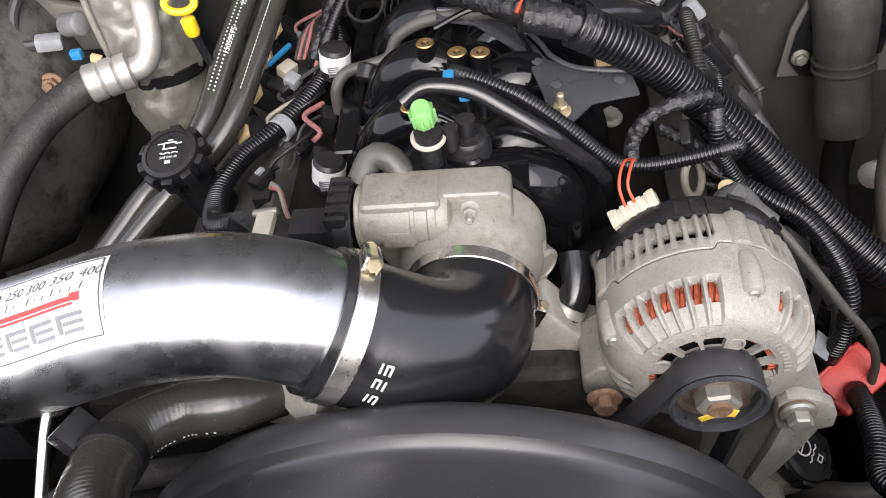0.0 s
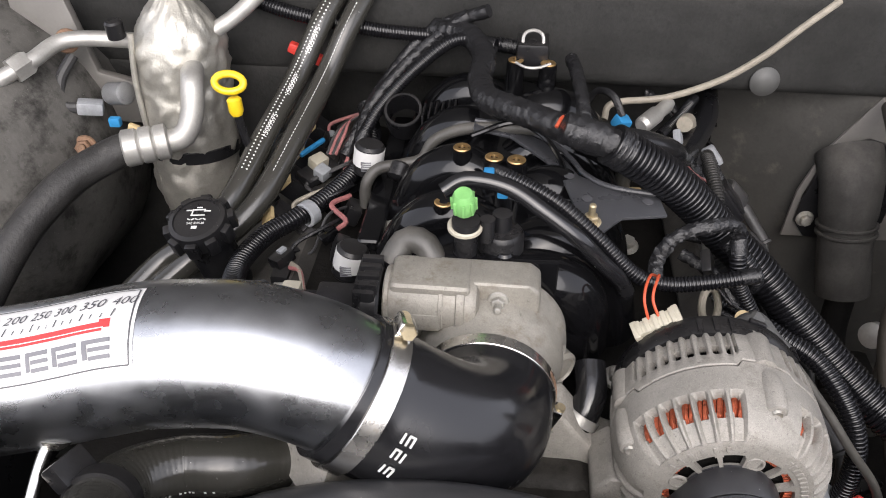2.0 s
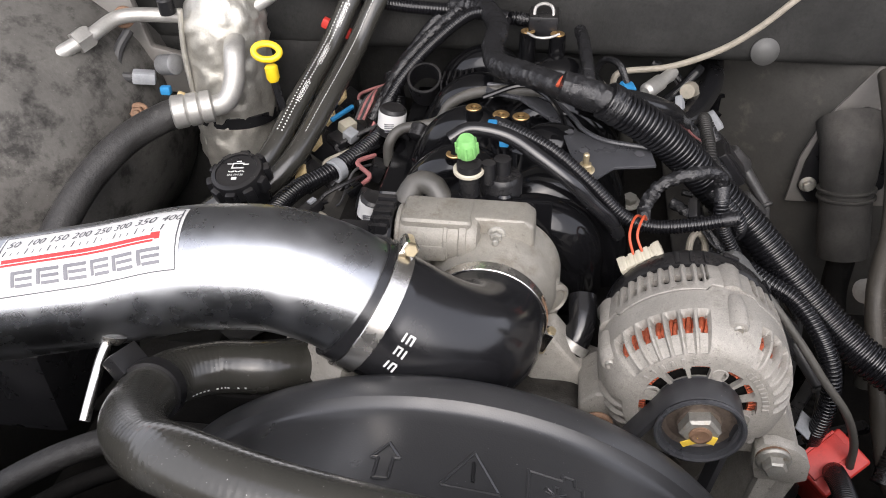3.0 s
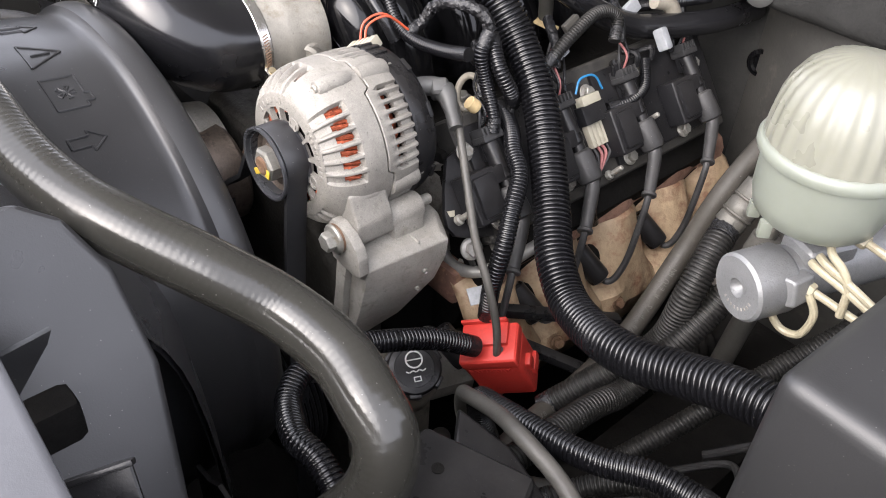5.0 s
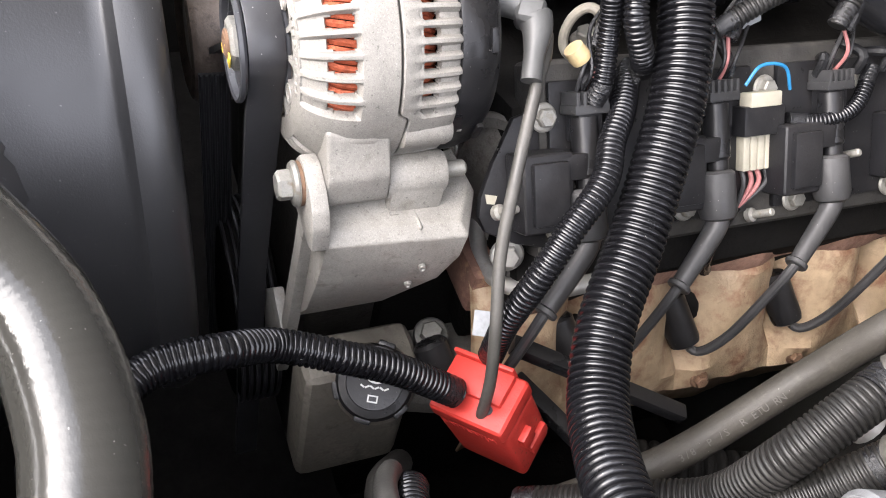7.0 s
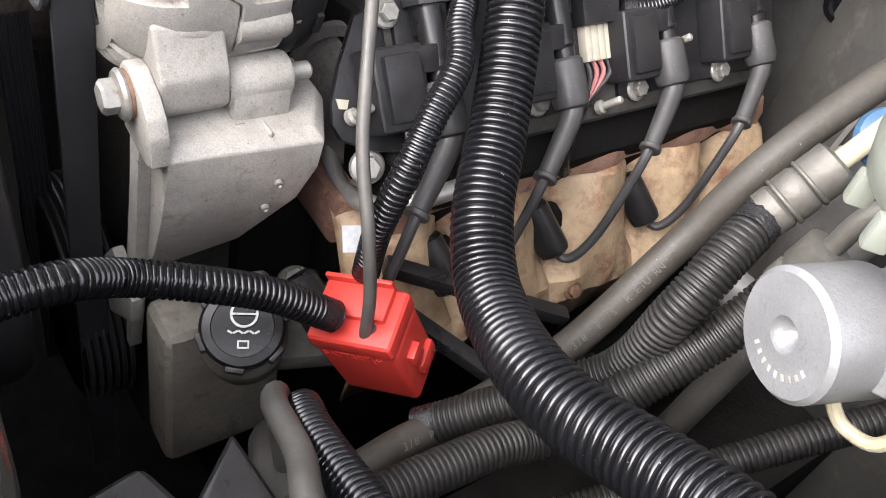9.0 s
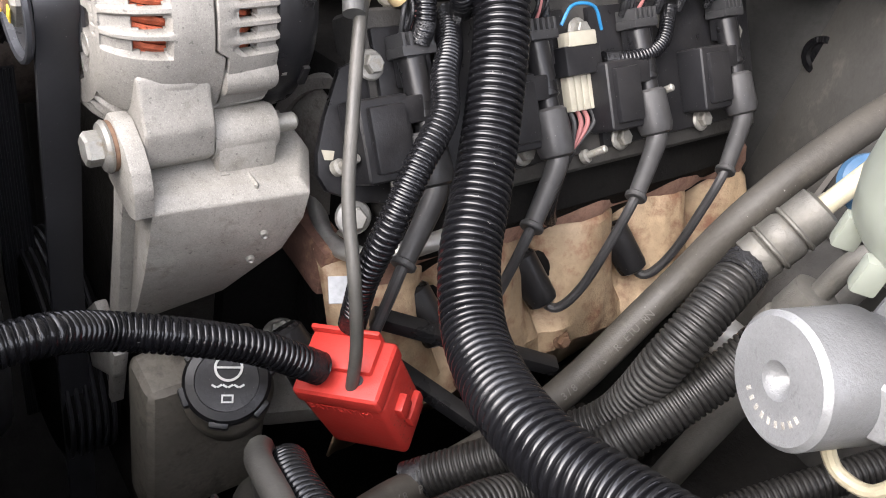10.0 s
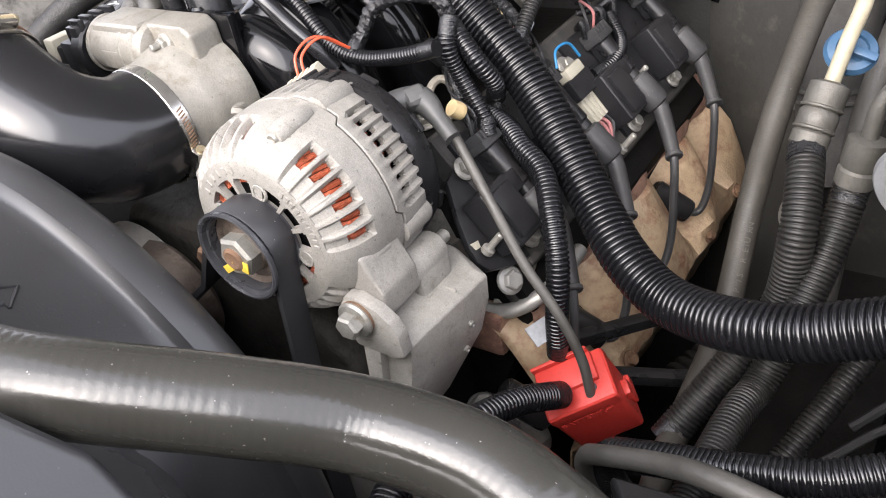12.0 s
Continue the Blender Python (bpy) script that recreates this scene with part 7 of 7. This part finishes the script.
loom_thing([(0.01, 0.700, 1.060), (-0.03, 0.715, 1.058), (-0.07, 0.705, 1.030), (-0.105, 0.685, 0.995), (-0.125, 0.66, 0.965)], 0.0068, 0.0032, 0.0010, 16, LOOM, "black corrugated loom dropping from the harness trunk", "wiring loom")

# ---------- firewall details, steering column ----------
solid("firewall_plug", lathe([(0.016, 0), (0.016, 0.002), (0.012, 0.005), (0.007, 0.007), (0.003, 0.0075)], at((0.2945, 0.7715, 1.003), (0.1, -1, 0.1)), 32), GREYRUBBER, "small round grey plug in the firewall", "plug")
solid("cloth_cable", tube([(0.126, 0.72, 0.975), (0.135, 0.735, 0.987), (0.189, 0.738, 0.995), (0.240, 0.738, 1.017), (0.276, 0.735, 1.046), (0.305, 0.735, 1.076), (0.34, 0.75, 1.10)], 0.0036, 10), TAPEWRAP, "pale beige cloth-wrapped cable on the firewall", "cable")
gh = thing("firewall_grommet", (0.28, 0.855, 0.88), "dark rubber plug in the recessed firewall", "grommet")
part("disc", lathe([(0.017, 0), (0.017, 0.003), (0.012, 0.004), (0.010, 0.001), (0.001, 0.001)], at((0.278, 0.857, 0.892), (0.1, -1, 0)), 24), GLOSS, gh)
sc = thing("steering_column_boot", (0.40, 0.72, 0.80), "grey-brown plastic steering column cover bolted to a flange", "column cover")
part("flange", prism([(0.370, 0.825), (0.385, 0.805), (0.430, 0.800), (0.470, 0.830), (0.472, 0.900), (0.456, 0.930), (0.425, 0.938), (0.400, 0.929), (0.384, 0.912), (0.372, 0.860)], 0.006, Matrix.Translation((0, 0.7790, 0)) @ pose(0, 0, 0, 90, 0, 0), 0.002), BLACK, sc)
CP = [(0.411, 0.785, 0.915), (0.413, 0.760, 0.893), (0.416, 0.746, 0.855), (0.421, 0.732, 0.808), (0.427, 0.718, 0.765)]
part("boot", sweep(smooth_line(CP, 0.006), lambda i: 0.0365 - 0.0004 * i if i < 13 else 0.0300, 28), COVER, sc)
for q in ((0.4165, 0.744, 0.848), (0.4175, 0.741, 0.839)):
    part("ring_ridge", ring(0.0335, 0.029, 0.004, at(q, (0.09, -0.27, -0.95)), 32), COVER, sc)
part("shaft", tube([(0.427, 0.718, 0.770), (0.424, 0.700, 0.715), (0.428, 0.655, 0.66), (0.44, 0.63, 0.55)], 0.016, 18), ENGINE, sc)
flange_bolt("bolt", (0.397, 0.773, 0.911), (0, -1, 0.05), 0.0075, STEEL, "", sc)
flange_bolt("bolt", (0.381, 0.773, 0.831), (0, -1, 0.05), 0.0070, STEEL, "", sc)
solid("bare_panel", prism([(0.362, 0.80), (0.366, 0.863), (0.382, 0.915), (0.438, 1.006), (0.50, 1.045), (0.62, 1.045), (0.62, 0.80)], 0.004, Matrix.Translation((0, 0.7845, 0)) @ pose(0, 0, 0, 90, 0, 0), 0.001), PAINTLIGHT, "pale unpainted strip of firewall metal", "panel", "structure")
solid("column_hose", tube([(0.50, 0.74, 1.02), (0.478, 0.70, 0.96), (0.462, 0.66, 0.88), (0.455, 0.63, 0.78), (0.45, 0.60, 0.66)], 0.0115, 16), OLDHOSE, "grey hose running down beside the steering column", "hose")
bm = lathe([(0.006, 0), (0.014, 0.002), (0.014, 0.016), (0.009, 0.018)], at((0.43, 0.62, 0.79), (-0.6, -0.5, 0.3)), 16)
solid("hose_nut", bm, ALU, "dull metal hose end on the frame", "fitting")

# ---------- lower driver-side clutter ----------
ps = thing("power_steering_reservoir", (0.285, 0.33, 0.62), "dirty grey-brown power steering reservoir with a black cap", "reservoir")
PSM = at((0.293, 0.326, 0.742), (0.45, -0.25, 0.85), (0, 1, 0))
cap = lathe([(0.020, -0.014), (0.0255, -0.012), (0.0260, 0.002), (0.0240, 0.005), (0.0190, 0.006), (0.0185, 0.0048), (0.001, 0.0048)], PSM, 44)
for k in range(6):
    a = 2 * math.pi * k / 6
    part("grip_lug", box((0.006, 0.012, 0.014), PSM @ Matrix.Translation((0.0255 * math.cos(a), 0.0255 * math.sin(a), -0.004)) @ pose(0, 0, 0, 0, 0, math.degrees(a)), 0.002), BLACK, ps)
part("cap", cap, BLACK, ps)
pm2 = at((0.2968, 0.3247, 0.7473), (0.45, -0.25, 0.85), (0.434, 0.90, 0.035))
ic = ring(0.0085, 0.0070, 0.0004, pm2 @ Matrix.Translation((0, 0.008, 0)), 24, 0.0001)
for k in range(6):
    add(ic, box((0.0032, 0.0012, 0.0004), pm2 @ Matrix.Translation((-0.008 + 0.0032 * k, -0.003, 0)) @ pose(0, 0, 0, 0, 0, 30 if k % 2 else -30), 0))
for x0, y0, w, d in ((0, -0.0085, 0.006, 0.001), (0, -0.0125, 0.006, 0.001), (-0.003, -0.0105, 0.001, 0.005), (0.003, -0.0105, 0.001, 0.005), (0, 0.008, 0.015, 0.0012)):
    add(ic, box((w, d, 0.0004), pm2 @ Matrix.Translation((x0, y0, 0)), 0))
part("symbol", ic, MARK, ps, "white printed symbols")
body = lathe([(0.026, -0.10), (0.029, -0.09), (0.029, -0.026), (0.024, -0.018), (0.021, -0.012)], PSM, 32)
part("neck", body, PSTANK, ps)
part("tank", block(0.235, 0.275, 0.285, 0.37, 0.58, 0.725, 0.010, 3), PSTANK, ps)
mp = thing("block_bracket", (0.23, 0.40, 0.68), "grimy cast bracket with a large flange bolt", "bracket")
part("plate", prism([(0.18, 0.36), (0.27, 0.37), (0.285, 0.42), (0.24, 0.46), (0.18, 0.45)], 0.02, Matrix.Translation((0, 0, 0.675)) @ pose(0, 0, 0, 0, 8, 0), 0.005), CAST, mp)
flange_bolt("bolt", (0.232, 0.398, 0.688), (0.3, -0.2, 0.9), 0.0095, STEEL, "", mp)
solid("mount_bar", box((0.012, 0.14, 0.010), Matrix.Translation((0.335, 0.475, 0.755)) @ pose(0, 0, 0, -15, 0, -28), 0.002), BLACK, "black flat bar behind the red box", "bar")
solid("mount_bar", box((0.012, 0.12, 0.010), Matrix.Translation((0.360, 0.455, 0.725)) @ pose(0, 0, 0, -10, 0, -60), 0.002), BLACK, "black flat bar behind the red box", "bar")
solid("cable_tag", box((0.022, 0.016, 0.0015), at((0.309, 0.388, 0.812), (0.5, -0.3, 0.8), (0.3, 0.8, 0)), 0.0004), GREYPL, "pale folded tape tag on the cable", "tag")
DC = [(0.392, 0.306, 0.750), (0.382, 0.303, 0.785), (0.386, 0.298, 0.812), (0.404, 0.286, 0.835), (0.441, 0.277, 0.857), (0.473, 0.263, 0.878), (0.513, 0.259, 0.876), (0.545, 0.251, 0.871)]
solid("battery_cable", tube(DC, 0.0062, 12), OLDHOSE, "grey battery cable bending over the black cover", "cable")
DL = [(0.402, 0.318, 0.752), (0.394, 0.312, 0.782), (0.399, 0.305, 0.812), (0.422, 0.296, 0.832), (0.475, 0.292, 0.853), (0.515, 0.296, 0.864), (0.554, 0.312, 0.872), (0.594, 0.320, 0.872)]
loom_thing(DL, 0.0100, 0.0034, 0.0013, 18, LOOM, "black split corrugated loom beside the battery cable", "wiring loom")
solid("steel_return_line", tube([(0.30, 0.36, 0.62), (0.33, 0.33, 0.66), (0.37, 0.32, 0.68), (0.42, 0.33, 0.70), (0.47, 0.36, 0.71)], 0.011, 14), OLDHOSE, "dusty rubber hose with a spring clamp", "hose")
solid("frame_rail", block(0.40, 0.52, 0.10, 0.80, 0.50, 0.62, 0.012), ENGINE, "dark grimy frame rail under the engine bay", "frame rail", "structure")
cb = [(0.46, 0.40, 0.70), (0.49, 0.47, 0.74), (0.52, 0.55, 0.78), (0.56, 0.64, 0.83)]
loom_thing(cb, 0.010, 0.0036, 0.0012, 16, LOOMOLD, "dusty corrugated loom low beside the frame rail", "wiring loom")
loom_thing([(0.47, 0.30, 0.76), (0.50, 0.34, 0.78), (0.54, 0.36, 0.80), (0.58, 0.36, 0.82)], 0.0085, 0.0034, 0.0011, 16, LOOMOLD, "dusty corrugated loom low beside the frame rail", "wiring loom")
for k in range(6):
    y = 0.30 + 0.045 * k
    solid("chassis_wire", tube([(0.44 + 0.012 * k, y, 0.66), (0.49 + 0.01 * k, y + 0.03, 0.69), (0.56, y + 0.05 - 0.01 * k, 0.70), (0.62, y + 0.02, 0.69)], 0.003 + 0.0008 * (k % 3), 8), BOOT, "thin dark wire low in the bay", "wire", group="low wires")
solid("steering_bellows", loom([(0.36, 0.52, 0.66), (0.39, 0.58, 0.67), (0.42, 0.64, 0.68)], 0.018, 0.010, 0.005, 18), ENGINE, "dark ribbed rubber bellows under the heat shield", "bellows", angle=0.7)
# pulleys beside the belt
ip = thing("idler_pulley", (0.034, 0.25, 0.79), "dark worn steel idler pulley beside the alternator", "pulley")
im_ = at((0.034, 0.244, 0.840), (0, 1, 0)) @ Matrix.Scale(1.45, 4)
part("rim", turned([(0.020, 0.004), (0.029, 0.001), (0.0325, 0.002), (0.0345, 0.005), (0.0345, 0.031), (0.032, 0.034), (0.020, 0.034)], im_, 48), RUSTPULLEY, ip)
part("hub", lathe([(0.010, 0.006), (0.021, 0.007), (0.021, 0.030), (0.010, 0.032)], im_, 32), BLACK, ip)
cp = thing("crank_pulley", (0.07, 0.27, 0.62), "large dark crank pulley and ribbed belt run", "pulley")
part("rim", lathe([(0.03, 0), (0.085, 0.002), (0.09, 0.005), (0.09, 0.04), (0.085, 0.042), (0.03, 0.042)], at((0.10, 0.255, 0.60), (0, 1, 0)), 48), ENGINE, cp)
for k in range(6):
    part("rib", ring(0.0935, 0.088, 0.003, at((0.10, 0.259 + 0.006 * k, 0.60), (0, 1, 0)), 48), BELT, cp)
solid("timing_cover", prism([(-0.08, 0.45), (0.20, 0.45), (0.20, 0.80), (0.10, 0.90), (-0.02, 0.90), (-0.08, 0.80)], 0.06, Matrix.Translation((0, 0.365, 0)) @ pose(0, 0, 0, 90, 0, 0), 0.012, 3), GRIMECAST, "grimy cast aluminium front engine cover", "engine cover")
wp = thing("water_pump", (-0.05, 0.30, 0.85), "grey cast water pump housing under the intake pipe", "water pump")
part("housing", lathe([(0.04, 0), (0.055, 0.004), (0.06, 0.03), (0.05, 0.05)], at((0.0, 0.30, 0.84), (0, -1, 0)), 36), CASTDIRTY, wp)
part("outlet", tube([(-0.02, 0.31, 0.93), (-0.05, 0.275, 0.965), (-0.08, 0.243, 0.988)], 0.021, 20), CASTDIRTY, wp)
part("side_boss", block(-0.13, -0.06, 0.27, 0.34, 0.90, 0.955, 0.008), CASTDIRTY, wp)
sh2 = tube([(0.085, 0.345, 0.905), (0.10, 0.36, 0.93), (0.10, 0.385, 0.945)], 0.012, 16)
solid("bypass_hose", sh2, RUBBER, "short black coolant bypass hose", "hose")
solid("hose_spring_clip", ring(0.0145, 0.0128, 0.008, at((0.092, 0.352, 0.916), (0.5, 0.5, 0.7)), 20, 0.0005), ALU, "bright spring hose clip", "clip")
# radiator side tank with hose neck
rb2 = thing("radiator_bracket", (0.30, 0.118, 0.70), "black support bracket with a rounded cutout", "bracket")
part("plate", prism([(0.279, 0.70), (0.33, 0.70), (0.335, 0.775), (0.318, 0.778), (0.300, 0.764), (0.279, 0.761)], 0.004, Matrix.Translation((0, 0.118, 0)) @ pose(0, 0, 0, 90, 0, 0), 0.001), BLACK, rb2)
sp = [(0.335, 0.045, 0.835), (0.345, 0.035, 0.85), (0.362, 0.038, 0.862), (0.375, 0.05, 0.858), (0.37, 0.062, 0.842)]
solid("spring_clamp", tube(sp, 0.003, 8), ALU, "grey wire spring hose clamp", "hose clamp")

for k, (z_, r_) in enumerate(((0.90, 0.010), (0.865, 0.007))):
    solid("coolant_hose", tube([(-0.36, 0.13 + 0.02 * k, z_ - 0.02), (-0.32, 0.165, z_), (-0.27, 0.20, z_ + 0.012), (-0.22, 0.225, z_ + 0.01), (-0.15, 0.26, z_ - 0.03)], r_, 12), (ACHOSE, ENGINE)[k], "dusty brown hose low beside the fan shroud", "hose")
cp_ = thing("washer_cap", (0.47, 0.50, 0.97), "translucent blue plastic cap behind the hose fitting", "cap")
part("disc", lathe([(0.017, 0), (0.018, 0.003), (0.016, 0.007), (0.011, 0.008), (0.010, 0.006), (0.001, 0.006)], at((0.453, 0.596, 0.946), (0.25, -0.55, 0.75)), 32), BLUECAP, cp_)
part("tab", box((0.006, 0.016, 0.004), at((0.464, 0.588, 0.950), (0.25, -0.55, 0.75)), 0.001), BLUECAP, cp_)
# added black block, keeps the gap behind the pulleys in shade
solid("front_shade_block", block(-0.32, -0.082, 0.33, 0.40, 0.42, 0.84, 0.012), ENGINE, "added near-black block for the shade low at the engine's front", "housing", "structure")

# headlamp bracket at the driver's end of the radiator support
lb = thing("lamp_bracket", (0.50, 0.015, 1.00), "black steel headlamp bracket with a cream plastic adjuster", "bracket")
u_, v_ = Vector((0.0093, 0.0208, 0.0051)).normalized(), Vector((0.0196, -0.0055, -0.0229)).normalized()
n_ = u_.cross(v_).normalized()
lo = Vector((0.484, 0.0288, 1.0615)) - u_ * 0.017 + v_ * 0.034
part("plate", box((0.034, 0.068, 0.003), at(lo, n_, u_), 0.002, 3), BLACK, lb)
part("edge_lip", box((0.034, 0.0025, 0.006), at(lo - v_ * 0.033 - n_ * 0.004, n_, u_), 0.001), BLACK, lb)
part("edge_lip", box((0.0025, 0.068, 0.010), at(lo - u_ * 0.0165 - n_ * 0.004, n_, u_), 0.001), BLACK, lb)
q_ = lo - v_ * 0.006 - u_ * 0.004 - n_ * 0.009
part("adjuster", lathe([(0.006, 0), (0.0095, 0.001), (0.0100, 0.012), (0.0085, 0.014), (0.0085, 0.030), (0.0100, 0.032), (0.0100, 0.05)], at(q_, v_), 24), WHITEPL, lb, "cream plastic headlamp adjuster")
part("adjuster_wing", box((0.005, 0.026, 0.012), at(q_ + u_ * 0.0125 + v_ * 0.016, n_, u_), 0.0015), WHITEPL, lb)
hk = [Vector((0.5111, 0.0328, 1.0377)), Vector((0.5175, 0.0489, 1.0426)), Vector((0.5247, 0.0475, 1.0346)), Vector((0.5177, 0.0311, 1.0301))]
hook = thing("spring_clip", hk[3], "square grey steel spring clip beside the lamp bracket", "clip")
part("wire", sweep([hk[3] + (hk[3] - hk[0]) * 3, hk[3], hk[0] * 0.97 + hk[1] * 0.03, hk[1] * 0.97 + hk[0] * 0.03, hk[2], hk[2] + (hk[2] - hk[1]) * 2], 0.0016, 10), STEEL, hook)
